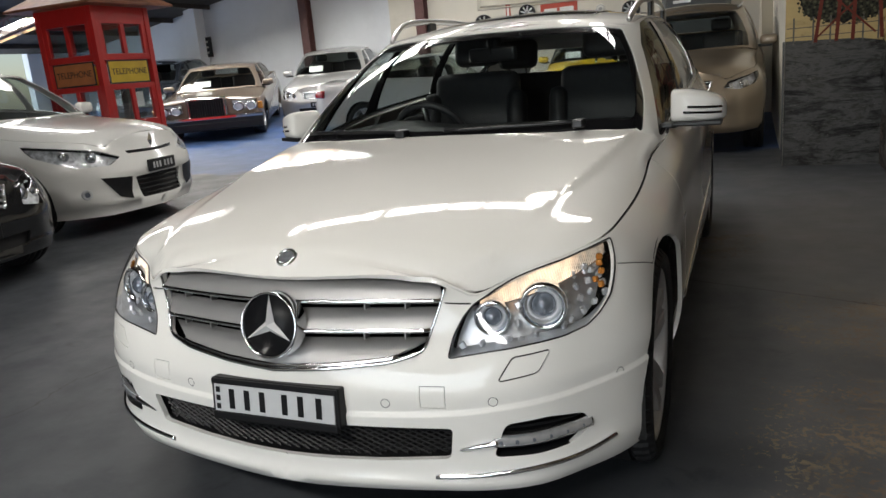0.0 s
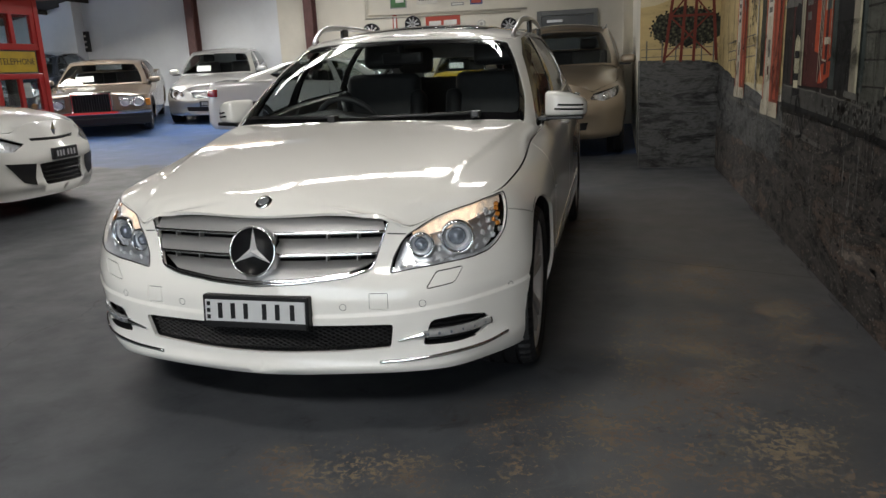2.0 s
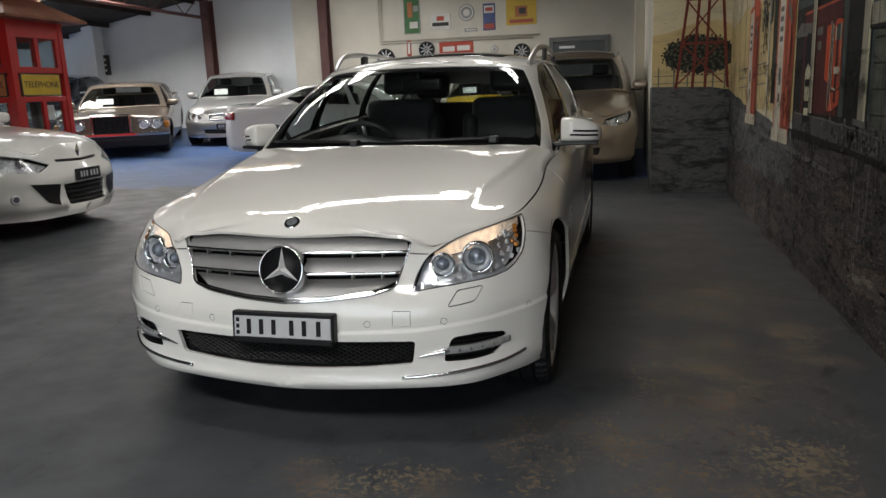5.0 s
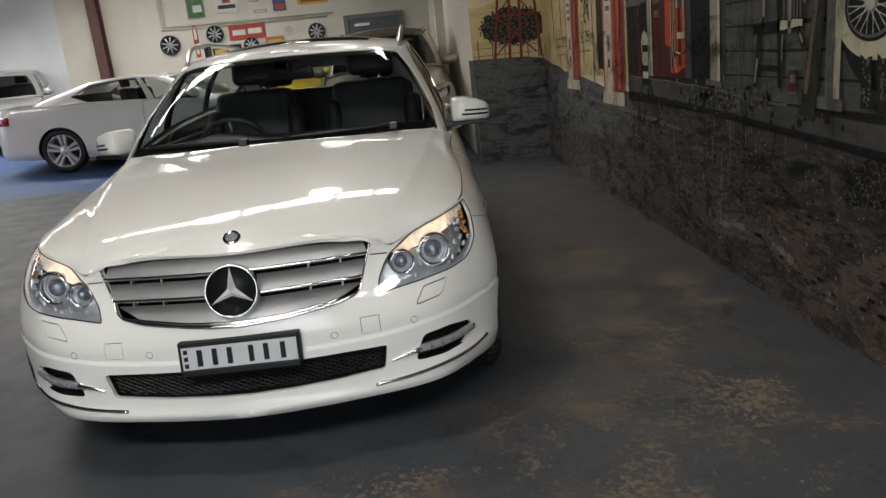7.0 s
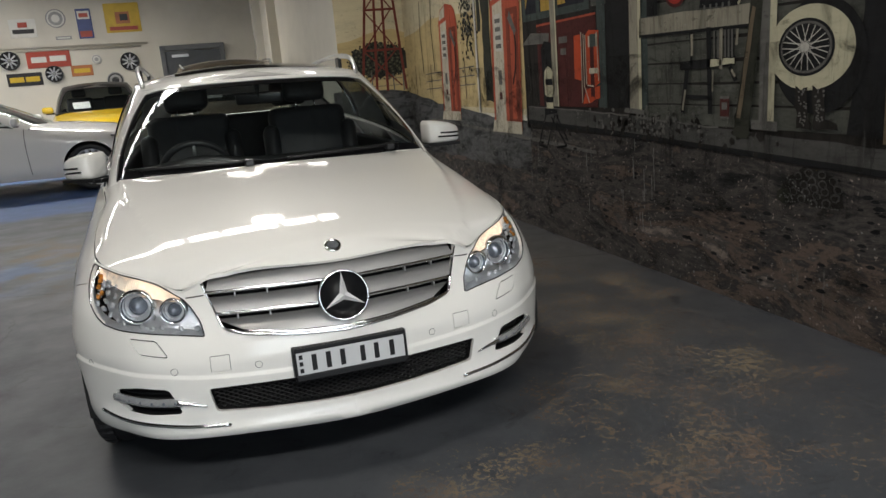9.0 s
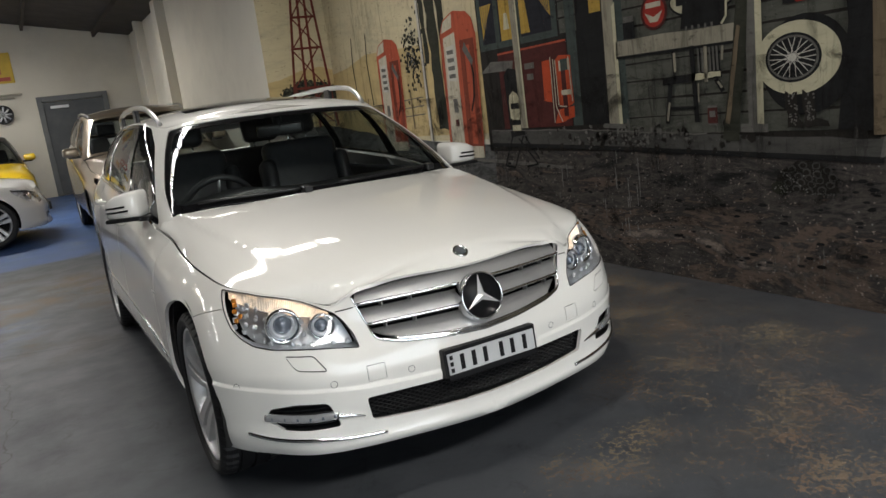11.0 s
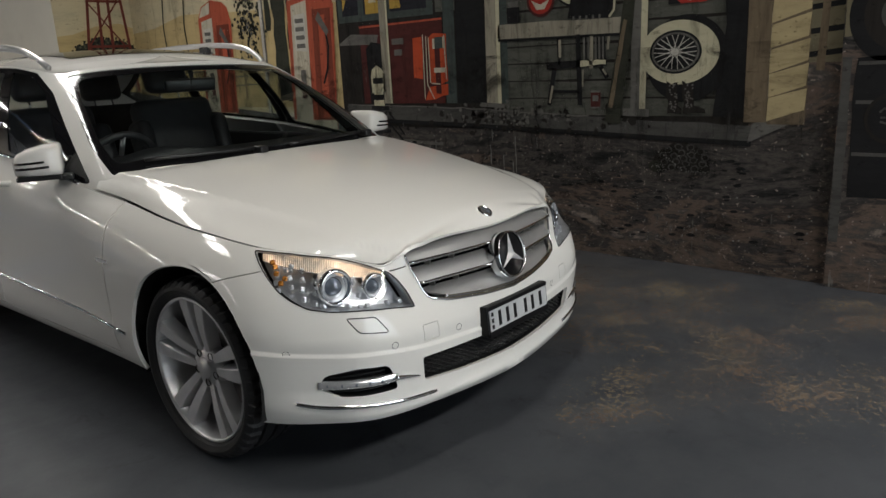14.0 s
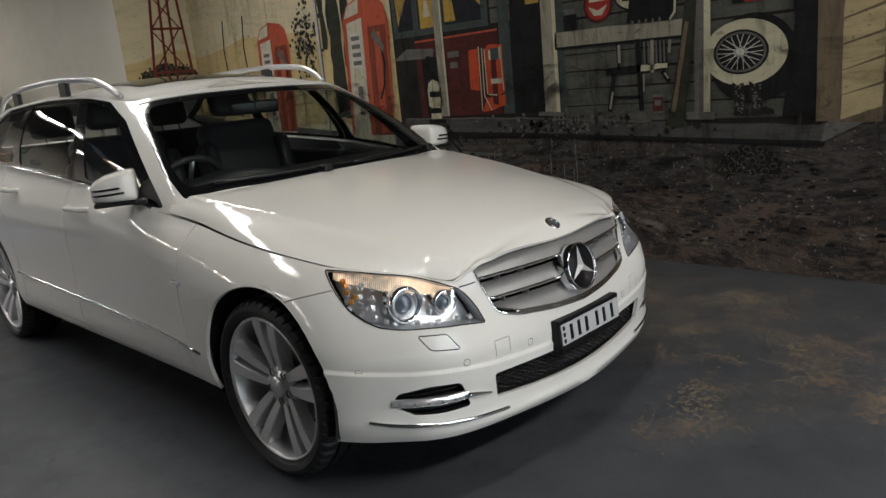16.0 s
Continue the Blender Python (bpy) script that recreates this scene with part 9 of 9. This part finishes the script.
def wall_sign(name, label, x0, x1, z0, z1, material, marks=(), frame=None):
    """A thin sheet metal sign on the end wall; marks are (x0, x1, z0, z1, material) in parts of its size."""
    t = thing(name, label, "sign", Matrix.Translation(((x0 + x1) / 2, WY, (z0 + z1) / 2)), "old signs on the end wall")
    w, h = (x1 - x0) / 2, (z1 - z0) / 2
    part("panel", box_bm(-w, w, -0.018, 0.0, -h, h, 0.004, 1), material, t)
    if frame:
        for a, b, c, d in ((-w, w, h - 0.02, h), (-w, w, -h, -h + 0.02), (-w, -w + 0.02, -h, h), (w - 0.02, w, -h, h)):
            part("border", box_bm(a, b, -0.022, -0.016, c, d), frame, t)
    for i, (a, b, c, d, m) in enumerate(marks):
        part("mark", box_bm(a * w, b * w, -0.0215 - 0.001 * i, -0.017, c * h, d * h, 0.001, 1), m, t)
    return t


def round_sign(name, label, x, z, r, material, inner):
    t = thing(name, label, "sign", Matrix.Translation((x, WY, z)), "old signs on the end wall")
    v, f = lathe([(0.0, -0.02), (r * 0.95, -0.02), (r, -0.012), (r, 0.0)], 28, "y")
    link("disc", v, f, material, t)
    v, f = lathe([(r * 0.72, -0.022), (r * 0.80, -0.025), (r * 0.88, -0.022)], 28, "y")
    link("ring", v, f, inner, t)
    v, f = lathe([(0.0, -0.024), (r * 0.42, -0.023)], 20, "y")
    link("centre_mark", v, f, inner, t)


def wall_wheel(x, z, r, spokes=9):
    t = thing("wall_wheel", "old spoked wheel rim hung on the cream wall", "wheel", Matrix.Translation((x, WY - 0.02, z)), "wheels hung on the end wall")
    v, f = lathe([(r * 0.80, 0.01), (r * 0.84, -0.05), (r * 0.95, -0.06), (r, -0.04), (r, 0.02)], 32, "y")
    link("rim", v, f, S_BLACK, t)
    for i in range(spokes):
        a = 2 * math.pi * i / spokes
        v, f = tube([(0.03 * math.cos(a), -0.035, 0.03 * math.sin(a)), (r * 0.84 * math.cos(a), -0.03, r * 0.84 * math.sin(a))], 0.018, 5)
        link("spoke", v, f, ALLOY, t)
    v, f = lathe([(0.0, -0.06), (r * 0.22, -0.05), (r * 0.25, 0.0)], 20, "y")
    link("hub", v, f, S_GREY, t)
    v, f = lathe([(0.0, 0.015), (r * 0.85, 0.015)], 24, "y")
    link("back_disc", v, f, S_BLACK, t)


wall_sign("poster_sign", "green pictorial metal sign on the cream wall", -4.10, -3.70, 2.62, 3.48, S_GREEN, ((-0.5, 0.1, -0.1, 0.7, S_BROWN), (-0.3, 0.7, -0.7, -0.35, S_WHITE), (0.2, 0.8, 0.2, 0.5, S_GREY)), S_GREY)
wall_sign("oil_sign", "white oil sign with red dome mark", -3.45, -2.95, 2.68, 3.05, S_WHITE, ((-0.8, 0.8, -0.55, -0.1, S_BLACK), (-0.35, 0.35, 0.1, 0.65, S_RED)))
round_sign("round_metal_sign", "round grey metal sign on the cream wall", -2.56, 3.03, 0.19, S_GREY, S_WHITE)
wall_sign("narrow_sign", "narrow blue and red metal sign", -2.17, -1.88, 2.60, 3.20, S_BLUE, ((-0.8, 0.8, 0.3, 0.85, S_WHITE), (-0.6, 0.6, 0.42, 0.7, S_RED), (-0.8, 0.8, -0.9, -0.5, S_RED)))
wall_sign("yellow_sign", "large yellow pictorial metal sign", -1.62, -0.92, 2.68, 3.28, S_YELLOW, ((-0.4, 0.4, -0.4, 0.4, S_BROWN), (-0.15, 0.3, -0.2, 0.25, S_BLACK), (-0.8, 0.8, -0.85, -0.6, S_RED)))
wall_sign("red_script_sign", "faded red sign with white script", -3.25, -2.42, 2.06, 2.39, S_RED, ((-0.8, -0.1, -0.35, 0.35, S_WHITE), (0.05, 0.8, -0.3, 0.4, S_WHITE)))
wall_sign("red_strip_sign", "narrow upright red sign", -4.06, -3.95, 1.78, 2.48, S_RED, ((-0.5, 0.5, 0.1, 0.8, S_WHITE), (-0.5, 0.5, -0.8, -0.2, S_WHITE)))
wall_sign("black_strip_sign", "long black sign with yellow letters", -3.68, -3.02, 1.72, 1.98, S_BLACK, ((-0.85, -0.05, -0.4, 0.4, S_YELLOW), (0.05, 0.85, -0.4, 0.4, S_YELLOW)))
wall_sign("orange_sign", "small orange sign on the cream wall", -2.45, -2.03, 1.84, 2.06, S_BROWN, ((-0.75, 0.75, -0.4, 0.4, S_YELLOW),))
wall_sign("small_grey_sign", "small grey name plate on the wall", -2.62, -2.32, 2.60, 2.67, S_GREY, ((-0.8, 0.8, -0.4, 0.4, S_WHITE),))
wall_wheel(-3.56, 2.24, 0.19)
wall_wheel(-1.27, 2.07, 0.19)
wall_wheel(-2.78, 1.92, 0.17)
wall_wheel(-4.60, 2.10, 0.22)
round_sign("small_round_sign", "small round white metal sign", -1.92, 2.16, 0.10, S_WHITE, S_GREY)
board = thing("notice_board", "black price board with white lines on the white wall", "notice board", Matrix.Translation((-12.65, WY, 2.31)))
part("panel", box_bm(-0.24, 0.24, -0.05, 0.02, -0.26, 0.26, 0.006, 1), S_BLACK, board)
for z in (-0.14, 0.0, 0.14):
    for x0, x1 in ((-0.18, -0.02), (0.03, 0.17)):
        part("line_mark", box_bm(x0, x1, -0.054, -0.048, z - 0.025, z + 0.025), S_WHITE, board)
# conduit and shelf lines
pipe = mat("painted_pipe", (0.55, 0.51, 0.43), 0.5, vary=0.05)
for pts, nm in (([(-4.65, WY - 0.03, 3.9), (-4.65, WY - 0.03, 2.50), (-0.85, WY - 0.03, 2.44)], "conduit"), ([(-4.72, WY - 0.03, 3.9), (-4.72, WY - 0.03, 2.44), (-1.0, WY - 0.03, 2.38)], "conduit")):
    v, f = tube(pts, 0.02, 6)
    tagged(link(nm, v, f, pipe), "painted conduit pipe along the end wall", "conduit", kind="structure")
# steel door in the end wall
door = thing("door_1", "dark grey steel door in a heavy frame", "door", Matrix.Translation((0.05, WY, floor_z(WY))), kind="structure")
DOOR_GREY = mat("door_grey_paint", (0.075, 0.08, 0.085), 0.4, vary=0.12, scale=4, dirt=(0.12, 0.12, 0.12), dirt_amount=0.4)
FRAME_GREY = mat("door_frame_paint", (0.13, 0.135, 0.135), 0.45, vary=0.1, scale=5)
part("leaf", box_bm(-0.58, 0.58, -0.05, 0.0, 0.01, 1.94, 0.004, 1), DOOR_GREY, door, "dark grey door leaf")
for a, b, c, d in ((-0.68, -0.58, 0.0, 2.06), (0.58, 0.68, 0.0, 2.06), (-0.58, 0.58, 1.95, 2.06)):
    part("frame", box_bm(a, b, -0.08, 0.0, c, d, 0.006, 1), FRAME_GREY, door, "grey door frame")
part("closer", box_bm(-0.45, -0.1, -0.10, -0.04, 1.80, 1.86, 0.006), SILVER, door, "door closer")
v, f = tube([(0.48, -0.05, 0.98), (0.48, -0.11, 0.98), (0.38, -0.11, 0.98)], 0.011, 8)
link("handle", v, f, CHROME, door, "steel lever handle")

# telephone box
BOX_RED = mat("phone_box_red", (0.47, 0.018, 0.016), 0.35, vary=0.1, scale=4, coat=0.3, dirt=(0.25, 0.02, 0.02), dirt_amount=0.4)
BOX_ROOF = mat("phone_box_roof", (0.22, 0.075, 0.035), 0.6, vary=0.25, scale=5, dirt=(0.30, 0.16, 0.08), dirt_amount=0.5)
pb = thing("telephone_box", "red telephone box with hipped brown roof and yellow signs", "telephone box", Matrix.Translation((-7.12, 5.80, 0)))
H, W = 2.36, 0.5
part("plinth", box_bm(-W - 0.02, W + 0.02, -W - 0.02, W + 0.02, 0, 0.12, 0.01), BOX_RED, pb)
for sx in (-1, 1):
    for sy_ in (-1, 1):
        part("corner_post", box_bm(sx * W - 0.085 if sx > 0 else -W, W if sx > 0 else -W + 0.085, sy_ * W - 0.085 if sy_ > 0 else -W, W if sy_ > 0 else -W + 0.085, 0.12, H, 0.006), BOX_RED, pb)
for k in range(4):
    fc = new("side_panel")
    fc.parent = pb
    fc.matrix_basis = pose(0, 0, 0, 0, 0, 90 * k)
    for z0, z1 in ((0.12, 0.42), (0.80, 0.88), (1.30, 1.37), (1.68, 1.76), (2.14, H)):
        part("rail", box_bm(-W + 0.085, W - 0.085, -W + 0.012, -W + 0.06, z0, z1, 0.004), BOX_RED, fc)
    for x in (-W + 0.085, -0.03, W - 0.155):
        for z0, z1 in ((0.42, 0.80), (0.88, 1.30), (1.76, 2.14)):
            part("stile", box_bm(x, x + (0.06 if x == -0.03 else 0.07), -W + 0.014, -W + 0.056, z0, z1), BOX_RED, fc)
    for z0, z1 in ((0.42, 0.80), (0.88, 1.30), (1.76, 2.14)):
        part("pane", box_bm(-W + 0.10, W - 0.10, -W + 0.03, -W + 0.035, z0, z1), PANE, fc, "glass pane").visible_shadow = False
    sg = part("sign", box_bm(-0.34, 0.34, -W + 0.02, -W + 0.035, 1.39, 1.66, 0.003), S_YELLOW if k % 2 else S_BROWN, fc, "yellow telephone sign")
    part("sign_border", box_bm(-0.36, 0.36, -W + 0.022, -W + 0.03, 1.375, 1.675), S_BLACK, fc)
    writing("TELEPHONE", 0.115, S_BLACK, fc, Matrix.Translation((0, -W + 0.0185, 1.525)) @ pose(0, 0, 0, 90, 0, 0), "sign_letters", 0.001)
part("inner_back", box_bm(-0.06, 0.06, 0.30, 0.40, 0.7, 1.6, 0.02), S_BLACK, pb, "black telephone inside")
part("notice", box_bm(W - 0.075, W - 0.07, 0.02, 0.22, 1.05, 1.25), PAPER, pb, "white paper notice")


def hip(z0, z1, r0, r1, t):
    vs = [(sx * r, s2 * r, z) for z, r in ((z0, r0), (z0 + t, r0), (z1, r1)) for sx, s2 in ((-1, -1), (1, -1), (1, 1), (-1, 1))]
    fs = [(i, (i + 1) % 4, 4 + (i + 1) % 4, 4 + i) for i in range(4)] + [(4 + i, 4 + (i + 1) % 4, 8 + (i + 1) % 4, 8 + i) for i in range(4)] + [(3, 2, 1, 0), (8, 9, 10, 11)]
    return vs, fs


link("roof", *hip(H, H + 0.30, 0.74, 0.32, 0.03), BOX_ROOF, pb, "brown hipped roof", smooth=False)
part("roof_neck", box_bm(-0.32, 0.32, -0.32, 0.32, H + 0.29, H + 0.42), BOX_RED, pb)
link("roof_cap", *hip(H + 0.42, H + 0.60, 0.42, 0.05, 0.02), BOX_ROOF, pb, "small brown roof cap", smooth=False)

round_sign("grey_disc", "round dull grey metal disc on the cream wall", -1.62, 1.70, 0.17, S_GREY, S_BLACK)
